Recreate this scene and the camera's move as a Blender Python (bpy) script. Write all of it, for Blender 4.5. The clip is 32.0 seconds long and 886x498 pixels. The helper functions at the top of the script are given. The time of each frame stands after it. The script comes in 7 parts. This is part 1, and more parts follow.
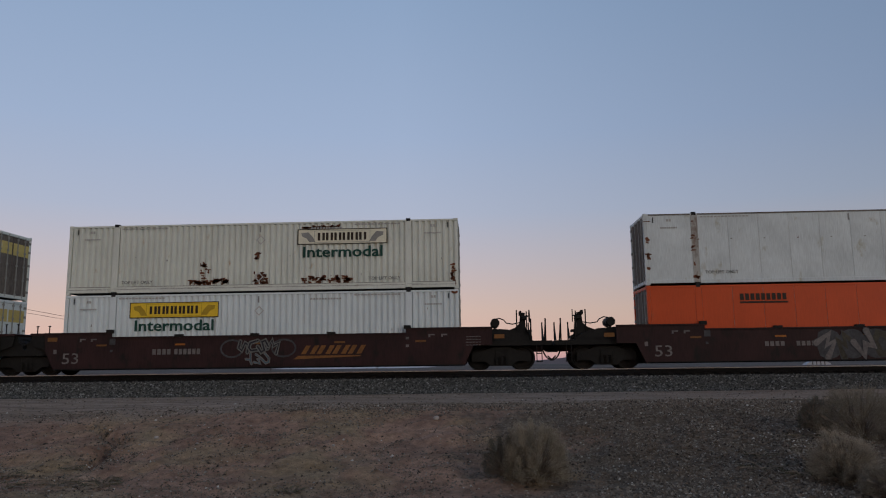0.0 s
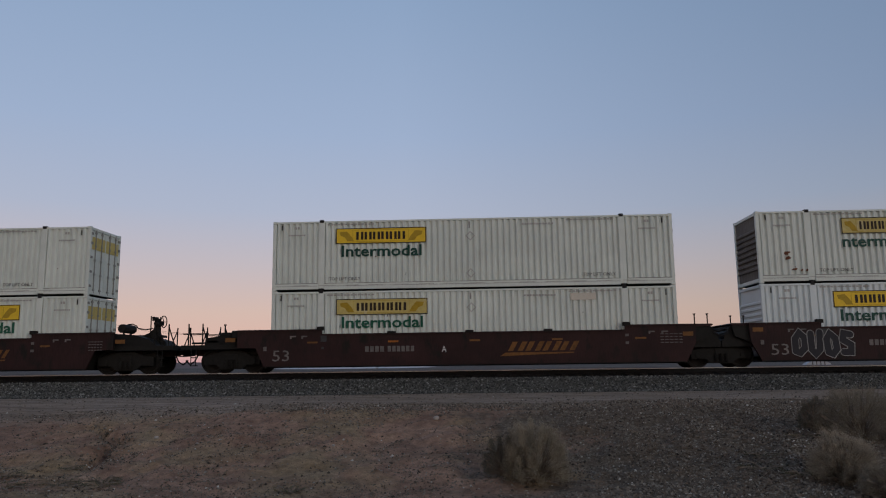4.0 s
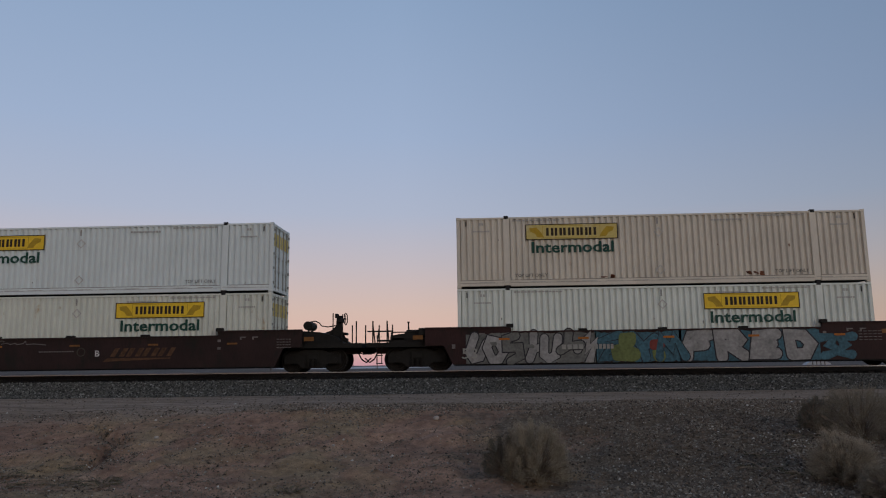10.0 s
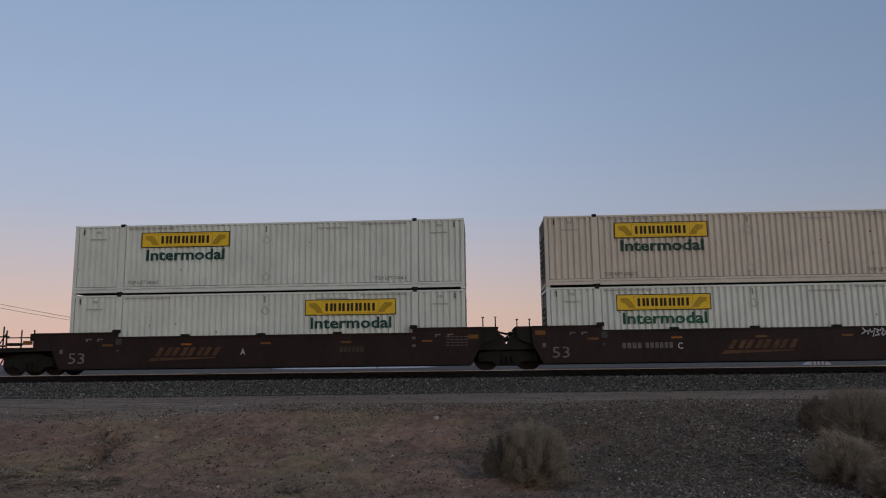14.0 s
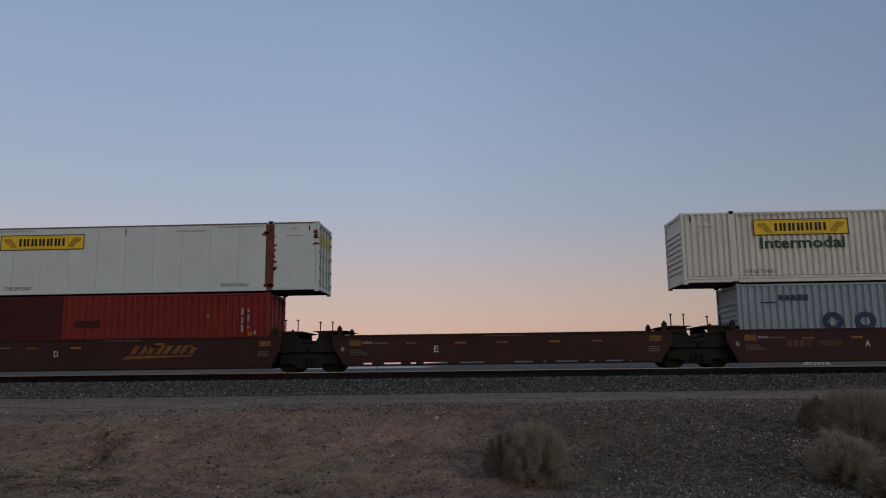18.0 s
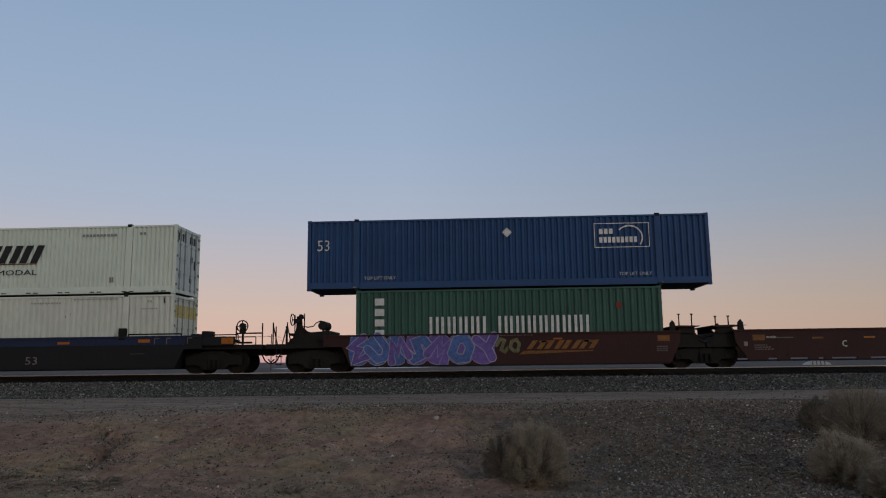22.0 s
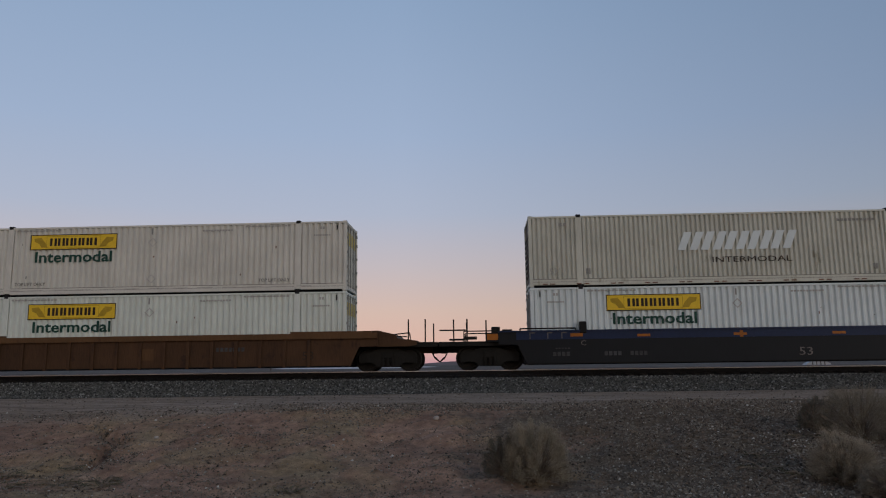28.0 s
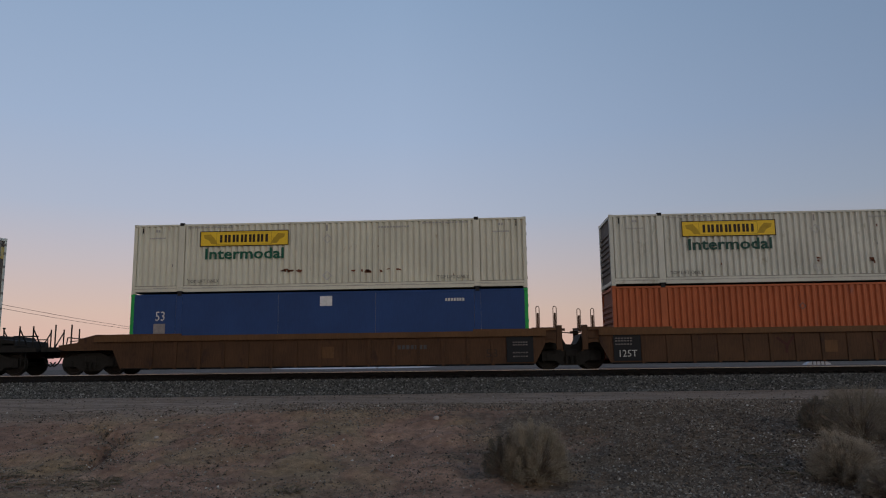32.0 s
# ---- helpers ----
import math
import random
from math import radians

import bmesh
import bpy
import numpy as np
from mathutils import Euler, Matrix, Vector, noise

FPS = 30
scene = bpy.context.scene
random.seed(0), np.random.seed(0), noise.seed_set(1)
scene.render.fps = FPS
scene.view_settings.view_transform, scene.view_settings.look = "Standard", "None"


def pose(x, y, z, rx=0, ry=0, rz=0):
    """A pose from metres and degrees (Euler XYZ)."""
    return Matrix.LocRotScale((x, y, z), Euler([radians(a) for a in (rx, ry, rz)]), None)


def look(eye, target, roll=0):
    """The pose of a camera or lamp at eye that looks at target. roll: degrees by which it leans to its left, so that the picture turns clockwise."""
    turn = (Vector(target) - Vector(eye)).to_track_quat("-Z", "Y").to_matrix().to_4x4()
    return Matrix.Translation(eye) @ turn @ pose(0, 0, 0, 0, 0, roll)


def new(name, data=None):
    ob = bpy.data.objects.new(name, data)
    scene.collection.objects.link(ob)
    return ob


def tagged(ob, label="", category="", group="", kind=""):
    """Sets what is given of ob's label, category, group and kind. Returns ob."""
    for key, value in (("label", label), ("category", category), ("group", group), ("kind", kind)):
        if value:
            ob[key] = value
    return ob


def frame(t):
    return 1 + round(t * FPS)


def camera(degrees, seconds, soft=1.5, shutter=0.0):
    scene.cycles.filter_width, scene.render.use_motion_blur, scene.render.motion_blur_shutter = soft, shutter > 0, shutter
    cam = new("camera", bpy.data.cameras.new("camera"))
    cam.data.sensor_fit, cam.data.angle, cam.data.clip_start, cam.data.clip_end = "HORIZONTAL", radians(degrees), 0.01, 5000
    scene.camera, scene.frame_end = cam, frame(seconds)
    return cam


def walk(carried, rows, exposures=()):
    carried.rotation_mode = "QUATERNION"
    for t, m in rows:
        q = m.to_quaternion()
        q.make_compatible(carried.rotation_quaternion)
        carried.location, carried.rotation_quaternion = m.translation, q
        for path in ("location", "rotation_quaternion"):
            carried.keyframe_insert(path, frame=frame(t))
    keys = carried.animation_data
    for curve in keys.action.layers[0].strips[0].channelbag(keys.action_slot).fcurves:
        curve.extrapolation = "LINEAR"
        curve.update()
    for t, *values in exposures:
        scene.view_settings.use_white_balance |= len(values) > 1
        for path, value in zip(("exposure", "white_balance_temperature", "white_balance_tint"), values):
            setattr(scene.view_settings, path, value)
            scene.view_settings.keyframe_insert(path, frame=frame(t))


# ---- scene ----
cam = camera(61.577, 32.0, soft=1.1)
EYE = Vector((0, 0, 0.235))
_p, _y = radians(8.853), radians(-2.788)
AIM = EYE + Vector((math.sin(_y) * math.cos(_p), math.cos(_y) * math.cos(_p), math.sin(_p)))
walk(cam, [(0.0, look(EYE, AIM, -0.7155)), (32.0, look(EYE, AIM, -0.7155))],
     exposures=[(0.0, 0.03, 6450, 11.5), (14.0, 0.02, 6450, 11), (17.0, -0.1, 6500, 9.5), (20.0, -0.1, 6500, 9), (21.2, -0.05, 6500, 8.5), (22.0, 0.0, 6500, 7.5), (22.9, 0.04, 6500, 12), (24.3, 0.05, 6500, 12.5), (26.5, 0.04, 6500, 11), (32.0, 0.03, 6500, 10)])

# ---- light: dusk sky, glow behind the camera, no direct sun ----
world = bpy.data.worlds.new("dusk_sky")
scene.world = world
world.use_nodes = True
wn, wl = world.node_tree.nodes, world.node_tree.links
wn.clear()
w_out = wn.new("ShaderNodeOutputWorld")
w_bg = wn.new("ShaderNodeBackground")
w_tc = wn.new("ShaderNodeTexCoord")
w_sep = wn.new("ShaderNodeSeparateXYZ")
wl.new(w_tc.outputs["Generated"], w_sep.inputs[0])


def sky_ramp(stops):
    r = wn.new("ShaderNodeValToRGB")
    while len(r.color_ramp.elements) < len(stops):
        r.color_ramp.elements.new(0.5)
    for e, (pos, col) in zip(r.color_ramp.elements, stops):
        e.position, e.color = pos, (*col, 1)
    wl.new(w_sep.outputs["Z"], r.inputs[0])
    return r


def lin(r, g, b):
    """Linear colour from 0-255 screen values."""
    return tuple(((c / 255 + 0.055) / 1.055) ** 2.4 if c > 10 else c / 3294 for c in (r, g, b))


front = sky_ramp([(0.0, lin(196, 150, 158)), (0.025, lin(217, 179, 164)), (0.07, lin(210, 184, 172)), (0.13, lin(192, 183, 187)),
                  (0.2, lin(171, 180, 199)), (0.3, lin(156, 174, 201)), (0.46, lin(139, 162, 192)), (1.0, lin(96, 124, 168))])
back = sky_ramp([(0.0, lin(235, 180, 145)), (0.1, lin(232, 192, 165)), (0.3, lin(195, 192, 192)), (1.0, lin(96, 124, 168))])
w_mr = wn.new("ShaderNodeMapRange")
w_mr.inputs["From Min"].default_value, w_mr.inputs["From Max"].default_value = 0.15, -0.95
wl.new(w_sep.outputs["Y"], w_mr.inputs["Value"])
w_mix = wn.new("ShaderNodeMixRGB")
wl.new(w_mr.outputs[0], w_mix.inputs[0])
wl.new(front.outputs[0], w_mix.inputs[1])
wl.new(back.outputs[0], w_mix.inputs[2])
# the sky darkens a little towards +x, away from the glow
w_side = wn.new("ShaderNodeMapRange")
w_side.inputs["From Min"].default_value, w_side.inputs["From Max"].default_value = -0.1, 0.55
wl.new(w_sep.outputs["X"], w_side.inputs["Value"])
w_dim = wn.new("ShaderNodeMixRGB")
w_dim.blend_type = "MULTIPLY"
w_dim.inputs[0].default_value = 1.0
wl.new(w_mix.outputs[0], w_dim.inputs[1])
away = sky_ramp([(0.0, (0.69, 0.735, 0.7)), (0.12, (0.665, 0.72, 0.725)), (0.3, (0.615, 0.652, 0.685)), (1.0, (0.6, 0.64, 0.67))])
w_away = wn.new("ShaderNodeMixRGB")
w_away.inputs[1].default_value = (1, 1, 1, 1)
wl.new(w_side.outputs[0], w_away.inputs[0])
wl.new(away.outputs[0], w_away.inputs[2])
wl.new(w_away.outputs[0], w_dim.inputs[2])
wl.new(w_dim.outputs[0], w_bg.inputs["Color"])
w_bg.inputs["Strength"].default_value = 1.0
wl.new(w_bg.outputs[0], w_out.inputs["Surface"])

sun = new("sun", bpy.data.lights.new("sun", "SUN"))
sun.data.energy, sun.data.angle, sun.data.color = 0.55, radians(14), (1.0, 0.96, 0.91)
sun.matrix_world = look((58, -60, 20), (0, 0, 0))

# ---- materials ----
MATS = {}


def mat(name, base, rough=0.6, metal=0.0, dark=0.75, light=1.15, scale=6.0, bump=0.0, streak=0.0, stain=None, stain_amt=0.0, fine=60.0, island=0.0, spec=0.22):
    """Painted, rusty or earthy surface: colour varied at two scales, optional vertical streaks and stains with a shape of their own."""
    if name in MATS:
        return MATS[name]
    m = MATS[name] = bpy.data.materials.new(name)
    m.use_nodes = True
    n, l = m.node_tree.nodes, m.node_tree.links
    b = n["Principled BSDF"]
    tc = n.new("ShaderNodeTexCoord")
    big, small = n.new("ShaderNodeTexNoise"), n.new("ShaderNodeTexNoise")
    big.inputs["Scale"].default_value, big.inputs["Detail"].default_value = scale * 0.12, 6
    small.inputs["Scale"].default_value, small.inputs["Detail"].default_value = fine * 0.15, 4
    # every object takes its own stretch of the pattern
    info, far = n.new("ShaderNodeObjectInfo"), n.new("ShaderNodeVectorMath")
    far.operation = "MULTIPLY_ADD"
    l.new(info.outputs["Random"], far.inputs[0])
    far.inputs[1].default_value = (83.0, 57.0, 41.0)
    l.new(tc.outputs["Object"], far.inputs[2])
    vec = far.outputs[0]
    if streak:
        mp = n.new("ShaderNodeMapping")
        mp.inputs["Scale"].default_value = (5.0, 5.0, 0.35)
        l.new(vec, mp.inputs["Vector"])
        l.new(mp.outputs[0], small.inputs["Vector"])
    else:
        l.new(vec, small.inputs["Vector"])
    l.new(vec, big.inputs["Vector"])
    ramp = n.new("ShaderNodeValToRGB")
    ramp.color_ramp.elements[0].position, ramp.color_ramp.elements[1].position = 0.3, 0.72
    ramp.color_ramp.elements[0].color = (*[c * dark for c in base], 1)
    ramp.color_ramp.elements[1].color = (*[min(1, c * light) for c in base], 1)
    add = n.new("ShaderNodeMath")
    add.operation = "ADD"
    half = n.new("ShaderNodeMath")
    half.operation = "MULTIPLY"
    half.inputs[1].default_value = 0.5
    l.new(big.outputs["Fac"], add.inputs[0])
    l.new(small.outputs["Fac"], add.inputs[1])
    l.new(add.outputs[0], half.inputs[0])
    l.new(half.outputs[0], ramp.inputs[0])
    col = ramp.outputs[0]
    if island:
        gi = n.new("ShaderNodeNewGeometry")
        hsv = n.new("ShaderNodeHueSaturation")
        mr = n.new("ShaderNodeMapRange")
        mr.inputs["To Min"].default_value, mr.inputs["To Max"].default_value = 1 - island, 1 + island
        l.new(gi.outputs["Random Per Island"], mr.inputs["Value"])
        l.new(mr.outputs[0], hsv.inputs["Value"])
        l.new(col, hsv.inputs["Color"])
        col = hsv.outputs[0]
    if stain:
        st = n.new("ShaderNodeTexNoise")
        st.inputs["Scale"].default_value, st.inputs["Detail"].default_value, st.inputs["Roughness"].default_value = 1.3, 8, 0.65
        mp2 = n.new("ShaderNodeMapping")
        mp2.inputs["Scale"].default_value = (1.6, 1.6, 0.8)
        l.new(vec, mp2.inputs["Vector"])
        l.new(mp2.outputs[0], st.inputs["Vector"])
        sr = n.new("ShaderNodeValToRGB")
        sr.color_ramp.elements[0].position, sr.color_ramp.elements[1].position = 0.66 - stain_amt, 0.74 - stain_amt * 0.6
        l.new(st.outputs["Fac"], sr.inputs[0])
        mx = n.new("ShaderNodeMixRGB")
        mx.inputs[2].default_value = (*stain, 1)
        l.new(sr.outputs[0], mx.inputs[0])
        l.new(col, mx.inputs[1])
        col = mx.outputs[0]
    l.new(col, b.inputs["Base Color"])
    b.inputs["Roughness"].default_value, b.inputs["Metallic"].default_value = rough, metal
    b.inputs["Specular IOR Level"].default_value = spec
    if bump:
        bp = n.new("ShaderNodeBump")
        bp.inputs["Strength"].default_value, bp.inputs["Distance"].default_value = bump, 0.03
        l.new(small.outputs["Fac"], bp.inputs["Height"])
        l.new(bp.outputs[0], b.inputs["Normal"])
    return m


WHITE = mat("white_paint", (0.615, 0.660, 0.604), 0.55, dark=0.8, light=1.08, streak=1, stain=(0.42, 0.39, 0.32), stain_amt=-0.02)
WHITE_COOL = mat("cool_white_paint", (0.598, 0.660, 0.655), 0.5, dark=0.86, light=1.06, streak=1)
CREAM = mat("cream_paint", (0.563, 0.554, 0.448), 0.6, dark=0.78, light=1.1, streak=1, stain=(0.36, 0.29, 0.2), stain_amt=0.02)
DUSTY_WHITE = mat("dusty_white_paint", (0.585, 0.575, 0.515), 0.6, dark=0.8, light=1.1, streak=1, stain=(0.4, 0.34, 0.26), stain_amt=0.0)
TAN = mat("tan_dusty_paint", (0.563, 0.524, 0.440), 0.65, dark=0.8, light=1.1, streak=1, stain=(0.4, 0.32, 0.25), stain_amt=0.0)
RUSTY_WHITE = mat("rust_stained_white_paint", (0.598, 0.625, 0.552), 0.6, dark=0.78, light=1.08, streak=1, stain=(0.40, 0.33, 0.22), stain_amt=0.04)
PALE_GREEN_WHITE = mat("pale_green_white_paint", (0.580, 0.651, 0.569), 0.5, dark=0.85, light=1.08, streak=1)
OLD_GREY = mat("weathered_grey_paint", (0.52, 0.57, 0.56), 0.6, dark=0.72, light=1.2, streak=1, stain=(0.36, 0.35, 0.27), stain_amt=0.06)
ORANGE = mat("orange_paint", (0.49, 0.068, 0.015), 0.5, dark=0.8, light=1.12, streak=1, stain=(0.34, 0.08, 0.03), stain_amt=0.0)
DULL_ORANGE = mat("dull_dark_orange_paint", (0.17, 0.05, 0.024), 0.7, dark=0.6, light=1.3, streak=1)
STAINED_GREY = mat("stained_grey_green_paint", (0.525, 0.53, 0.455), 0.6, dark=0.75, light=1.1, streak=1, stain=(0.3, 0.29, 0.22), stain_amt=0.05)
FADED_ORANGE = mat("faded_orange_paint", (0.365, 0.099, 0.038), 0.6, dark=0.75, light=1.12, streak=1, stain=(0.24, 0.085, 0.055), stain_amt=0.05)
DIM_INK = mat("dim_grey_lettering", (0.05, 0.05, 0.052), 0.7, dark=0.5, light=1.4)
REEFER_WHITE = mat("grey_white_panel_paint", (0.5, 0.565, 0.55), 0.45, dark=0.84, light=1.08, streak=1)
BLUE = mat("blue_paint", (0.019, 0.058, 0.15), 0.45, dark=0.75, light=1.2, streak=1)
NAVY = mat("navy_paint", (0.0125, 0.044, 0.14), 0.45, dark=0.75, light=1.2, streak=1)
GREEN = mat("green_paint", (0.038, 0.094, 0.073), 0.5, dark=0.75, light=1.2, streak=1, stain=(0.09, 0.11, 0.07), stain_amt=0.0)
BRIGHT_GREEN = mat("bright_green_paint", (0.02, 0.33, 0.07), 0.5)
GREYBLUE = mat("grey_blue_paint", (0.215, 0.28, 0.305), 0.55, dark=0.8, light=1.15, streak=1)
RED = mat("red_paint", (0.165, 0.016, 0.014), 0.5, dark=0.75, light=1.15, streak=1)
DARK_RED = mat("dark_red_panel", (0.044, 0.007, 0.008), 0.7, dark=0.8, light=1.2)
OLD_MAROON = mat("old_dark_maroon_paint", (0.0208, 0.0105, 0.0095), 0.7, dark=0.45, light=1.5, streak=1, stain=(0.011, 0.0095, 0.0075), stain_amt=0.14)
FADED_INK = mat("nearly_gone_lettering", (0.048, 0.043, 0.03), 0.7, dark=0.4, light=1.4, scale=12)
MAROON = mat("maroon_car_paint", (0.0255, 0.0102, 0.0094), 0.7, dark=0.45, light=1.5, streak=1, stain=(0.0095, 0.0075, 0.006), stain_amt=0.12)
RED_BROWN = mat("red_brown_car_paint", (0.032, 0.012, 0.0105), 0.7, dark=0.65, light=1.3, streak=1, stain=(0.018, 0.008, 0.007), stain_amt=0.04)
BLACK_CAR = mat("black_car_paint", (0.0058, 0.0074, 0.0096), 0.6, dark=0.7, light=1.3, streak=1)
CAR_BLUE = mat("dark_blue_chord_paint", (0.0085, 0.0185, 0.053), 0.5)
OCHRE_CHORD = mat("ochre_chord_paint", (0.1, 0.05, 0.02), 0.7, dark=0.6, light=1.25, streak=1, stain=(0.04, 0.018, 0.01), stain_amt=0.03)
OCHRE = mat("ochre_car_paint", (0.06, 0.0295, 0.013), 0.7, dark=0.5, light=1.35, streak=1, stain=(0.024, 0.012, 0.008), stain_amt=0.09)
STEEL = mat("dark_grimy_steel", (0.0125, 0.0118, 0.0102), 0.75, 0.2, dark=0.6, light=1.5, stain=(0.014, 0.009, 0.007), stain_amt=0.0)
WHEEL = mat("wheel_steel", (0.014, 0.013, 0.0115), 0.6, 0.4, dark=0.6, light=1.4)
RAIL = mat("rusty_rail_steel", (0.0085, 0.0085, 0.009), 0.7, 0.3, dark=0.6, light=1.4)
RAIL_TOP = mat("polished_rail_head", (0.5, 0.5, 0.5), 0.38, 0.85, dark=0.9, light=1.05)
TIE = mat("creosoted_wood_tie", (0.012, 0.0105, 0.009), 0.9, dark=0.6, light=1.4, bump=0.5)
PLACARD = mat("pale_grey_fitting", (0.45, 0.45, 0.42), 0.6)
FAINT = mat("faint_grey_lettering", (0.36, 0.36, 0.33), 0.6)
# dark streaky colour for many box ends and two top-rail strips
DARK_STREAKED = mat("dark_streaked_paint", (0.11, 0.095, 0.08), 0.8, dark=0.4, light=1.9, streak=1, stain=(0.3, 0.28, 0.24), stain_amt=0.0)
SEAM = mat("grimy_shadow_line", (0.13, 0.12, 0.105), 0.8, dark=0.5, light=1.5, streak=1)
GASKET = mat("black_casting", (0.012, 0.012, 0.012), 0.7)
RUST = mat("rust", (0.13, 0.051, 0.026), 0.85, dark=0.5, light=1.5, fine=120)
RUST_BAND = mat("rusted_post", (0.105, 0.043, 0.022), 0.85, dark=0.3, light=1.9, scale=9, streak=1, stain=(0.4, 0.37, 0.31), stain_amt=0.03)
RUST_STREAKS = mat("rust_streaked_paint", (0.4, 0.4, 0.36), 0.7, dark=0.7, light=1.1, streak=1, stain=(0.11, 0.05, 0.027), stain_amt=0.16)
RUST_FLECKS = mat("rust_flecked_paint", (0.46, 0.5, 0.48), 0.6, dark=0.8, light=1.1, streak=1, stain=(0.14, 0.07, 0.04), stain_amt=0.06)
YELLOW = mat("yellow_sign_paint", (0.72, 0.48, 0.03), 0.5, dark=0.85, light=1.06, stain=(0.5, 0.33, 0.05), stain_amt=-0.01)
PALE_YELLOW = mat("faded_yellow_sign_paint", (0.52, 0.42, 0.14), 0.6, dark=0.75, light=1.1, stain=(0.55, 0.5, 0.32), stain_amt=0.08)
BLEACHED = mat("bleached_sign_paint", (0.62, 0.60, 0.46), 0.6, dark=0.85, light=1.1)
OLIVE = mat("dull_gold_ornament", (0.38, 0.25, 0.02), 0.6)
INK = mat("dark_brown_lettering", (0.03, 0.02, 0.013), 0.6)
GREEN_INK = mat("green_lettering", (0.01, 0.05, 0.037), 0.55, dark=0.7, light=1.4)
FADED_GREEN_INK = mat("faded_green_lettering", (0.013, 0.085, 0.052), 0.6, dark=0.7, light=1.4)
BLACK_INK = mat("black_lettering", (0.014, 0.015, 0.018), 0.55)
GREY_INK = mat("faded_grey_lettering", (0.24, 0.24, 0.22), 0.6)
NOTICE_INK = mat("dark_grey_lettering", (0.12, 0.12, 0.11), 0.6, dark=0.6, light=1.5)
DIRTY_AMBER = mat("dirty_orange_reflector", (0.16, 0.07, 0.018), 0.5, dark=0.55, light=1.3)
CAR_INK = mat("pale_worn_lettering", (0.165, 0.15, 0.14), 0.7, dark=0.6, light=1.25)
WHITE_INK = mat("white_lettering", (0.62, 0.62, 0.6), 0.6, dark=0.6, light=1.1)
DULL_INK = mat("worn_white_lettering", (0.14, 0.126, 0.118), 0.7, dark=0.5, light=1.3)
NAVY_INK = mat("navy_lettering", (0.012, 0.028, 0.075), 0.5)
AMBER = mat("orange_reflector", (0.3, 0.1, 0.014), 0.4, dark=0.7, light=1.2)
FADED_GOLD_INK = mat("faded_orange_lettering", (0.085, 0.043, 0.021), 0.7, dark=0.35, light=1.4, scale=12)
GOLD_INK = mat("dull_orange_lettering", (0.17, 0.075, 0.02), 0.6, dark=0.5, light=1.3)
PALE_PANEL = mat("pale_stencil_panel", (0.24, 0.22, 0.21), 0.6, dark=0.6, light=1.2)
RED_PATCH = mat("brick_red_patch", (0.15, 0.034, 0.026), 0.7)
SPRAY_YELLOW = mat("yellow_spray_paint", (0.2, 0.135, 0.03), 0.7, dark=0.28, light=1.3, scale=14)
SPRAY_OLIVE = mat("olive_spray_paint", (0.115, 0.112, 0.056), 0.6, dark=0.35, light=1.5, scale=14)
SPRAY_SILVER = mat("silver_spray_paint", (0.125, 0.128, 0.118), 0.6, dark=0.45, light=1.3, scale=14)
SPRAY_CHROME = mat("bright_silver_spray_paint", (0.26, 0.258, 0.25), 0.55, dark=0.45, light=1.2, scale=14)
SPRAY_BLACK = mat("black_spray_paint", (0.02, 0.02, 0.025), 0.6)
SPRAY_CYAN = mat("light_blue_spray_paint", (0.044, 0.115, 0.15), 0.6, dark=0.3, light=1.4, scale=5)
SPRAY_GREEN = mat("green_spray_paint", (0.13, 0.16, 0.055), 0.6, dark=0.5, light=1.2)
SPRAY_PURPLE = mat("violet_spray_paint", (0.12, 0.08, 0.27), 0.6, dark=0.5, light=1.5, scale=5)
SPRAY_BLUE = mat("blue_spray_paint", (0.06, 0.11, 0.28), 0.6, dark=0.5, light=1.5, scale=5)
SPRAY_LILAC = mat("pale_lilac_spray_paint", (0.28, 0.275, 0.38), 0.6, dark=0.5, light=1.2, scale=12)
SPRAY_WHITE = mat("white_spray_paint", (0.4, 0.42, 0.43), 0.6, dark=0.7, light=1.1)
SPRAY_RED = mat("dull_red_spray_paint", (0.046, 0.013, 0.01), 0.7, dark=0.6, light=1.3)
PALE_ROCK = mat("pale_rock", (0.36, 0.32, 0.28), 0.9)
WOODPOLE = mat("weathered_pole_wood", (0.1, 0.075, 0.055), 0.9)
SHED = mat("pale_metal_roof", (0.36, 0.37, 0.38), 0.5)
HILL = mat("distant_hill_earth", (0.16, 0.12, 0.11), 1.0, scale=0.01)


# ---- mesh tools ----
def quadbox(bm, x0, x1, y0, y1, z0, z1):
    v = [bm.verts.new((x, y, z)) for x in (x0, x1) for y in (y0, y1) for z in (z0, z1)]
    for f in ((0, 1, 3, 2), (4, 6, 7, 5), (0, 4, 5, 1), (2, 3, 7, 6), (0, 2, 6, 4), (1, 5, 7, 3)):
        bm.faces.new([v[i] for i in f])


def rod(bm, a, b, r, n=8):
    a, b = Vector(a), Vector(b)
    d = (b - a).normalized()
    s = d.orthogonal().normalized()
    u = d.cross(s)
    rings = [[bm.verts.new(p + (s * math.cos(i * math.tau / n) + u * math.sin(i * math.tau / n)) * r) for i in range(n)] for p in (a, b)]
    for i in range(n):
        j = (i + 1) % n
        bm.faces.new((rings[0][i], rings[0][j], rings[1][j], rings[1][i]))
    bm.faces.new(rings[0][::-1])
    bm.faces.new(rings[1])


def bent(bm, pts, r, n=6):
    for a, b in zip(pts, pts[1:]):
        rod(bm, a, b, r, n)


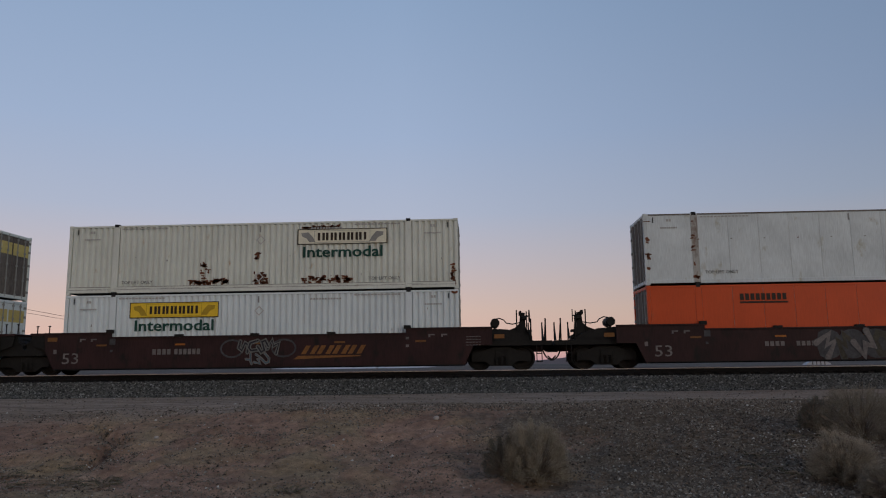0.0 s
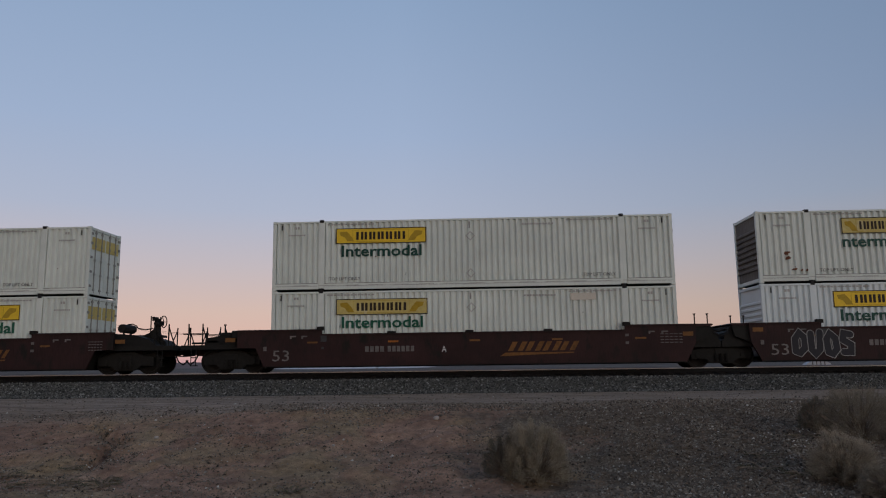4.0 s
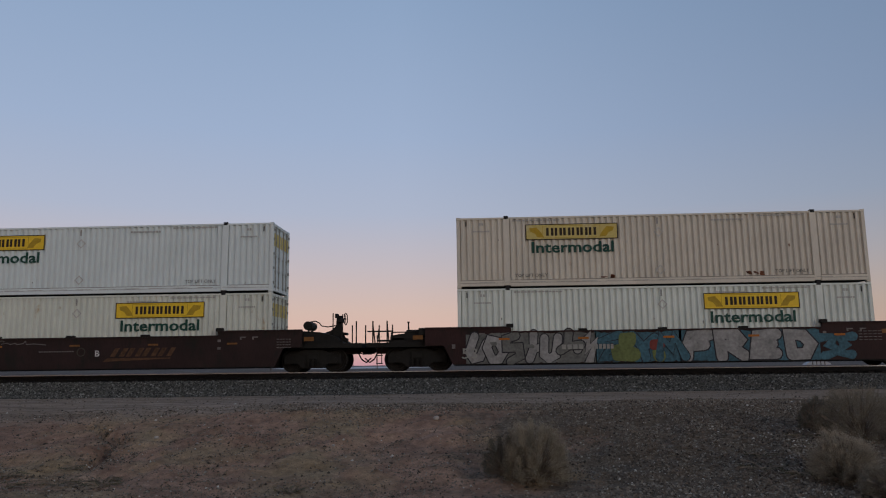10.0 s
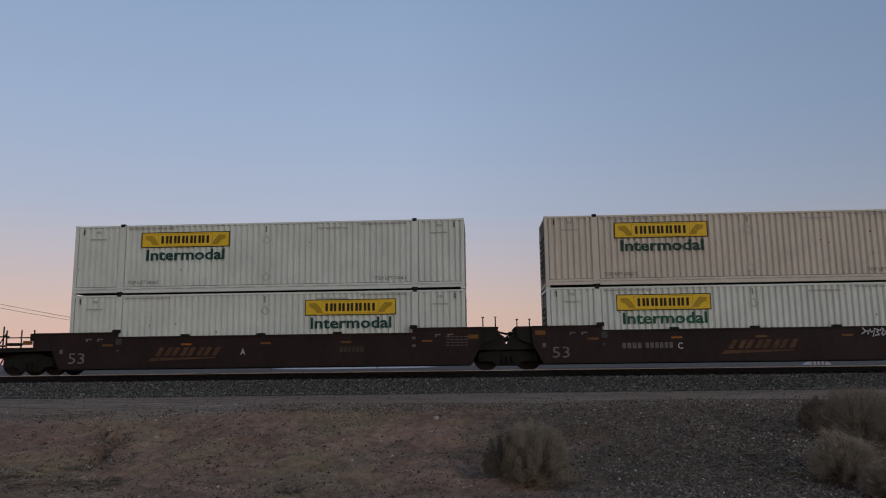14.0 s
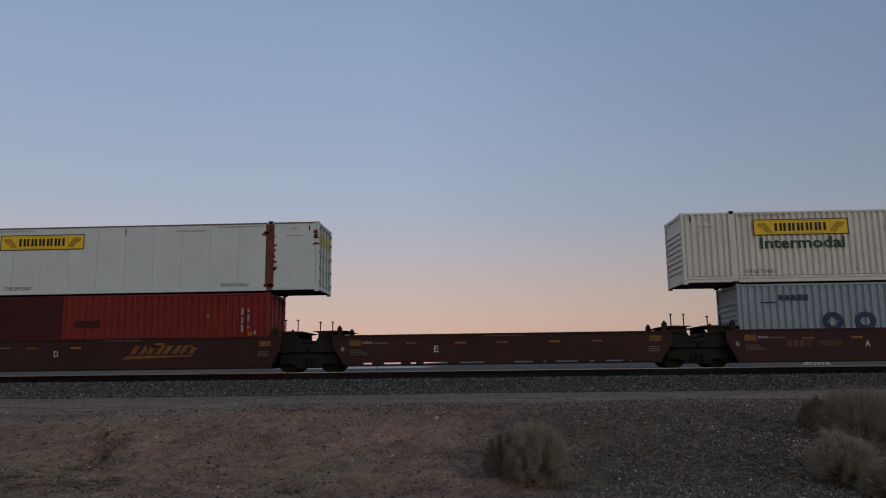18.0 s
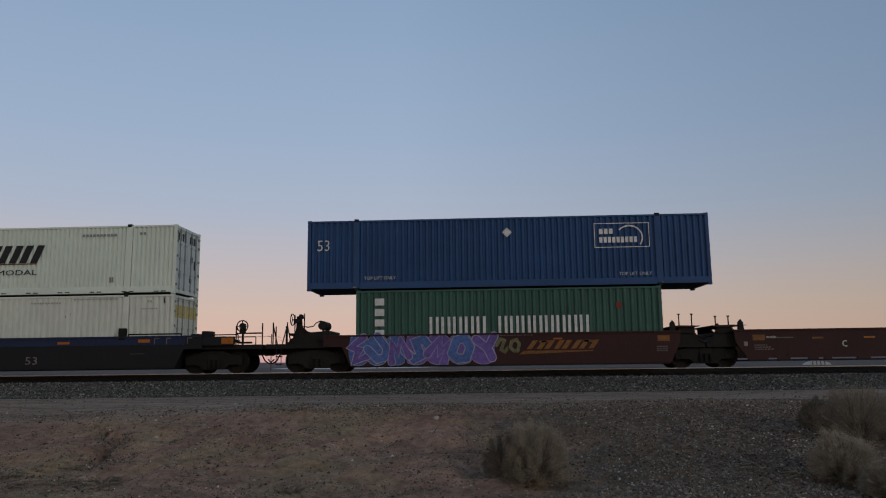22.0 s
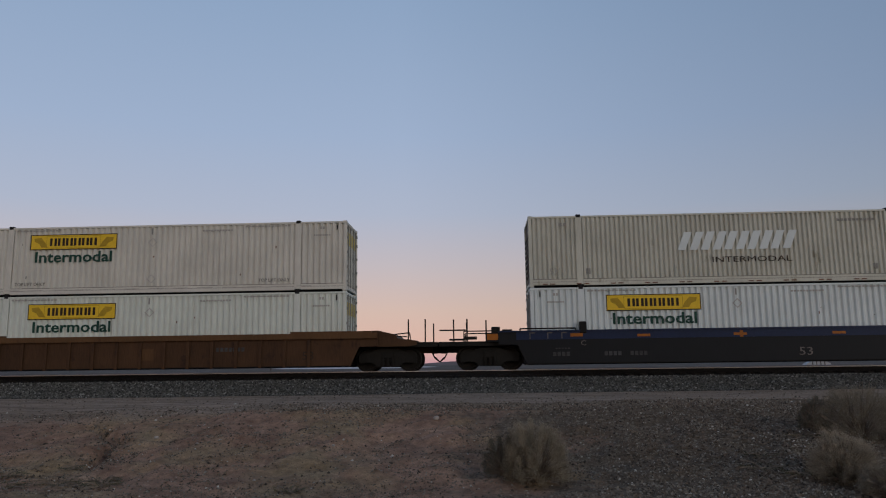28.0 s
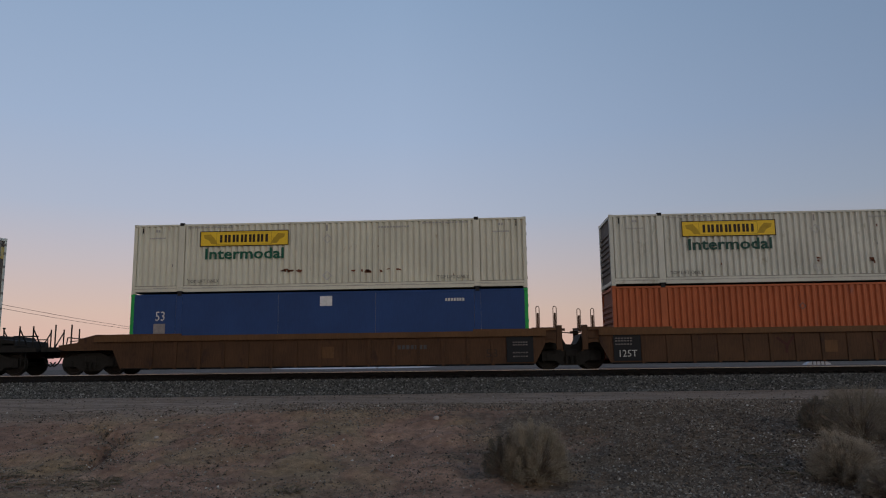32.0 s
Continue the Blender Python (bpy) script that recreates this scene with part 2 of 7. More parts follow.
def prism(bm, poly, y0, y1):
    """A side-view outline (x, z) given depth from y0 to y1."""
    a = [bm.verts.new((x, y0, z)) for x, z in poly]
    b = [bm.verts.new((x, y1, z)) for x, z in poly]
    k = len(poly)
    bm.faces.new(a)
    bm.faces.new(b[::-1])
    for i in range(k):
        j = (i + 1) % k
        bm.faces.new((a[j], a[i], b[i], b[j]))


def bevelled(bm, w):
    bmesh.ops.bevel(bm, geom=bm.edges[:], offset=w, segments=1, affect="EDGES")


def finish(bm, name, material):
    bmesh.ops.recalc_face_normals(bm, faces=bm.faces[:])
    me = bpy.data.meshes.new(name)
    bm.to_mesh(me)
    bm.free()
    me.materials.append(material)
    return me


def part(name, bm, material, parent, label="", at=(0, 0, 0)):
    me = bm if isinstance(bm, bpy.types.Mesh) else finish(bm, name, material)
    ob = new(name, me)
    ob.parent = parent
    ob.location = at
    if label:
        ob["label"] = label
    return ob


CACHE = {}


def shared(key, material, build):
    """One mesh for all alike parts of one material."""
    k = (key, material.name)
    if k not in CACHE:
        bm = bmesh.new()
        build(bm)
        CACHE[k] = finish(bm, key if isinstance(key, str) else key[0], material)
    return CACHE[k]


def box_mesh(key, material, dims, bevel=0.0):
    def build(bm):
        quadbox(bm, *dims)
        if bevel:
            bevelled(bm, bevel)
    return shared((key, *dims), material, build)


def plate(name, parent, material, x0, x1, z0, z1, y, label="", thick=0.006, slant=0.0):
    """A thin painted plate on a side that faces the line's near side."""
    bm = bmesh.new()
    prism(bm, [(x0, z0), (x1, z0), (x1 + slant, z1), (x0 + slant, z1)], y - thick, y)
    return part(name, bm, material, parent, label)


def word(text, parent, material, x0, x1, z0, z1, y, label="", name="lettering", shear=0.0, bold=0.0, curve=2):
    """Raised paint lettering fitted into a width and a height."""
    k = ("word", text, material.name, shear, bold)
    if k not in CACHE:
        cu = bpy.data.curves.new("lettering", "FONT")
        cu.body, cu.extrude, cu.shear, cu.resolution_u, cu.offset = text, 0.004, shear, curve, bold
        tmp = bpy.data.objects.new("tmp", cu)
        me = bpy.data.meshes.new_from_object(tmp)
        bpy.data.objects.remove(tmp)
        co = np.empty(len(me.vertices) * 3)
        me.vertices.foreach_get("co", co)
        co = co.reshape(-1, 3)
        lo, hi = co.min(0), co.max(0)
        out = np.stack([(co[:, 0] - lo[0]) / (hi[0] - lo[0]), -co[:, 2], (co[:, 1] - lo[1]) / (hi[1] - lo[1])], 1)
        me.vertices.foreach_set("co", out.ravel())
        me.materials.clear()
        me.materials.append(material)
        me.update()
        CACHE[k] = me
    ob = part(name, CACHE[k], material, parent, label, (x0, y - 0.004, z0))
    ob.scale = (x1 - x0, 1, z1 - z0)
    return ob


def bars(parent, material, x0, x1, z0, z1, y, count, label="", slant=0.0, gap=0.28, name="lettering"):
    """Unreadable or withheld writing: a row of plain blocks."""
    bm = bmesh.new()
    w = (x1 - x0) / count
    for i in range(count):
        a = x0 + i * w
        prism(bm, [(a, z0), (a + w * (1 - gap), z0), (a + w * (1 - gap) + slant, z1), (a + slant, z1)], y - 0.006, y)
    return tagged(part(name, bm, material, parent, label), kind="stuff" if count > 3 else "")


def uprights(parent, material, x0, x1, z0, z1, y, count, label="", slant=0.0, thin=0.3, gap=0.14, name="lettering"):
    """Brand names as plain bars: two uprights in the place of each letter."""
    bm = bmesh.new()
    w = (x1 - x0) / count
    for i in range(count):
        a, b = x0 + i * w, x0 + (i + 1 - gap) * w
        for c, d in ((a, a + w * thin), (b - w * thin, b)):
            prism(bm, [(c, z0), (d, z0), (d + slant, z1), (c + slant, z1)], y - 0.006, y)
    return part(name, bm, material, parent, label)


def ring_plate(bm, x0, x1, z0, z1, t, y, d=0.006):
    quadbox(bm, x0, x1, y - d, y, z0, z0 + t)
    quadbox(bm, x0, x1, y - d, y, z1 - t, z1)
    quadbox(bm, x0, x0 + t, y - d, y, z0 + t, z1 - t)
    quadbox(bm, x1 - t, x1, y - d, y, z0 + t, z1 - t)


def strip(bm, pts, r, d, thick=0.0004):
    """A painted stroke of even width with round ends along a bent line of (x, z) points."""
    left, right = [], []
    for i, (x, z) in enumerate(pts):
        ax, az = pts[max(0, i - 1)]
        bx, bz = pts[min(len(pts) - 1, i + 1)]
        ga, gb = math.atan2(z - az, x - ax), math.atan2(bz - z, bx - x)
        ga, gb = (gb if i == 0 else ga), (ga if i == len(pts) - 1 else gb)
        turn = (gb - ga + math.pi) % math.tau - math.pi
        g, k = ga + turn / 2 + math.pi / 2, r * min(1.4, 1 / max(0.3, math.cos(turn / 2)))
        left.append((x + k * math.cos(g), z + k * math.sin(g)))
        right.append((x - k * math.cos(g), z - k * math.sin(g)))

    def cap(p, q):
        (x0, z0), (x1, z1) = p, q
        g, x, z = math.atan2(z0 - z1, x0 - x1), (x0 + x1) / 2, (z0 + z1) / 2
        return [(x + r * math.cos(g + k * math.pi / 5), z + r * math.sin(g + k * math.pi / 5)) for k in range(1, 5)]
    ends = {0: cap(left[0], right[0]), len(pts) - 1: cap(right[-1], left[-1])}
    last = len(pts) - 1
    fit = lambda p, i: bm.verts.new((p[0], d - thick - i * 0.0002, min(max(p[1], 0.215), 3.0)))
    lv, rv = [fit(p, i) for i, p in enumerate(left)], [fit(p, i) for i, p in enumerate(right)]
    for i in range(last):
        bm.faces.new((lv[i], rv[i], rv[i + 1], lv[i + 1]))
    bm.faces.new([lv[0]] + [fit(p, 0) for p in ends[0]] + [rv[0]])
    bm.faces.new([rv[-1]] + [fit(p, last) for p in ends[last]] + [lv[-1]])


def blob(bm, cx, cz, rx, rz, y, rnd, n=16, wob=0.18, d=0.004):
    ph = [rnd.uniform(0, 6.28) for _ in range(3)]
    poly = []
    for i in range(n):
        a = i * math.tau / n
        k = 1 + wob * (math.sin(2 * a + ph[0]) + 0.7 * math.sin(3 * a + ph[1]) + 0.4 * math.sin(5 * a + ph[2]))
        c, s = math.cos(a), math.sin(a)
        poly.append((cx + rx * k * math.copysign(abs(c) ** 0.7, c), cz + rz * k * math.copysign(abs(s) ** 0.7, s)))
    prism(bm, poly, y - d, y)


# ---- containers: local x along the train, near side at y = -WD, z up from the underside ----
WD = 1.295
HT = 2.896
L53, L40 = 16.23, 12.192


def corrugated(bm, x0, x1, z0, z1, y, pitch, depth):
    """A pressed-steel sheet with trapezoid ribs, 30 mm thick overall."""
    n = max(1, round((x1 - x0) / pitch))
    p = (x1 - x0) / n
    prof = []
    for i in range(n):
        a = x0 + i * p
        prof += [(a, depth), (a + p * 0.2, 0), (a + p * 0.54, 0), (a + p * 0.74, depth)]
    prof.append((x1, depth))
    lo = [bm.verts.new((x, y + d, z0)) for x, d in prof]
    hi = [bm.verts.new((x, y + d, z1)) for x, d in prof]
    for i in range(len(prof) - 1):
        bm.faces.new((lo[i], lo[i + 1], hi[i + 1], hi[i]))


def door_end(box, sx, paint, half, band=None, rod_paint=None):
    """Two swing doors with lock rods at the end sx (+1 or -1)."""
    rp = rod_paint or paint
    for side in (-1, 1):
        y0, y1 = (-WD + 0.12, -0.012) if side < 0 else (0.012, WD - 0.12)
        bm = bmesh.new()
        xa, xb = sorted((sx * (half - 0.09), sx * (half - 0.04)))
        quadbox(bm, xa, xb, y0, y1, 0.2, HT - 0.16)
        for k in range(4):
            z = 0.3 + k * 0.6
            xa2, xb2 = sorted((sx * (half - 0.045), sx * (half - 0.03)))
            quadbox(bm, xa2, xb2, y0 + 0.06, y1 - 0.06, z, z + 0.42)
        door = part("door", bm, paint, box)
        for f in (0.28, 0.72):
            y = y0 + (y1 - y0) * f
            bm = bmesh.new()
            rod(bm, (sx * (half - 0.012), y, 0.12), (sx * (half - 0.012), y, HT - 0.08), 0.028, 6)
            for z in (0.25, 0.9, 1.5, 2.1, 2.65):
                xa, xb = sorted((sx * (half - 0.035), sx * (half + 0.012)))
                quadbox(bm, xa, xb, y - 0.06, y + 0.06, z - 0.035, z + 0.035)
            part("lock_rod", bm, rp, door)
        yh = y1 if side > 0 else y0
        for z in (0.4, 1.0, 1.6, 2.2, 2.6):
            xa, xb = sorted((sx * (half - 0.05), sx * (half + 0.02)))
            part("hinge", box_mesh("hinge", rp, (xa, xb, -0.07, 0.07, -0.05, 0.05)), rp, door, "", (0, yh, z))
        if band:
            xa, xb = sorted((sx * (half - 0.03), sx * (half - 0.022)))
            bm = bmesh.new()
            quadbox(bm, xa, xb, y0 + 0.05, y1 - 0.03, HT - 0.95, HT - 0.42)
            part("door_sign", bm, band, door, "yellow sign band")


def ribbed_end(box, sx, paint, half):
    bm = bmesh.new()
    xa, xb = sorted((sx * (half - 0.1), sx * (half - 0.06)))
    quadbox(bm, xa, xb, -WD + 0.12, WD - 0.12, 0.2, HT - 0.14)
    part("end_panel", bm, paint, box)
    for k in range(8):
        z = 0.62 + k * 0.22
        xa, xb = sorted((sx * (half - 0.062), sx * (half - 0.005)))
        part("end_rib", box_mesh("end_rib", paint, (xa, xb, -WD + 0.16, WD - 0.16, -0.06, 0.06), 0.02), paint, box, "", (0, 0, z))


def container(name, label, length, paint, post=None, style="rib", left="ribs", right="doors", end_paint=None, corner=None, band=None, rail_slots=True, group="containers", left_paint=None, seam=1.24, rib=(0.245, 0.07)):
    """An empty steel box with frame, skins, castings and ends; returns the thing, its base at z = 0."""
    box = tagged(new(name), label, "container", group)
    half = length / 2
    post = post or paint
    end_paint = end_paint or paint
    corner = corner or paint
    lift = L40 / 2 if length > 13 else None
    pitch, depth = rib if length > 13 else (0.276, 0.07)
    zb, zt = (0.32 if length > 13 and style == "rib" else 0.2), HT - 0.1
    # skins between the posts
    edges = [-half + 0.14, half - 0.14]
    if lift:
        edges = [-half + 0.14, -lift - 0.13, -lift + 0.13, lift - 0.13, lift + 0.13, half - 0.14]
    for i in range(0, len(edges), 2):
        a, b = edges[i], edges[i + 1]
        if style == "rib":
            me = shared(("side_panel", round(b - a, 2), pitch), paint, lambda bm: corrugated(bm, 0, b - a, zb, zt, -WD + 0.004, pitch, depth))
            part("side_panel", me, paint, box, "", (a, 0, 0))
        else:
            n = max(1, round((b - a) / seam))
            p = (b - a) / n
            for k in range(n):
                part("side_panel", box_mesh("flat_panel", paint, (0.007, round(p, 3) - 0.007, -WD + 0.008, -WD + 0.034, zb, zt)), paint, box, "", (a + k * p, 0, 0))
            part("side_lining", box_mesh("side_lining", PLACARD, (0, round(b - a, 3), -WD + 0.022, -WD + 0.05, zb, zt)), PLACARD, box, "", (a, 0, 0))
    part("far_side_panel", box_mesh("far_side_panel", paint, (-half + 0.14, half - 0.14, WD - 0.04, WD - 0.004, zb, zt)), paint, box)
    part("roof", box_mesh("roof", paint, (-half + 0.1, half - 0.1, -WD + 0.04, WD - 0.04, HT - 0.06, HT - 0.025)), paint, box)
    part("floor", box_mesh("floor", STEEL, (-half + 0.1, half - 0.1, -WD + 0.06, WD - 0.06, 0.06, 0.19)), STEEL, box, "dark wooden underfloor")
    for sy in (-1, 1):
        y0, y1 = sorted((sy * (WD - 0.06), sy * (WD - (0.0 if style == "rib" else 0.002))))
        part("top_rail", box_mesh("top_rail", paint, (-half + 0.12, half - 0.12, y0, y1, zt, HT - 0.02), 0.008), paint, box)
        q0, q1 = sorted((sy * (WD - 0.06), sy * (WD + 0.012)))
        if lift:
            for a, b, z in ((-half + 0.12, -lift - 0.13, 0.07), (-lift + 0.13, lift - 0.13, 0.05), (lift + 0.13, half - 0.12, 0.07)):
                part("bottom_rail", box_mesh("bottom_rail", paint, (round(a, 3), round(b, 3), q0, q1, z, zb), 0.008), paint, box)
                if sy < 0 and style == "rib" and paint in (WHITE, WHITE_COOL, CREAM, TAN, RUSTY_WHITE, DUSTY_WHITE, STAINED_GREY):
                    # thin dark strips draw the shadow of the rail's grooves
                    for zs in (zb - 0.024, 0.19):
                        part("rail_seam", box_mesh("rail_seam", SEAM, (round(a + 0.01, 3), round(b - 0.01, 3), -WD - 0.016, -WD - 0.011, round(zs, 3), round(zs + (0.02 if zs > 0.2 else 0.012), 3))), SEAM, box, "grimy strip drawing the shadow line of the bottom rail")
        else:
            part("bottom_rail", box_mesh("bottom_rail", paint, (-half + 0.12, half - 0.12, q0, q1, 0.03, 0.16), 0.008), paint, box)
        for sx in (-1, 1):
            x0, x1 = sorted((sx * half, sx * (half - 0.14)))
            yy0, yy1 = sorted((sy * WD, sy * (WD - 0.14)))
            part("corner_post", box_mesh("corner_post", corner, (x0, x1, yy0, yy1, 0.12, HT - 0.12), 0.012), corner, box)
            for z0 in (0.0, HT - 0.118):
                xx0, xx1 = sorted((sx * (half + 0.004), sx * (half - 0.17)))
                yc0, yc1 = sorted((sy * (WD + 0.004), sy * (WD - 0.16)))
                part("corner_casting", box_mesh("corner_casting", corner, (xx0, xx1, yc0, yc1, z0, z0 + 0.118), 0.012), corner, box)
            if lift:
                part("lift_post", box_mesh("lift_post", post, (-0.13, 0.13, *sorted((sy * (WD - 0.1), sy * (WD - 0.002))), 0.1, HT - 0.08), 0.01), post, box, "", (sx * lift, 0, 0))
                part("lift_casting", box_mesh("lift_casting", GASKET, (-0.09, 0.09, *sorted((sy * (WD - 0.17), sy * (WD + 0.008))), HT - 0.09, HT + 0.035), 0.01), GASKET, box, "black lift casting", (sx * lift, 0, 0))
                part("lift_casting", box_mesh("low_casting", GASKET, (-0.08, 0.08, *sorted((sy * (WD - 0.17), sy * (WD + 0.006))), 0.0, 0.1), 0.01), GASKET, box, "black lift casting", (sx * lift, 0, 0))
    for sx, kind in ((-1, left), (1, right)):
        ep = (left_paint or end_paint) if sx < 0 else end_paint
        if kind == "doors":
            door_end(box, sx, ep, half, band if sx > 0 else None, ep if ep in (BLUE, NAVY, GREEN, RED, ORANGE, FADED_ORANGE, GREYBLUE) else GREY_INK)
        else:
            ribbed_end(box, sx, ep, half)
        for z0, z1 in ((0.06, 0.2), (HT - 0.15, HT - 0.03)):
            xa, xb = sorted((sx * half, sx * (half - 0.1)))
            part("end_beam", box_mesh("end_beam", corner, (xa, xb, -WD + 0.14, WD - 0.14, z0, z1), 0.008), corner, box)
    if rail_slots and length > 13:
        k = -half + 0.9
        while k < half - 1.2:
            part("rail_slot", box_mesh("rail_slot", FAINT, (0, 0.62, -WD - 0.016, -WD - 0.011, 0.215, 0.235)), FAINT, box, "", (k, 0, 0))
            k += 1.02
    return box


def placard(box, x, z, s, material=PLACARD, label="grey diamond placard holder"):
    bm = bmesh.new()
    y = -WD - 0.002
    o = [(x - s, z), (x, z - s), (x + s, z), (x, z + s)]
    i = [(x - s * 0.72, z), (x, z - s * 0.72), (x + s * 0.72, z), (x, z + s * 0.72)]
    for k in range(4):
        j = (k + 1) % 4
        prism(bm, [o[k], o[j], i[j], i[k]], y - 0.006, y)
    part("placard_holder", bm, material, box, label)


def small_marks(box, half, ink=FAINT):
    """Withheld serial numbers and small notices as plain bars."""
    y = -WD - 0.002
    bars(box, ink, -L40 / 2 + 0.25, -L40 / 2 + 2.2, HT - 0.2, HT - 0.14, y, 14, "row of small grey marks")
    bars(box, ink, L40 / 2 - 2.2, L40 / 2 - 0.3, HT - 0.2, HT - 0.14, y, 14, "row of small grey marks")
    bars(box, ink, L40 / 2 - 4.0, L40 / 2 - 2.7, HT - 0.34, HT - 0.27, y, 11, "row of small grey marks")
    for sx in (-1, 1):
        bars(box, ink, sx * 7.1 - 0.35, sx * 7.1 + 0.35, HT - 0.62, HT - 0.56, y, 8, "row of small grey marks")
        bars(box, ink, sx * 7.1 - 0.1, sx * 7.1 + 0.12, HT - 0.34, HT - 0.24, y, 2, "small grey mark")
        bars(box, GASKET, sx * 7.72 - 0.03, sx * 7.72 + 0.03, HT - 0.38, HT - 0.16, y, 1, "small black vent")
    plate("vent", box, GREY_INK, -0.06, 0.0, HT - 0.42, HT - 0.16, y, "small dark vent")


def lift_notice(box, ink=NOTICE_INK):
    for x0 in (-L40 / 2 + 0.32, L40 / 2 - 1.62):
        word("TOP LIFT ONLY", box, ink, x0, x0 + 1.3, 0.42, 0.55, -WD - 0.002, "small worn lettering")


def banner(box, x0, w, sign, ink, text="Intermodal", text_ink=GREEN_INK, border=INK):
    """The sign near the top: plain bars for the name between two ornaments, and the word under it."""
    y = -WD - 0.004
    z0, z1 = HT - 0.98, HT - 0.34
    sg = plate("sign", box, sign, x0, x0 + w, z0, z1, y, "yellow painted sign with dark border")
    y -= 0.008
    bm = bmesh.new()
    ring_plate(bm, x0, x0 + w, z0, z1, 0.032, y)
    part("border", bm, border, sg)
    bm = bmesh.new()
    ring_plate(bm, x0 + w * 0.185, x0 + w * 0.81, z0 + 0.07, z1 - 0.07, 0.014, y + 0.004)
    part("name_frame", bm, GREY_INK if sign is BLEACHED else OLIVE, sg, "thin dull inner frame")
    uprights(sg, ink, x0 + w * 0.225, x0 + w * 0.78, z0 + 0.16, z1 - 0.16, y, 6, "dark bars in place of a name")
    for sx in (0, 1):
        bm = bmesh.new()
        f = lambda u: x0 + w * (u if sx == 0 else 1 - u)
        poly = [(f(0.04), z1 - 0.16), (f(0.12), z1 - 0.13), (f(0.17), z0 + 0.3), (f(0.2), z0 + 0.1), (f(0.13), z0 + 0.1), (f(0.1), z0 + 0.26), (f(0.05), z0 + 0.34)]
        prism(bm, poly, y - 0.004, y)
        part("ornament", bm, GREY_INK if sign is BLEACHED else OLIVE, sg, "dull scroll ornament")
    if text:
        cut = 3.28 * (1 if text == "Intermodal" else 0.9)
        a = x0 + (w - cut) / 2 + 0.02 if text == "Intermodal" else x0
        word(text, box, text_ink, a, a + cut, HT - 1.52, HT - 1.06, -WD - 0.003, "dark green lettering", bold=0.02)


def rust_marks(box, spots, seed, material=RUST):
    rnd = random.Random(seed)
    for cx, cz, w, h, n in spots:
        bm = bmesh.new()
        for _ in range(n):
            blob(bm, cx + rnd.uniform(-w, w), cz + rnd.gauss(0, h * 0.4), rnd.uniform(0.02, 0.13), rnd.uniform(0.02, 0.08), -WD - 0.002, rnd, 9, 0.25)
        tagged(part("rust_patch", bm, material, box, "ragged rust patch"), kind="stuff")


def sign_box(label, paint, sign=None, at=None, text="Intermodal", text_ink=GREEN_INK, left="ribs", right="doors", end_paint=None, rusts=(), seed=1, name="container", ink=INK, band=PALE_YELLOW, post=None, left_paint=None):
    c = container(name, label, L53, paint, left=left, right=right, end_paint=end_paint, band=band, post=post, left_paint=left_paint)
    small_marks(c, L53 / 2)
    lift_notice(c)
    if sign:
        banner(c, at - L53 / 2, 3.7 if text == "Intermodal" else 3.12, sign, ink, text, text_ink)
    placard(c, 0.0 if at is None or at < 8 else -0.05, 0.62, 0.2)
    placard(c, 0.0, HT - 0.75, 0.2)
    rnd = random.Random(seed)
    for _ in range(5):
        x, z = rnd.uniform(-7.5, 7.5), rnd.uniform(0.3, 2.2)
        if abs(abs(x) - L40 / 2) < 0.2:
            continue
        plate("scrape", c, rnd.choice((RUST, GREY_INK, GREY_INK)), x, x + rnd.uniform(0.02, 0.05), z, z + rnd.uniform(0.03, 0.12), -WD - 0.001, "small dark scrape")
    if rusts:
        rust_marks(c, rusts, seed)
    return c


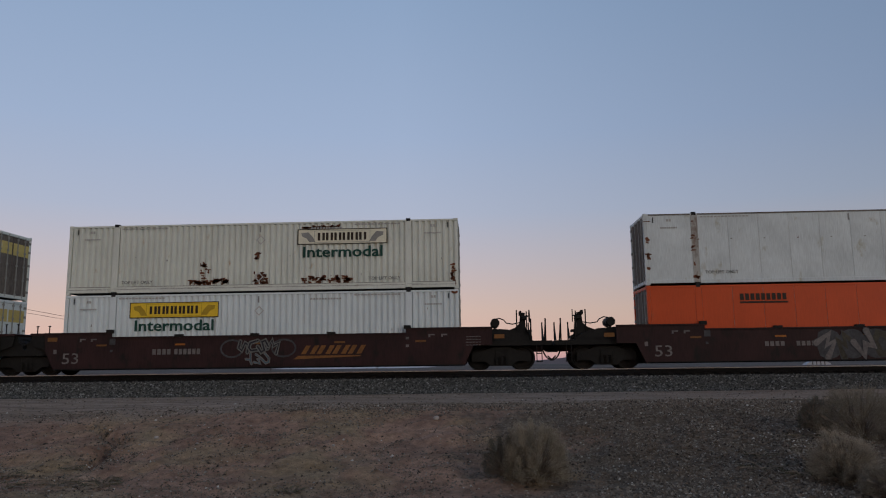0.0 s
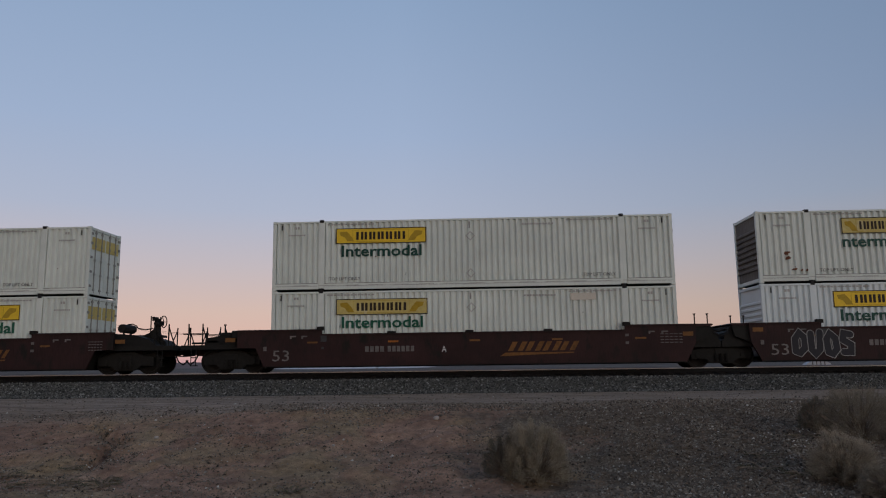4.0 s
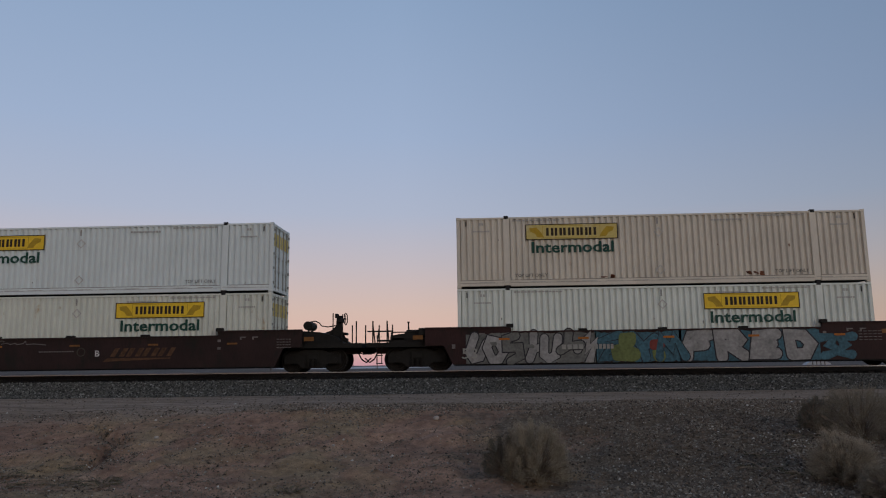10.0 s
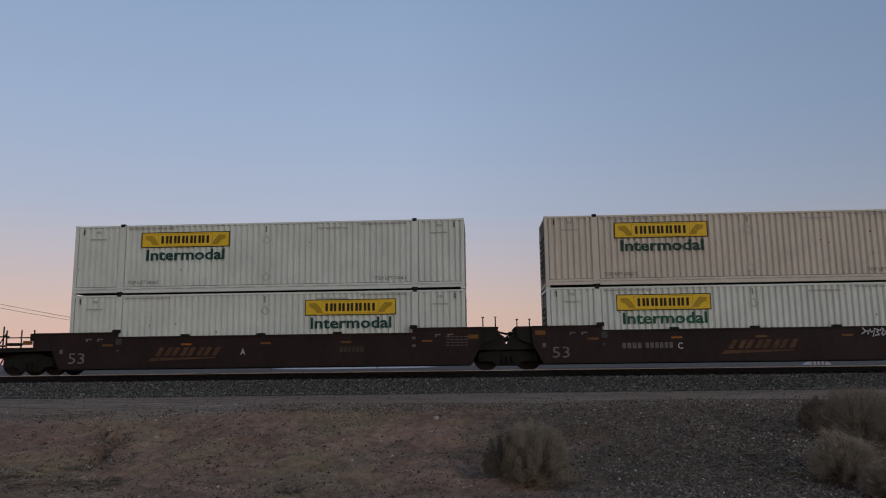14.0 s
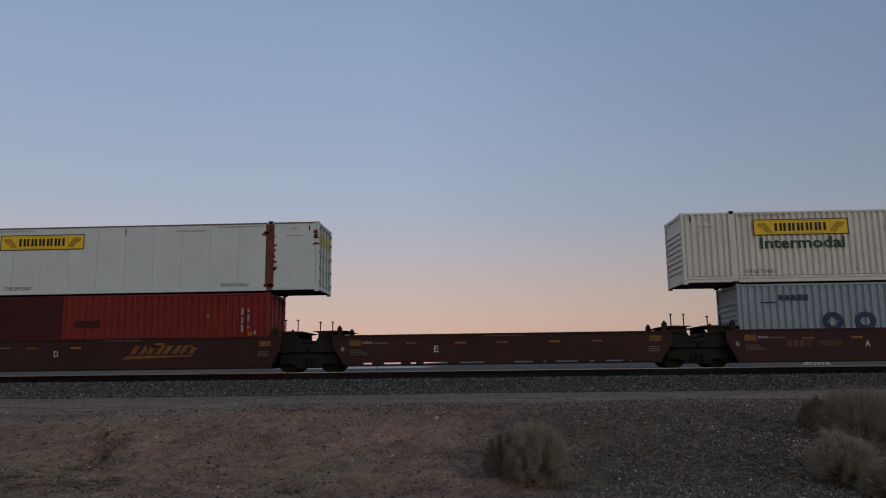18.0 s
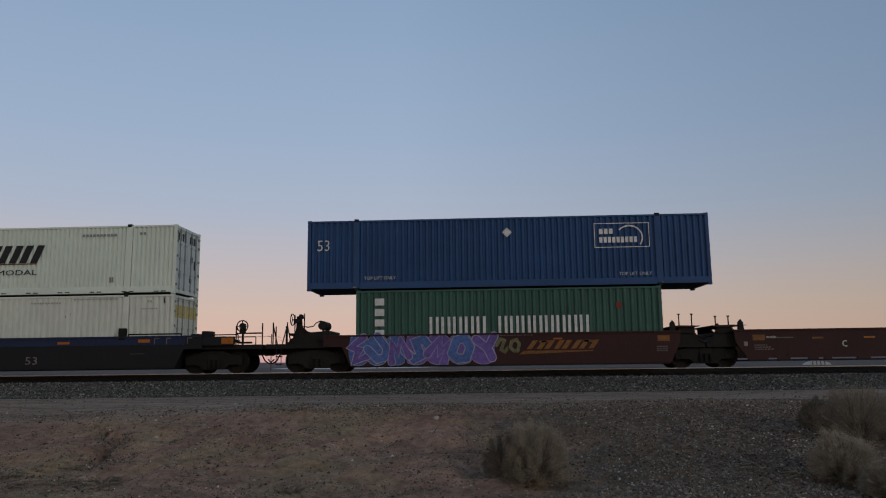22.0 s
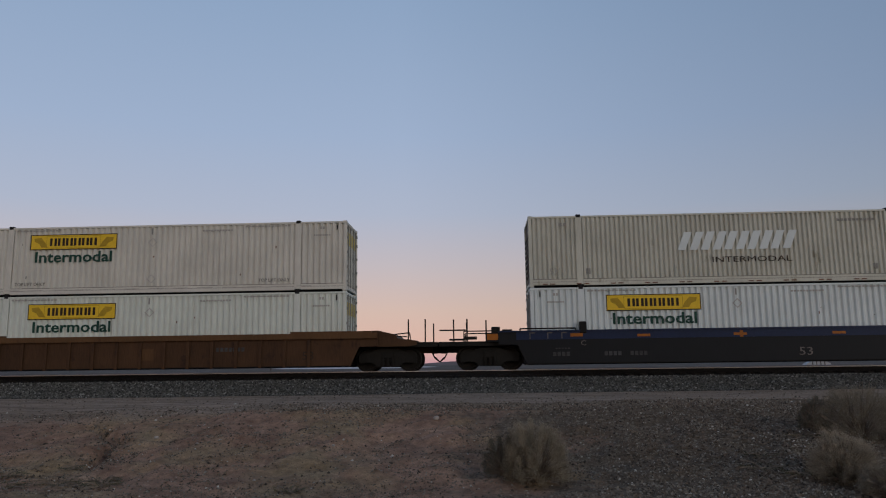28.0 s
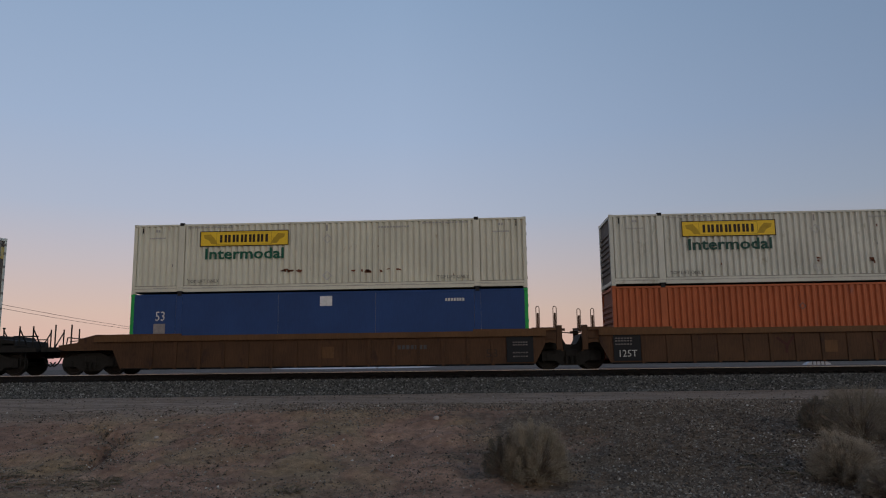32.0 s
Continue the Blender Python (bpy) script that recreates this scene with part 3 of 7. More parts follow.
def slant_box(label, paint, faded):
    c = container("container", label, L53, paint, left="ribs", right="doors", end_paint=DARK_STREAKED if faded else OLD_GREY, left_paint=DARK_STREAKED if faded else paint, rail_slots=False, rib=(0.188, 0.068))
    y = -WD - 0.004
    bold = WHITE_COOL if faded else BLACK_INK
    uprights(c, bold, -2.2, 2.35, HT - 1.52, HT - 0.78, y, 5, "bold slanting dark bars in place of a name" if not faded else "pale worn slanting bars in place of a name", slant=0.3, thin=0.34)
    if not faded:
        plate("stripe", c, RUST, -2.3, 2.2, HT - 1.58, HT - 1.535, y, "thin red stripe")
    word("INTERMODAL", c, BLACK_INK if not faded else INK, -0.65 - 0.2, 2.25, HT - 2.02, HT - 1.8, y, "thin dark lettering")
    word("53'", c, FAINT if faded else BLACK_INK, -7.3, -6.9, 0.5, 0.75, y, "small dark lettering")
    for x in (-5.85, 5.35):
        bars(c, GREY_INK, x, x + 0.2, 0.5, 0.72, y, 2, "small grey mark")
    bars(c, GREY_INK, 4.2 - 0.1, 5.6, HT - 0.46, HT - 0.36, y, 10, "row of small grey marks")
    for sx in (-1, 1):
        bars(c, GREY_INK, sx * 6.7 - 0.15, sx * 6.7 + 0.15, HT - 0.42, HT - 0.32, y, 2, "small grey mark")
    if not faded:
        for y0, y1, z0, z1 in ((-1.1, -0.15, HT - 0.62, HT - 0.3), (0.15, 1.0, HT - 0.62, HT - 0.3), (0.3, 0.55, 1.5, 1.75), (0.7, 0.85, 1.2, 1.6), (-0.9, -0.7, 0.7, 1.0), (0.25, 0.5, 0.6, 0.8)):
            for i in range(4):
                bm = bmesh.new()
                u = y0 + (y1 - y0) * i / 4
                quadbox(bm, L53 / 2 - 0.028, L53 / 2 - 0.02, u, u + (y1 - y0) * 0.17, z0, z1)
                part("door_lettering", bm, BLACK_INK, c, "dark bar in place of lettering")
    k = -7.6
    while k < 7.6:
        for d in (0, 0.3):
            plate("rail_slot", c, GASKET if not faded else RUST, k + d, k + d + 0.2, 0.09, 0.13, y - 0.014, "dark slot in the bottom rail")
        k += 1.35
    return c


# ---- well cars: local x along the train, z = 0 on the rail tops ----
SY = 1.5
WHEELS = []
MOVERS = []
WR = 0.483


def wheelset_mesh():
    def build(bm):
        for sy in (-1, 1):
            y0 = sy * 0.69
            prof = [(WR + 0.026, y0 - sy * 0.0), (WR + 0.026, y0 + sy * 0.03), (WR, y0 + sy * 0.04), (WR - 0.004, y0 + sy * 0.14), (WR - 0.07, y0 + sy * 0.14), (WR - 0.1, y0 + sy * 0.09), (0.2, y0 + sy * 0.1), (0.13, y0 + sy * 0.16), (0.08, y0 + sy * 0.16)]
            n = 28
            rings = [[bm.verts.new((r * math.cos(i * math.tau / n), y, r * math.sin(i * math.tau / n))) for i in range(n)] for r, y in prof]
            for a, b in zip(rings, rings[1:]):
                for i in range(n):
                    j = (i + 1) % n
                    bm.faces.new((a[i], a[j], b[j], b[i]))
            bm.faces.new(rings[0])
            for i in range(6):
                a = i * math.tau / 6
                rod(bm, (0.3 * math.cos(a), y0 + sy * 0.08, 0.3 * math.sin(a)), (0.3 * math.cos(a), y0 + sy * 0.108, 0.3 * math.sin(a)), 0.03, 6)
        rod(bm, (0, -1.08, 0), (0, 1.08, 0), 0.085, 10)
    return shared("wheelset", WHEEL, build)


def truck(car, x):
    """A three-piece bogie: side frames, bolster, springs, and wheelsets that turn."""
    def side(bm):
        prism(bm, [(-1.16, 0.34), (-1.16, 0.68), (-0.7, 0.76), (-0.35, 0.9), (0.35, 0.9), (0.7, 0.76), (1.16, 0.68), (1.16, 0.34), (0.62, 0.34), (0.4, 0.16), (-0.4, 0.16), (-0.62, 0.34)], -0.07, 0.07)
        for sx in (-1, 1):
            rod(bm, (sx * 0.86, -0.1, 0.483), (sx * 0.86, 0.1, 0.483), 0.13, 10)
    tr = part("truck", box_mesh("truck_beam", STEEL, (-0.18, 0.18, -0.9, 0.9, 0.42, 0.5)), STEEL, car, "grimy cast-steel truck", (x, 0, 0))
    for sy in (-1, 1):
        part("side_frame", shared("side_frame", STEEL, side), STEEL, tr, "", (0, sy * 1.0, 0))
    part("bolster", box_mesh("bolster", STEEL, (-0.25, 0.25, -1.1, 1.1, 0.5, 0.78), 0.03), STEEL, tr)

    def spring(bm):
        for k in range(5):
            rod(bm, (0, 0, 0.25 + k * 0.05), (0, 0, 0.28 + k * 0.05), 0.075, 8)
        rod(bm, (0, 0, 0.22), (0, 0, 0.55), 0.045, 6)
    for sy in (-1, 1):
        for dx in (-0.2, 0.0, 0.2):
            part("spring", shared("spring", STEEL, spring), STEEL, tr, "", (dx, sy * 1.1, 0))
    for dx in (-0.86, 0.86):
        w = part("wheelset", wheelset_mesh(), WHEEL, tr, "dark steel wheels on an axle", (dx, 0, WR))
        WHEELS.append((w, dx))
    return tr


def stake(car, x, z0, z1, y=-1.25, r=0.028, hook=True, brace=0.0):
    def build(bm):
        rod(bm, (0, 0, z0), (0, 0, z1), r, 6)
        if hook:
            rod(bm, (-0.05, 0, z1), (0.05, 0, z1), r, 6)
        if brace:
            rod(bm, (0, 0, z1 - 0.12), (0, brace, z0 + 0.06), r * 0.9, 6)
    part("handrail", shared(("handrail", z0, z1, r, brace), STEEL, build), STEEL, car, "upright grab iron", (x, y, 0))


def coupler_end(car, sx, paint, brake, hub, wide=0.0):
    """Platform, draft sill, coupler, hoses and rails at the end beyond the outer truck; hub is the truck's x."""
    f = lambda u: sx * (hub + u)
    bm = bmesh.new()
    x0, x1 = sorted((f(-0.9), f(2.02)))
    quadbox(bm, x0, x1, -1.28, 1.28, 0.96, 1.14)
    part("end_platform", bm, STEEL, car, "grimy end platform")
    bm = bmesh.new()
    prism(bm, [(f(-1.62), 0.25), (f(-1.5), 0.25), (f(-1.4), 0.7), (f(-1.28), 1.0), (f(-0.95), 1.04), (f(-0.95), 1.25), (f(-1.62), 1.25)], -1.3, 1.3)
    part("well_end", bm, STEEL, car, "grimy end wall of the well")
    bm = bmesh.new()
    x0, x1 = sorted((f(-0.6), f(1.75)))
    quadbox(bm, x0, x1, -0.3, 0.3, 0.72, 1.02)
    bevelled(bm, 0.02)
    part("draft_sill", bm, paint, car)
    bm = bmesh.new()
    rod(bm, (f(1.6), 0, 0.87), (f(2.12), 0, 0.87), 0.1, 8)
    prism(bm, [(f(2.0), 0.72), (f(2.32), 0.72), (f(2.36), 0.8), (f(2.36), 0.96), (f(2.3), 1.02), (f(2.0), 1.02)], -0.16, 0.14)
    part("coupler", bm, STEEL, car, "knuckle coupler")
    bm = bmesh.new()
    bent(bm, [(f(1.7), -0.2, 0.8), (f(1.85), -0.22, 0.5), (f(2.05), -0.2, 0.36), (f(2.24), -0.16, 0.55)], 0.03)
    part("air_hose", bm, GASKET, car, "black air hose")
    bm = bmesh.new()
    bent(bm, [(f(1.75), -0.5, 0.75), (f(1.95), -0.5, 0.72), (f(2.3), -0.45, 0.7)], 0.02)
    part("air_hose", bm, GASKET, car, "black air hose")
    back = 0.65 if paint in (MAROON, RED_BROWN) else 0.0
    spots = ((1.78, 2.02, -1.15), (1.2, 2.02, -1.15), (1.82, 1.98, 1.05), (1.24, 1.98, 1.05))
    if paint is OCHRE:
        spots = ((1.52, 2.06, -1.15), (0.84, 2.06, -1.15), (1.72, 2.0, 1.05))
    elif paint is BLACK_CAR:
        spots = ((2.0, 2.0, -1.15), (0.92, 1.9, -1.15), (1.95, 1.98, 1.05)) if brake == "wheel" else ((1.43, 2.03, -1.15), (0.89, 2.05, -1.15), (0.13, 1.98, -1.15), (0.95, 2.02, 1.05))
    for u, z, y in spots:
        stake(car, f(u), 1.1, z, y, 0.03, False, back if y < 0 else -back)
    if brake == "low" and paint is MAROON:
        bm = bmesh.new()
        prism(bm, [(f(-0.5), 1.0), (f(-0.5), 1.64), (f(0.4), 1.64), (f(0.5), 1.5), (f(1.05), 1.42), (f(1.1), 1.12)], -1.2, 1.2)
        part("end_bulkhead", bm, STEEL, car, "grimy sloping end bulkhead")
        stake(car, f(0.36), 1.5, 1.96, -0.9, 0.03, True, 0.3)
    if back:
        bm = bmesh.new()
        for z in (0.62, 0.3):
            quadbox(bm, *sorted((f(1.38), f(1.62))), -1.3, -1.1, z, z + 0.04)
        bent(bm, [(f(1.4), -1.28, 0.3), (f(1.4), -1.28, 1.05)], 0.018)
        bent(bm, [(f(1.6), -1.28, 0.3), (f(1.6), -1.28, 1.05)], 0.018)
        part("step_ladder", bm, STEEL, car, "side sill step")
    if brake == "tall":
        bm = bmesh.new()
        prism(bm, [(f(0.2), 1.55), (f(0.6), 1.7), (f(0.8), 1.88), (f(0.83), 2.28), (f(0.9), 2.32), (f(1.02), 2.3), (f(1.04), 1.72), (f(1.12), 1.55), (f(1.18), 1.4), (f(1.3), 1.36), (f(1.3), 1.1), (f(0.3), 1.1)], -0.38, -0.2)
        part("brake_bracket", bm, STEEL, car, "tall brake stand bracket")
        for u0, u1, y0, y1, z0, z1 in ((0.86, 1.1, -0.55, -0.05, 2.02, 2.16), (1.1, 1.28, -0.6, -0.1, 1.5, 1.6), (0.78, 0.88, -0.55, -0.1, 2.2, 2.38)):
            bm = bmesh.new()
            quadbox(bm, *sorted((f(u0), f(u1))), y0, y1, z0, z1)
            bevelled(bm, 0.02)
            part("brake_gear_box", bm, STEEL, car, "small gear box of the hand brake")
        bm = bmesh.new()
        prism(bm, [(f(-0.5), 1.05), (f(1.35), 1.1), (f(0.9), 1.42), (f(0.3), 1.6), (f(-0.5), 1.66)], -1.1, 1.2)
        part("end_bulkhead", bm, STEEL, car, "grimy sloping end bulkhead")
        bm = bmesh.new()
        rod(bm, (f(-0.22), -1.1, 1.87), (f(-0.22), -0.1, 1.87), 0.185, 16)
        bevelled(bm, 0.025)
        rod(bm, (f(-0.22), -0.9, 1.5), (f(-0.22), -0.9, 1.8), 0.05, 6)
        rod(bm, (f(-0.22), -0.3, 1.5), (f(-0.22), -0.3, 1.8), 0.05, 6)
        part("brake_reservoir", bm, STEEL, car, "black cylindrical air reservoir")
        bm = bmesh.new()
        bent(bm, [(f(-0.22), -0.6, 2.05), (f(-0.02), -0.6, 2.08), (f(0.16), -0.6, 2.0), (f(0.24), -0.6, 1.88), (f(0.5), -0.5, 1.84), (f(0.8), -0.4, 1.9)], 0.022)
        part("grab_loop", bm, STEEL, car)
        for u, z in ((0.68, 2.42), (1.08, 2.36)):
            stake(car, f(u), 1.5, z, -0.4, 0.026, False)
        bm = bmesh.new()
        n, c = 18, (f(1.2), -0.34, 2.17)
        pts = [(c[0] + 0.03 * math.cos(i * math.tau / n), c[1] + 0.24 * math.cos(i * math.tau / n), c[2] + 0.24 * math.sin(i * math.tau / n)) for i in range(n + 1)]
        bent(bm, pts, 0.022, 5)
        for i in (0, 6, 12):
            rod(bm, c, pts[i], 0.016, 5)
        rod(bm, (f(1.0), c[1], c[2]), c, 0.03, 6)
        part("brake_wheel", bm, STEEL, car, "hand brake wheel")
    elif paint is OCHRE:
        bm = bmesh.new()
        prism(bm, [(f(-1.25), 0.98), (f(-1.25), 1.6), (f(-0.35), 1.62), (f(0.32), 1.46), (f(0.44), 1.3), (f(1.2), 1.2), (f(1.2), 1.04), (f(0.9), 0.98)], -1.42, 1.42)
        part("end_slope", bm, paint, car)
        for line, r in (([(f(0.3), -1.3, 1.46), (f(0.9), -1.3, 1.52), (f(0.95), -1.3, 1.2)], 0.024), ([(f(0.3), -1.3, 1.4), (f(0.8), -1.3, 1.36)], 0.02)):
            bm = bmesh.new()
            bent(bm, line, r)
            part("platform_rail", bm, STEEL, car, "low pipe railing")
    else:
        for line, r in (([(f(1.02), -1.2, 1.12), (f(1.02), -1.2, 1.55), (f(-0.2), -1.2, 1.55)], 0.024), ([(f(0.95), -1.15, 1.6), (f(2.0), -1.15, 1.6)], 0.03),
                        ([(f(1.02), 1.2, 1.12), (f(1.02), 1.2, 1.55), (f(-0.2), 1.2, 1.55)], 0.024), ([(f(1.02), -1.2, 1.22), (f(1.6), -1.2, 1.22)], 0.04)):
            bm = bmesh.new()
            bent(bm, line, r)
            part("platform_rail", bm, STEEL, car, "low pipe railing")
        for u0, u1, y0, y1, z0, z1 in ((0.5, 1.02, -1.2, -0.9, 1.22, 1.34), (-0.42, -0.08, -1.4, -0.8, 1.4, 1.7), (-0.9, -0.5, -1.3, -0.6, 1.4, 1.6)):
            bm = bmesh.new()
            quadbox(bm, *sorted((f(u0), f(u1))), y0, y1, z0, z1)
            bevelled(bm, 0.02)
            part("brake_box", bm, STEEL, car, "boxy brake gear")
        if brake == "wheel":
            bm = bmesh.new()
            n, c = 20, (f(1.1), -0.95, 1.9)
            pts = [(c[0] + 0.23 * math.cos(i * math.tau / n), c[1], c[2] + 0.23 * math.sin(i * math.tau / n)) for i in range(n + 1)]
            bent(bm, pts, 0.026, 5)
            for i in (0, 5, 10, 15):
                rod(bm, c, pts[i], 0.02, 5)
            rod(bm, (c[0], c[1] - 0.03, c[2]), (c[0], c[1] + 0.12, c[2]), 0.13, 10)
            quadbox(bm, c[0] - 0.12, c[0] + 0.12, c[1] + 0.02, c[1] + 0.12, c[2] - 0.3, c[2] + 0.1)
            rod(bm, (c[0], c[1] + 0.1, 1.1), (c[0], c[1] + 0.1, 1.8), 0.05, 6)
            part("brake_wheel", bm, STEEL, car, "hand brake wheel on a stand")


def inner_end(car, sx, paint, hub, body_top, style, bare=False):
    """The half of an articulated joint: bulkhead, tapering end and grab irons."""
    f = lambda u: sx * (hub + u)
    t = body_top
    bm = bmesh.new()
    if style == "ochre":
        prism(bm, [(f(-1.3), 0.8), (f(-0.02), 0.8), (f(-0.02), 0.94), (f(-0.2), 1.0), (f(-0.36), 1.3), (f(-0.4), t - 0.1), (f(-1.3), t - 0.1)], -1.0, 1.0)
    else:
        prism(bm, [(f(-1.4), 0.8), (f(-0.03), 0.8), (f(-0.03), 1.02), (f(-0.12), 1.1), (f(-0.14), t - 0.34), (f(-0.3), t - 0.24), (f(-0.36), t - 0.08), (f(-0.5), t - 0.03), (f(-1.4), t - 0.03)], -1.25, 1.25)
    part("end_bulkhead", bm, STEEL, car, "grimy end bulkhead")
    if style == "ochre":
        bm = bmesh.new()
        arch = [(f(-0.86 + 0.58 * math.cos(a)), 0.483 + 0.58 * math.sin(a)) for a in (k * math.pi / 8 for k in range(1, 8))]
        prism(bm, [(f(-1.54), 1.6), (f(-0.42), 1.6), (f(-0.42), 0.72)] + arch + [(f(-1.42), 0.5), (f(-1.54), 0.3)], -1.44, -1.38)
        part("wheel_arch_panel", bm, paint, car)
        for y0, y1 in ((-1.47, -1.3), (1.3, 1.47)):
            bm = bmesh.new()
            quadbox(bm, *sorted((f(-0.6), f(-0.37))), y0, y1, 0.76, 1.73)
            quadbox(bm, *sorted((f(-0.37), f(-0.25))), y0, y1, 1.5, 1.6)
            bevelled(bm, 0.015)
            part("end_post", bm, paint, car, "ochre end post with a lug")
        bm = bmesh.new()
        quadbox(bm, *sorted((f(-1.54), f(-0.4))), -1.42, 1.42, 1.585, 1.65)
        part("end_walkway", bm, paint, car)
        bm = bmesh.new()
        quadbox(bm, *sorted((f(-1.5), f(-0.62))), -1.49, -1.41, 1.2, 1.24)
        part("deck_stiffener", bm, paint, car)
        bm = bmesh.new()
        bent(bm, [(f(-0.35), -1.3, 1.45), (f(0.0), -1.3, 1.41)], 0.022)
        part("safety_chain", bm, STEEL, car, "slack chain between the end posts")
    elif style == "five":
        zp = 1.63
        bm = bmesh.new()
        prism(bm, [(f(-1.62 if sx < 0 else -1.3), zp), (f(-1.2), zp - 0.05), (f(-0.42), zp - 0.06), (f(-0.22), zp - 0.02), (f(-0.22), zp), (f(-1.0), zp + 0.02)], -1.42, 1.42)
        part("end_walkway", bm, paint, car)
        for sy in (-1, 1):
            bm = bmesh.new()
            prism(bm, [(f(-1.15), t - 0.05), (f(-0.42), t - 0.1), (f(-0.42), zp - 0.05), (f(-1.0), zp - 0.05)], *sorted((sy * 1.2, sy * 1.32)))
            part("end_gusset", bm, STEEL, car)
            bm = bmesh.new()
            prism(bm, [(f(-1.42), t), (f(-1.4), zp + 0.1), (f(-1.31), zp + 0.22), (f(-1.22), zp + 0.1), (f(-1.2), t)], *sorted((sy * 1.36, sy * 1.5)))
            part("guide_cone", bm, STEEL, car, "small pointed container guide")
    else:
        bm = bmesh.new()
        prism(bm, [(f(-1.1), t - 0.07), (f(-0.42), t - 0.06), (f(-0.34), t), (f(-0.4), t + 0.035), (f(-1.1), t + 0.035)], -1.42, 1.42)
        part("end_walkway", bm, paint, car)
        for sy in (-1, 1):
            bm = bmesh.new()
            prism(bm, [(f(-1.08), 0.98), (f(-0.5), 1.2), (f(-0.4), t - 0.07), (f(-1.08), t - 0.07)], *sorted((sy * 1.28, sy * 1.38)))
            part("end_gusset", bm, STEEL, car)
    bm = bmesh.new()
    quadbox(bm, *sorted((f(-0.6), f(0.02))), -0.35, 0.35, 0.72, 1.0)
    part("articulation_sill", bm, STEEL, car)
    if style != "ochre":
        bm = bmesh.new()
        bent(bm, [(f(-0.3), -1.27, t - 0.3), (f(-0.15), -1.28, t - 0.4), (f(0.0), -1.28, t - 0.44)], 0.03)
        part("air_hose", bm, GASKET, car, "black air hose")
        for y, za, zb, r in ((-0.9, 0.16, 0.1, 0.045), (0.2, 0.3, 0.2, 0.06), (0.9, 0.12, 0.3, 0.04)):
            bm = bmesh.new()
            bent(bm, [(f(-0.4), y, t - za), (f(-0.18), y, t - za - zb * 0.4), (f(0.01), y, t - za - zb)], r)
            part("air_hose", bm, GASKET, car, "black air hose")
    spots = ((-0.96, 2.1 if sx > 0 else 2.0), (-0.46, 2.1 if sx > 0 else 2.0))
    if style == "ochre":
        spots = ((-1.28 if sx > 0 else -0.86, 2.5 if sx > 0 else 2.38), (-0.6 if sx > 0 else -0.32, 2.5 if sx > 0 else 2.38))
    for u, z in () if bare else spots:
        if style == "ochre":
            def loop(bm, z=z):
                bent(bm, [(-0.065, 0, 1.6), (-0.065, 0, z - 0.05), (-0.04, 0, z), (0.04, 0, z), (0.065, 0, z - 0.05), (0.065, 0, 1.6)], 0.016)
                quadbox(bm, -0.04, 0.04, -0.01, 0.01, 1.6, z - 0.26)
            part("handrail", shared(("loop_rail", z), OCHRE, loop), OCHRE, car, "looped grab iron", (f(u), -1.1, 0))
        elif paint is not BLACK_CAR:
            stake(car, f(u), t - 0.1, z, -1.1, 0.024)
    if paint is BLACK_CAR:
        stake(car, f(-1.55 if sx < 0 else -0.89), t - 0.1, 1.97, -1.3, 0.024)
        for u0, u1, z0, z1 in ((-0.92, -0.58, 1.56, 1.86), (-1.3, -0.85, 1.56, 1.8)) if sx < 0 else ((-0.8, -0.2, 1.5, 1.58),):
            bm = bmesh.new()
            quadbox(bm, *sorted((f(u0), f(u1))), -1.1, -0.6, z0, z1)
            bevelled(bm, 0.06 if sx < 0 else 0.02)
            part("valve_block", bm, STEEL, car, "black lumpy brake valve")


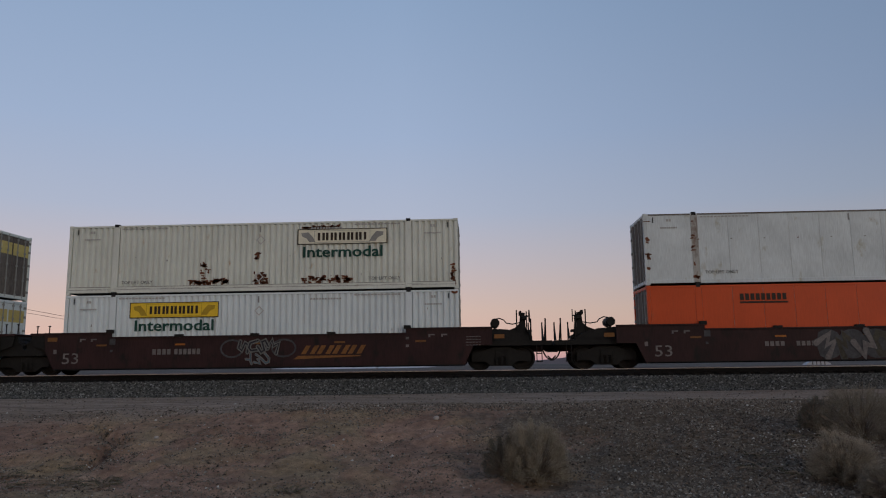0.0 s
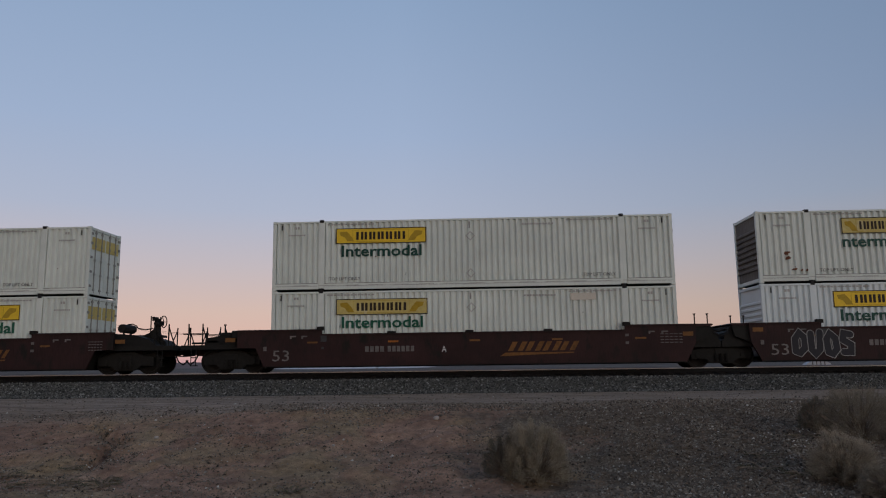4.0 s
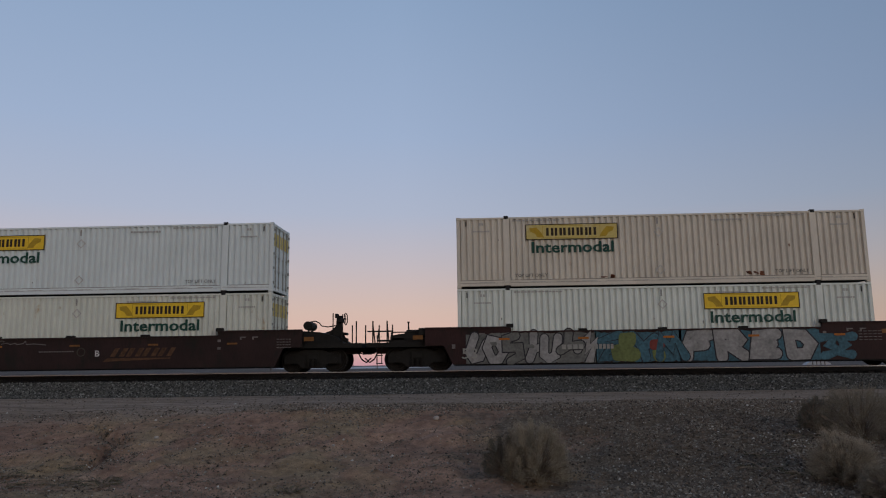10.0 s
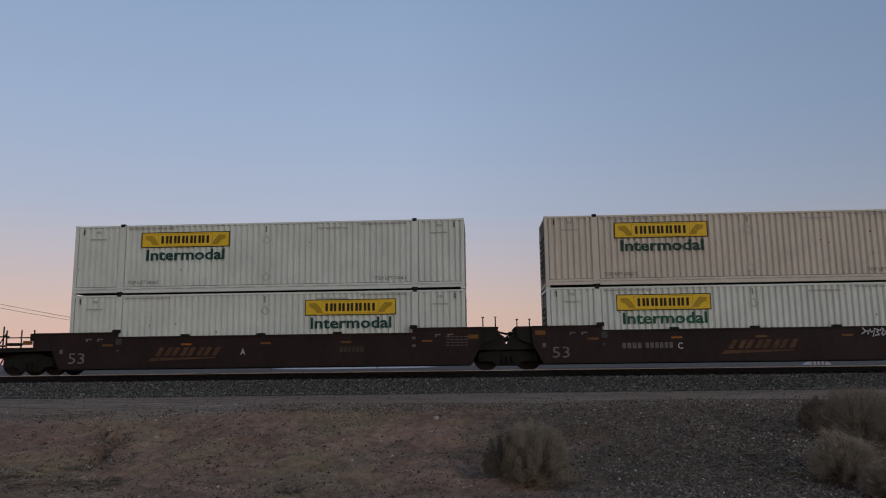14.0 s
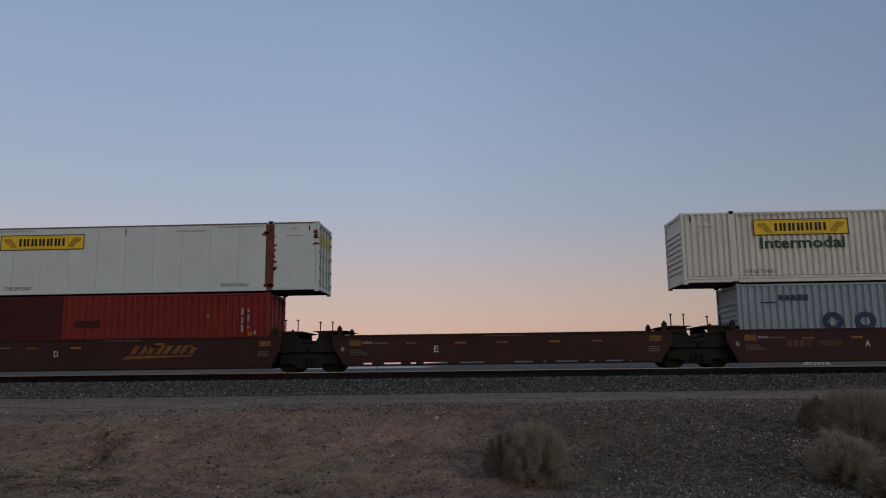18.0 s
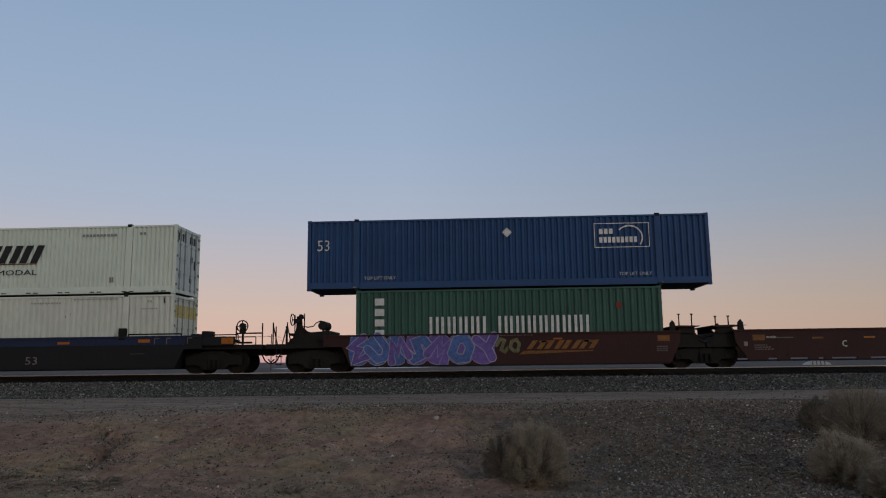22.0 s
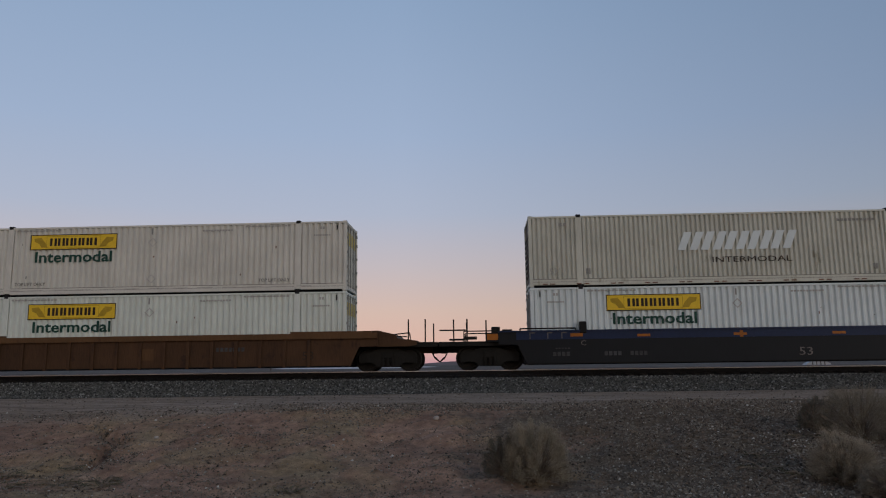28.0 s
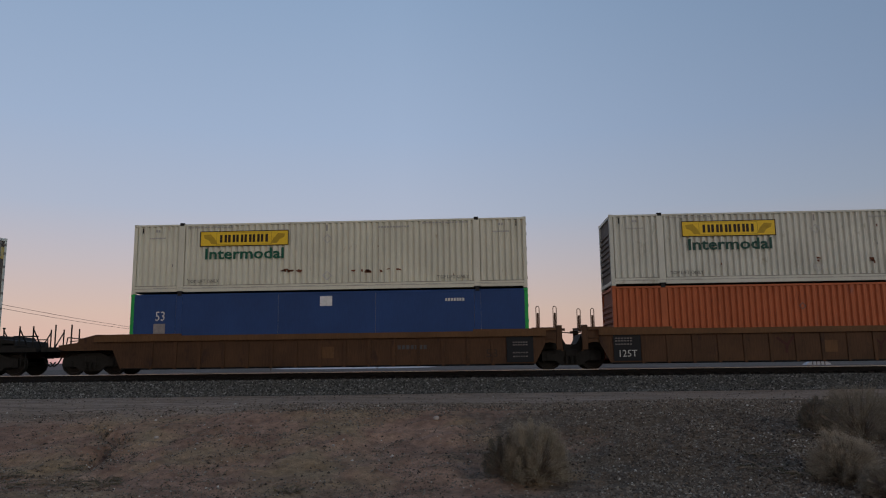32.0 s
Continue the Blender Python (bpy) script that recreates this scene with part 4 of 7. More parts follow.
def well_car(label, style, hub_l, hub_r, left, right, well, name="well_car", reporting=True, truck_l=False, truck_r=True, letter="", slots=(), letter_x=-1.2, posts=0.06, marks_x=-0.65, bare=(), body=None, mark_ink=None):
    """One platform of a double-stack car. hub_*: distance of the truck centres; left and right: 'joint', 'tall', 'low' or 'wheel'; well: half length."""
    car = tagged(new(name), label, "well car", "well cars of the train")
    paint = body or {"maroon": MAROON, "five": RED_BROWN, "black": BLACK_CAR, "ochre": OCHRE}[style]
    mid, high = 1.48, 1.67
    if style in ("five", "black", "ochre"):
        high = {"five": 1.42, "black": 1.5, "ochre": 1.5}[style]
    cut = 1.35
    low = 0.26 if slots else 0.205 if style == "five" else 0.225
    stepx = L40 / 2 - 0.1

    def run_out(hub, kind):
        """Outline of a sill's end, from its top to its underside."""
        if kind == "joint":
            return [(hub - 1.02, high), (hub - 1.06, 0.98), (hub - 1.45, low)]
        return [(hub - 0.35, high), (hub - 0.35, 1.0), (hub - cut + 0.25, 0.98), (hub - cut - 0.1, low)]
    ends_r, ends_l = run_out(hub_r, right), run_out(hub_l, left)
    xr, xl = ends_r[0][0], -ends_l[0][0]
    top = ends_r + [(-x, z) for x, z in ends_l[::-1]]
    if style == "maroon":
        top += [(-stepx, high), (-stepx, mid), (stepx, mid), (stepx, high)]
    if slots:
        top = [(x, max(z, 0.36)) for x, z in top]
    for sy, nm in ((-1, "side_sill"), (1, "far_side_sill")):
        bm = bmesh.new()
        prism(bm, top, *sorted((sy * SY, sy * (SY - 0.1))))
        sill = part(nm, bm, paint, car)
    # chord along the top, floor beams, inner well floor
    for sy in (-1, 1):
        bm = bmesh.new()
        y0, y1 = sorted((sy * (SY - 0.12), sy * (SY + 0.045)))
        if style == "maroon":
            for a, b, z in ((xl, -stepx, high), (-stepx + 0.01, stepx - 0.01, mid), (stepx, xr, high)):
                quadbox(bm, a, b, y0, y1, z - 0.02, z + 0.035)
        else:
            quadbox(bm, xl, xr, y0 - (0.06 if style == "ochre" and sy < 0 else 0), y1, high - (0.19 if style == "ochre" else 0.03), high + 0.03)
        part("top_chord", bm, {"black": CAR_BLUE, "ochre": OCHRE_CHORD}.get(style, paint), car)
    if style == "maroon":
        for x, w, h in ((-stepx - 0.06, 0.14, 0.12), (-3.2, 0.17, 0.09), (-0.1, 0.17, 0.09), (3.0, 0.17, 0.09), (stepx + 0.06, 0.14, 0.12)):
            z = (high if abs(x) > 6 else mid) - 0.01
            part("guide_tab", box_mesh("guide_tab", STEEL, (-w, w, -SY - 0.05, -SY + 0.12, 0, h + 0.03), 0.015), STEEL, car, "", (x, 0, z))
    if slots:
        # a lower flange hung on blocks, with daylight between them
        xa, xb = -(hub_l - 1.5), hub_r - 1.5
        yy = (-SY, -SY + 0.1)
        part("lower_flange", box_mesh("lower_flange", paint, (xa, xb, *yy, 0.22, 0.285)), paint, car)
        a = xa
        for s0, s1 in (*slots, (xb, xb)):
            part("sill_block", box_mesh("sill_block", paint, (round(a, 3), round(s0, 3), *yy, 0.285, 0.36)), paint, car)
            a = s1
    bm = bmesh.new()
    if style != "five":
        quadbox(bm, -(hub_l - cut - 0.2), hub_r - cut - 0.2, -SY - 0.03, SY + 0.03, 0.195, 0.23)
    for sy in (-1, 1):
        quadbox(bm, -(hub_l - cut - 0.15), hub_r - cut - 0.15, *sorted((sy * (SY - 0.25), sy * (SY + 0.03))), low - 0.04, low + 0.03)
    for k in range(7):
        x = -well + 0.4 + k * (2 * well - 0.8) / 6
        quadbox(bm, x - 0.15, x + 0.15, -SY + 0.1, SY - 0.1, 0.225 if slots else 0.2, 0.28 if slots else 0.33)
    part("well_floor", bm, STEEL, car, "grimy cross beams of the well")
    y = -SY - 0.002
    if truck_l:
        truck(car, -hub_l)
    if truck_r:
        truck(car, hub_r)
    for sx, kind, hub in ((-1, left, hub_l), (1, right, hub_r)):
        if kind == "joint":
            inner_end(car, sx, paint, hub, high, style, sx in bare)
        else:
            coupler_end(car, sx, paint, kind, hub)
    # markings
    xs = L40 / 2
    if style in ("maroon", "five"):
        rel = [(-8.62 if left == "joint" else -9.9, 0.4, 1.36 if left == "joint" else 1.24), (8.22 if right == "joint" else 9.5, 0.4, 1.24)] if style == "maroon" else [(-6.0, 0.46, 1.02), (5.8, 0.46, 1.05)]
        for x, w, z in rel:
            plate("reflector", car, DIRTY_AMBER, x, x + w, z, z + (0.16 if style == "maroon" else 0.22), y, "orange reflector")
        dim, lit = DIRTY_AMBER, AMBER
        row = ((-6.58, dim), (-3.34, lit), (-0.1, dim), (3.14, dim), (6.38, dim)) if style == "maroon" else ((-3.75, dim), (-1.8, lit), (-0.15, dim), (1.9, lit), (3.55, dim)) if slots else ((-3.8, dim), (-1.95, lit), (1.2, dim), (2.9, dim))
        for x, m in row:
            zr = 1.145 if style == "maroon" else 1.06
            plate("reflector", car, m, x, x + 0.42, zr, zr + 0.07, y, "orange reflector")
        if style == "maroon":
            word("53", car, CAR_INK, -7.97, -7.3, 0.45, 0.88, y, "worn white lettering")
            for x in (-7.28, -6.82, 6.9, 7.4):
                bm = bmesh.new()
                quadbox(bm, x, x + 0.07, y - 0.004, y, 1.33, 1.45)
                quadbox(bm, x + 0.07, x + 0.24, y - 0.004, y, 1.4, 1.45)
                part("stencil", bm, DULL_INK, car, "small worn angle-shaped mark")
            plate("stencil", car, DIM_INK, -6.04, -5.8, 1.2, 1.45, y, "faint pale panel")
            plate("stencil", car, DIM_INK, -6.0, -5.9, 0.91, 1.0, y, "small faint dot")
            for k in range(4):
                bars(car, DULL_INK, 8.75 - 0.35 if right != "joint" else 7.35, 9.35 - 0.35 if right != "joint" else 8.25, 0.98 + k * 0.11, 1.01 + k * 0.11, y, 5, "rows of small worn stencilling")
            plate("stencil", car, DULL_INK, -8.35, -8.22, 0.86, 1.03, y, "small pale stencil")
            for z in (0.95, 1.25):
                plate("stencil", car, DULL_INK, xs - 0.1, xs + 0.03, z, z + 0.1, y, "small pale stencil")
        else:
            bars(car, PALE_PANEL, -5.48, -5.1, 1.1, 1.18, y, 3, "pale stencil bars", gap=0.1)
            bars(car, DULL_INK, -5.1, -4.45, 1.1, 1.14, y, 8, "pale stencil bars", gap=0.1)
            for k, z in enumerate((0.66, 0.74, 0.82)):
                bars(car, DULL_INK, -5.95, -5.2 - 0.12 * k, z, z + 0.04, y, 6, "rows of small stencilling")
                bars(car, DULL_INK, 5.75, 6.2, z, z + 0.04, y, 4, "rows of small stencilling")
            plate("stencil", car, PALE_PANEL, -6.34, -6.21, 0.82, 0.98, y, "small pale panel")
            bars(car, DULL_INK, -0.6, 1.0, 1.34, 1.37, y, 12, "row of small marks")
        if reporting:
            ink = mark_ink or (DULL_INK if style == "maroon" else FADED_GOLD_INK)
            bars(car, ink, -3.6 + marks_x if style == "maroon" else -4.4, -2.8 + marks_x if style == "maroon" else -3.4, 0.78, 1.0, y, 4, "worn white marks")
            bars(car, ink, -2.7 + marks_x if style == "maroon" else -3.2, -1.6 + marks_x if style == "maroon" else -2.3, 0.78, 1.0, y, 6, "worn white marks")
        if letter:
            lx = letter_x if style == "maroon" else (-2.63 if not reporting else -1.45)
            word(letter, car, WHITE_INK, lx, lx + 0.18, 0.74, 0.98, y, "white lettering")
    elif style == "black":
        plate("chord_band", car, CAR_BLUE, xl + 0.7, xr - 0.7, 1.17, 1.47, y, "dark blue painted band")
        for x in (-3.75, -0.05, 3.7):
            plate("reflector", car, AMBER, x - 0.25, x + 0.25, 1.24, 1.34, y - 0.006, "orange reflector")
        for sx, kind, hub in ((-1, left, hub_l), (1, right, hub_r)):
            u0, u1 = {"joint": (-0.82, -0.32), "wheel": (0.43, 0.92)}.get(kind, (-0.33, 0.1))
            bm = bmesh.new()
            quadbox(bm, *sorted((sx * (hub - 1.0), sx * (hub + u1 + 0.03))), -SY + 0.02, -SY + 0.14, 1.12, 1.47)
            part("end_skirt", bm, BLACK_CAR, car, "dark skirt beyond the sill")
            plate("reflector", car, AMBER, *sorted((sx * (hub + u0), sx * (hub + u1))), 1.18, 1.42, -SY + 0.018, "large orange reflector")
        for x in (-6.6, 6.8):
            plate("reflector", car, AMBER, x, x + 0.48, 1.27, 1.4, y - 0.01, "orange reflector")
        plate("post_mark", car, AMBER, -0.06, 0.06, 1.17, 1.42, y - 0.008, "orange post mark")
        for sx in (-1, 1):
            bm = bmesh.new()
            quadbox(bm, sx * xs - 0.13, sx * xs + 0.13, -SY - 0.05, -SY + 0.2, 1.4, 1.86)
            bevelled(bm, 0.02)
            part("guide_post", bm, STEEL, car, "black container guide post")
            bm = bmesh.new()
            a, b = sorted((sx * (xs + 0.3), sx * (hub_r - 1.2)))
            bent(bm, [(a, -SY - 0.04, 1.5), (a, -SY - 0.04, 1.6), (b, -SY - 0.04, 1.6), (b, -SY - 0.04, 1.5)], 0.03)
            part("side_rail", bm, STEEL, car, "black pipe along the top")
            for x in ((-8.2, -7.5, -6.95) if sx < 0 else (7.45, 7.95, 8.8)):
                bm = bmesh.new()
                quadbox(bm, x, x + 0.035, y - 0.012, y, 1.2, 1.44)
                quadbox(bm, x, x + 0.2, y - 0.012, y, 1.41, 1.45)
                part("bracket_mark", bm, DULL_INK, car, "pale angle-shaped mark")
        word("53", car, DULL_INK, 2.15, 2.65, 0.44, 0.75, y, "worn white lettering")
        for x in (-7.3, -5.3, -4.3):
            bars(car, DIM_INK, x, x + 0.7, 0.52, 0.68, y, 4, "worn white marks")
        for x in (-7.2, 6.5):
            bars(car, DIM_INK, x, x + 0.6, 0.8, 0.84, y, 5, "small worn stencilling")
        word("C", car, DULL_INK, -6.2, -6.0, 0.92, 1.12, y, "white lettering")
    elif style == "ochre":
        k = -7.12
        while k < 7.2:
            bm = bmesh.new()
            prism(bm, [(k, 0.2), (k + 0.11, 0.2), (k + 0.13, 1.4), (k - 0.02, 1.4)], -SY - posts, -SY - 0.001)
            part("side_post", bm, OCHRE, car)
            k += 0.98
        bm = bmesh.new()
        for sx in (-1, 1):
            a, b = sorted((sx * (xs - 0.2), sx * (hub_r - 0.6)))
            quadbox(bm, a, b, -SY - 0.02, -SY + 0.12, 1.535, 1.61)
        part("raised_chord", bm, OCHRE_CHORD, car)
        word("53", car, INK, 6.4, 6.85, 0.5, 0.82, y, "dark lettering")
        plate("stencil", car, OCHRE_CHORD, -0.25, 0.35, 0.55, 1.0, y, "paler worn panel")
        bars(car, DIM_INK, 2.9, 4.1, 0.86, 1.02, y, 7, "worn white marks")
        if right == "joint":
            p = plate("notice_panel", car, BLACK_CAR, 7.2, 8.25, 0.3, 1.47, y - 0.03, "black notice panel")
            plate("panel_back", car, BLACK_CAR, 7.22, 8.23, 0.32, 1.45, y, "", 0.028)
            for z in (0.5, 0.65, 0.95, 1.05):
                bars(p, DULL_INK, 7.45, 8.05, z, z + 0.05, y - 0.038, 6, "rows of pale stencilling")
        if left == "joint":
            p = plate("notice_panel", car, BLACK_CAR, -8.2, -7.15, 0.3, 1.47, y - 0.03, "black notice panel")
            plate("panel_back", car, BLACK_CAR, -8.18, -7.17, 0.32, 1.45, y, "", 0.028)
            word("125T", p, PLACARD, -7.98, -7.3, 0.46, 0.72, y - 0.038, "white lettering")
            for z in (0.92, 1.05, 1.15):
                bars(p, DULL_INK, -8.13, -7.45, z, z + 0.05, y - 0.038, 6, "rows of pale stencilling")
    return car


def brand_bars(car, x, w, z0=0.72, z1=1.06, slant=0.2, material=GOLD_INK, count=4):
    uprights(car, material, x, x + w, z0, z1, -SY - 0.002, count, "slanting orange bars in place of a name", slant=slant)
    bm = bmesh.new()
    prism(bm, [(x - 0.3, z0 - 0.2), (x + w * 0.95, z0 - 0.1), (x + w * 0.97, z0 - 0.06), (x - 0.1, z0 - 0.06)], -SY - 0.008, -SY - 0.002)
    part("underline", bm, material, car, "tapering orange underline")


STROKES = {}
STROKES["E"] = [[(0.9, 0.95), (0.2, 0.88), (0.1, 0.1), (0.9, 0.12)], [(0.15, 0.5), (0.75, 0.54)]]
STROKES["R"] = [[(0.12, 0.0), (0.12, 0.95), (0.72, 0.92), (0.85, 0.7), (0.68, 0.48), (0.15, 0.45)], [(0.45, 0.45), (0.92, 0.03)]]
STROKES["D"] = [[(0.12, 0.05), (0.12, 0.95), (0.65, 0.9), (0.9, 0.5), (0.65, 0.08), (0.12, 0.05)]]
STROKES["P"] = [[(0.2, 0.0), (0.15, 0.92), (0.75, 0.95), (0.9, 0.7), (0.7, 0.5), (0.35, 0.48)]]
STROKES["A"] = [[(0.08, 0.02), (0.22, 0.75), (0.3, 0.96), (0.85, 0.92), (0.9, 0.02)], [(0.25, 0.42), (0.8, 0.45)]]
STROKES["C"] = [[(0.95, 0.9), (0.35, 0.95), (0.1, 0.6), (0.3, 0.12), (0.9, 0.08)]]
STROKES["H"] = [[(0.18, 0.98), (0.14, 0.02)], [(0.16, 0.5), (0.8, 0.58)], [(0.92, 0.95), (0.8, 0.6), (0.86, 0.0)]]
STROKES["O"] = [[(0.5, 0.97), (0.18, 0.8), (0.1, 0.4), (0.35, 0.05), (0.7, 0.06), (0.92, 0.45), (0.82, 0.82), (0.5, 0.97)]]
STROKES["Z"] = [[(0.12, 0.86), (0.92, 0.94), (0.15, 0.1), (0.9, 0.08)]]
STROKES["M"] = [[(0.1, 0.0), (0.14, 0.95), (0.5, 0.42), (0.86, 0.95), (0.92, 0.0)]]
STROKES["F"] = [[(0.95, 0.95), (0.3, 0.9), (0.2, 0.5), (0.22, 0.02)], [(0.22, 0.5), (0.8, 0.54)]]
STROKES["a"] = [[(0.0, 0.9), (0.4, 0.45), (0.8, 1.0)], [(0.4, 0.45), (0.3, 0.0)]]
STROKES["b"] = [[(0.15, 0.1), (0.1, 0.7), (0.4, 0.98), (0.8, 0.75), (0.85, 0.25), (0.5, 0.02), (0.15, 0.1)]]
STROKES["c"] = [[(0.1, 0.95), (0.15, 0.2), (0.45, 0.0), (0.8, 0.2), (0.85, 1.0)]]
STROKES["e"] = [[(0.85, 0.9), (0.3, 0.98), (0.15, 0.65), (0.8, 0.4), (0.7, 0.05), (0.1, 0.05)]]
STROKES["f"] = [[(0.05, 0.1), (0.3, 0.95), (0.55, 0.4), (0.75, 0.9), (0.95, 0.0)]]
STROKES["g"] = [[(0.9, 0.95), (0.15, 0.8), (0.5, 0.5), (0.1, 0.1), (0.9, 0.05)]]


def graffiti(car, x0, x1, z0, z1, fills, seed, count, label, edge=SPRAY_BLACK, ground=None, fat=1.0, shine=None, shapes="", rim=0.035, wave=0.07, halo=None, turn=0.9, lobes=0):
    """Spray-painted piece: angular letter-like strokes over their outlines, on an optional cloud of ground colour."""
    rnd = random.Random(seed)
    y = -SY - 0.009
    w = (x1 - x0) / count
    hz = z1 - z0
    if ground:
        n = 26
        if lobes:
            n = lobes * 10
            dip = lambda k: wave * (1 - abs(math.sin(math.pi * lobes * k / n)) ** 0.6) + rnd.uniform(0, 0.015) + (0.25 * hz if k in (0, n) else 0.0)
        else:
            dip = lambda k: rnd.uniform(-0.02, wave)
        low = [(x0 + (x1 - x0) * k / n, z0 + dip(k)) for k in range(n + 1)]
        up = [(x1 - (x1 - x0) * k / n, z1 - dip(k)) for k in range(n + 1)]
        for m, g, d in ((halo, 0.03, 0.0), (ground, 0.0, 0.003)):
            if m:
                bm = bmesh.new()
                prism(bm, [(u, max(0.2, v - g)) for u, v in low] + [(u, min(1.475, v + g)) for u, v in up], y - d - 0.002, y - d)
                part("graffiti", bm, m, car, label)
        y -= 0.008

    def stroke(line, r, d, m):
        bm = bmesh.new()
        strip(bm, line, r, d)
        part("graffiti", bm, m, car, label)
    for i in range(count):
        a = x0 + i * w
        key = shapes[i % len(shapes)] if shapes else rnd.choice("abcefg")
        lean, sq = rnd.uniform(-0.12, 0.12), rnd.uniform(0.86, 1.0)
        lo, hi = z0 + hz * (0.1 + rnd.uniform(0, 0.08)), z1 - hz * (0.1 + rnd.uniform(0, 0.08))
        r = min(w * 0.15, 0.13) * fat
        tilt, flip = (0.0, 1) if shapes else (rnd.uniform(-turn, turn), rnd.choice((-1, 1)))
        sq *= 1.0 if shapes else 1.25
        turned = [[(0.5 + (u - 0.5) * flip * math.cos(tilt) - (v - 0.5) * math.sin(tilt), 0.5 + (u - 0.5) * flip * math.sin(tilt) + (v - 0.5) * math.cos(tilt)) for u, v in line] for line in STROKES[key]]
        lines = [[(a + w * (0.08 + 0.84 * (u * sq + lean * (v - 0.5))), lo + (hi - lo) * v) for u, v in line] for line in turned]
        d = y - (i % 3) * 0.008
        for k, ln in enumerate(lines):
            stroke(ln, r + rim, d - k * 0.0007, edge)
            stroke(ln, r, d - 0.003 - k * 0.0007, fills[i % len(fills)])
        if shine and i % 2:
            bm = bmesh.new()
            blob(bm, a + w * 0.5, lo + (hi - lo) * rnd.uniform(0.3, 0.8), r * 0.9, r * 0.5, d - 0.0064, rnd, 10, 0.1, 0.0004)
            part("graffiti", bm, shine, car, label)


# ---- ground: one sheet, bank below the service road, road, ballast bed, desert beyond ----
YC = 29.804 + WD          # centre line of the track


def lerp_profile(y, pts):
    return np.interp(y, [p[0] for p in pts], [p[1] for p in pts])


PROFILE = [(-3000, -1.3), (5, -1.3), (9, -1.75), (12.5, -2.05), (14.5, -1.98), (17.5, -1.5), (20.2, -0.95), (21.5, -0.84), (24, -0.82), (27.4, -0.8),
           (28.0, -0.74), (29.0, -0.38), (29.4, -0.315), (29.72, -0.3), (29.98, -0.215), (YC + 1.1, -0.215), (YC + 1.7, -0.3), (YC + 2.6, -0.7), (YC + 4, -0.85), (60, -0.95), (4500, -1.0)]


def smooth_noise(x, y, size, seed):
    r = np.random.RandomState(seed)
    g = r.rand(64, 64)
    u, v = (x / size) % 64, (y / size) % 64
    i, j = u.astype(int) % 64, v.astype(int) % 64
    a, b = u - np.floor(u), v - np.floor(v)
    a, b = a * a * (3 - 2 * a), b * b * (3 - 2 * b)
    i2, j2 = (i + 1) % 64, (j + 1) % 64
    return (g[i, j] * (1 - a) * (1 - b) + g[i2, j] * a * (1 - b) + g[i, j2] * (1 - a) * b + g[i2, j2] * a * b) - 0.5


def height(x, y):
    """Ground height, with the eroded lip and gully on the bank."""
    x, y = np.asarray(x, float), np.asarray(y, float)
    # the lip of the bank wanders, and bulges forward towards -x
    lip = np.where((y > 12) & (y < 23), 0.9 * smooth_noise(x, y * 0 + 3, 2.6, 5) + np.interp(x, [-12, -7.5, -6.6, 0, 8, 14], [-1.3, -0.9, 0.3, 0.1, 0.35, 0.7]), 0)
    # the toe of the ballast comes forward towards -x
    toe = np.interp(x, [-20, -9.4, -1.4], [1.1, 0.42, 0.0]) * np.interp(y, [21.5, 26.3, 27.4, 28.8], [0, 1, 0.9, 0])
    z = lerp_profile(y + lip + toe, PROFILE)
    slope = np.exp(-((y - 17.0) / 3.4) ** 2)
    z += slope * (0.3 * smooth_noise(x, y, 2.1, 1) + 0.19 * smooth_noise(x, y, 0.8, 2) + 0.12 * smooth_noise(x, y, 0.36, 3) + 0.05 * smooth_noise(x, y, 0.15, 7))
    gully = np.interp(y, [15.2, 16.6, 17.85, 18.4, 18.75, 19.6, 20.35], [-8.3, -8.7, -9.0, -8.95, -9.15, -9.95, -10.8])
    z -= 0.42 * np.exp(-((x - gully) / 0.17) ** 2) * np.exp(-((y - 18.3) / 1.7) ** 4)
    road = np.exp(-((y - 24.3) / 2.2) ** 2)
    z += road * (0.07 * smooth_noise(x * 0.35, y, 0.6, 8) + 0.03 * smooth_noise(x, y, 0.3, 9))
    bed = np.exp(-((y - 28.5) / 0.7) ** 2)
    z += bed * 0.05 * smooth_noise(x, y, 0.18, 4)
    far = np.clip((y - 60) / 200, 0, 1)
    return z + far * 0.5 * smooth_noise(x, y, 90, 6)


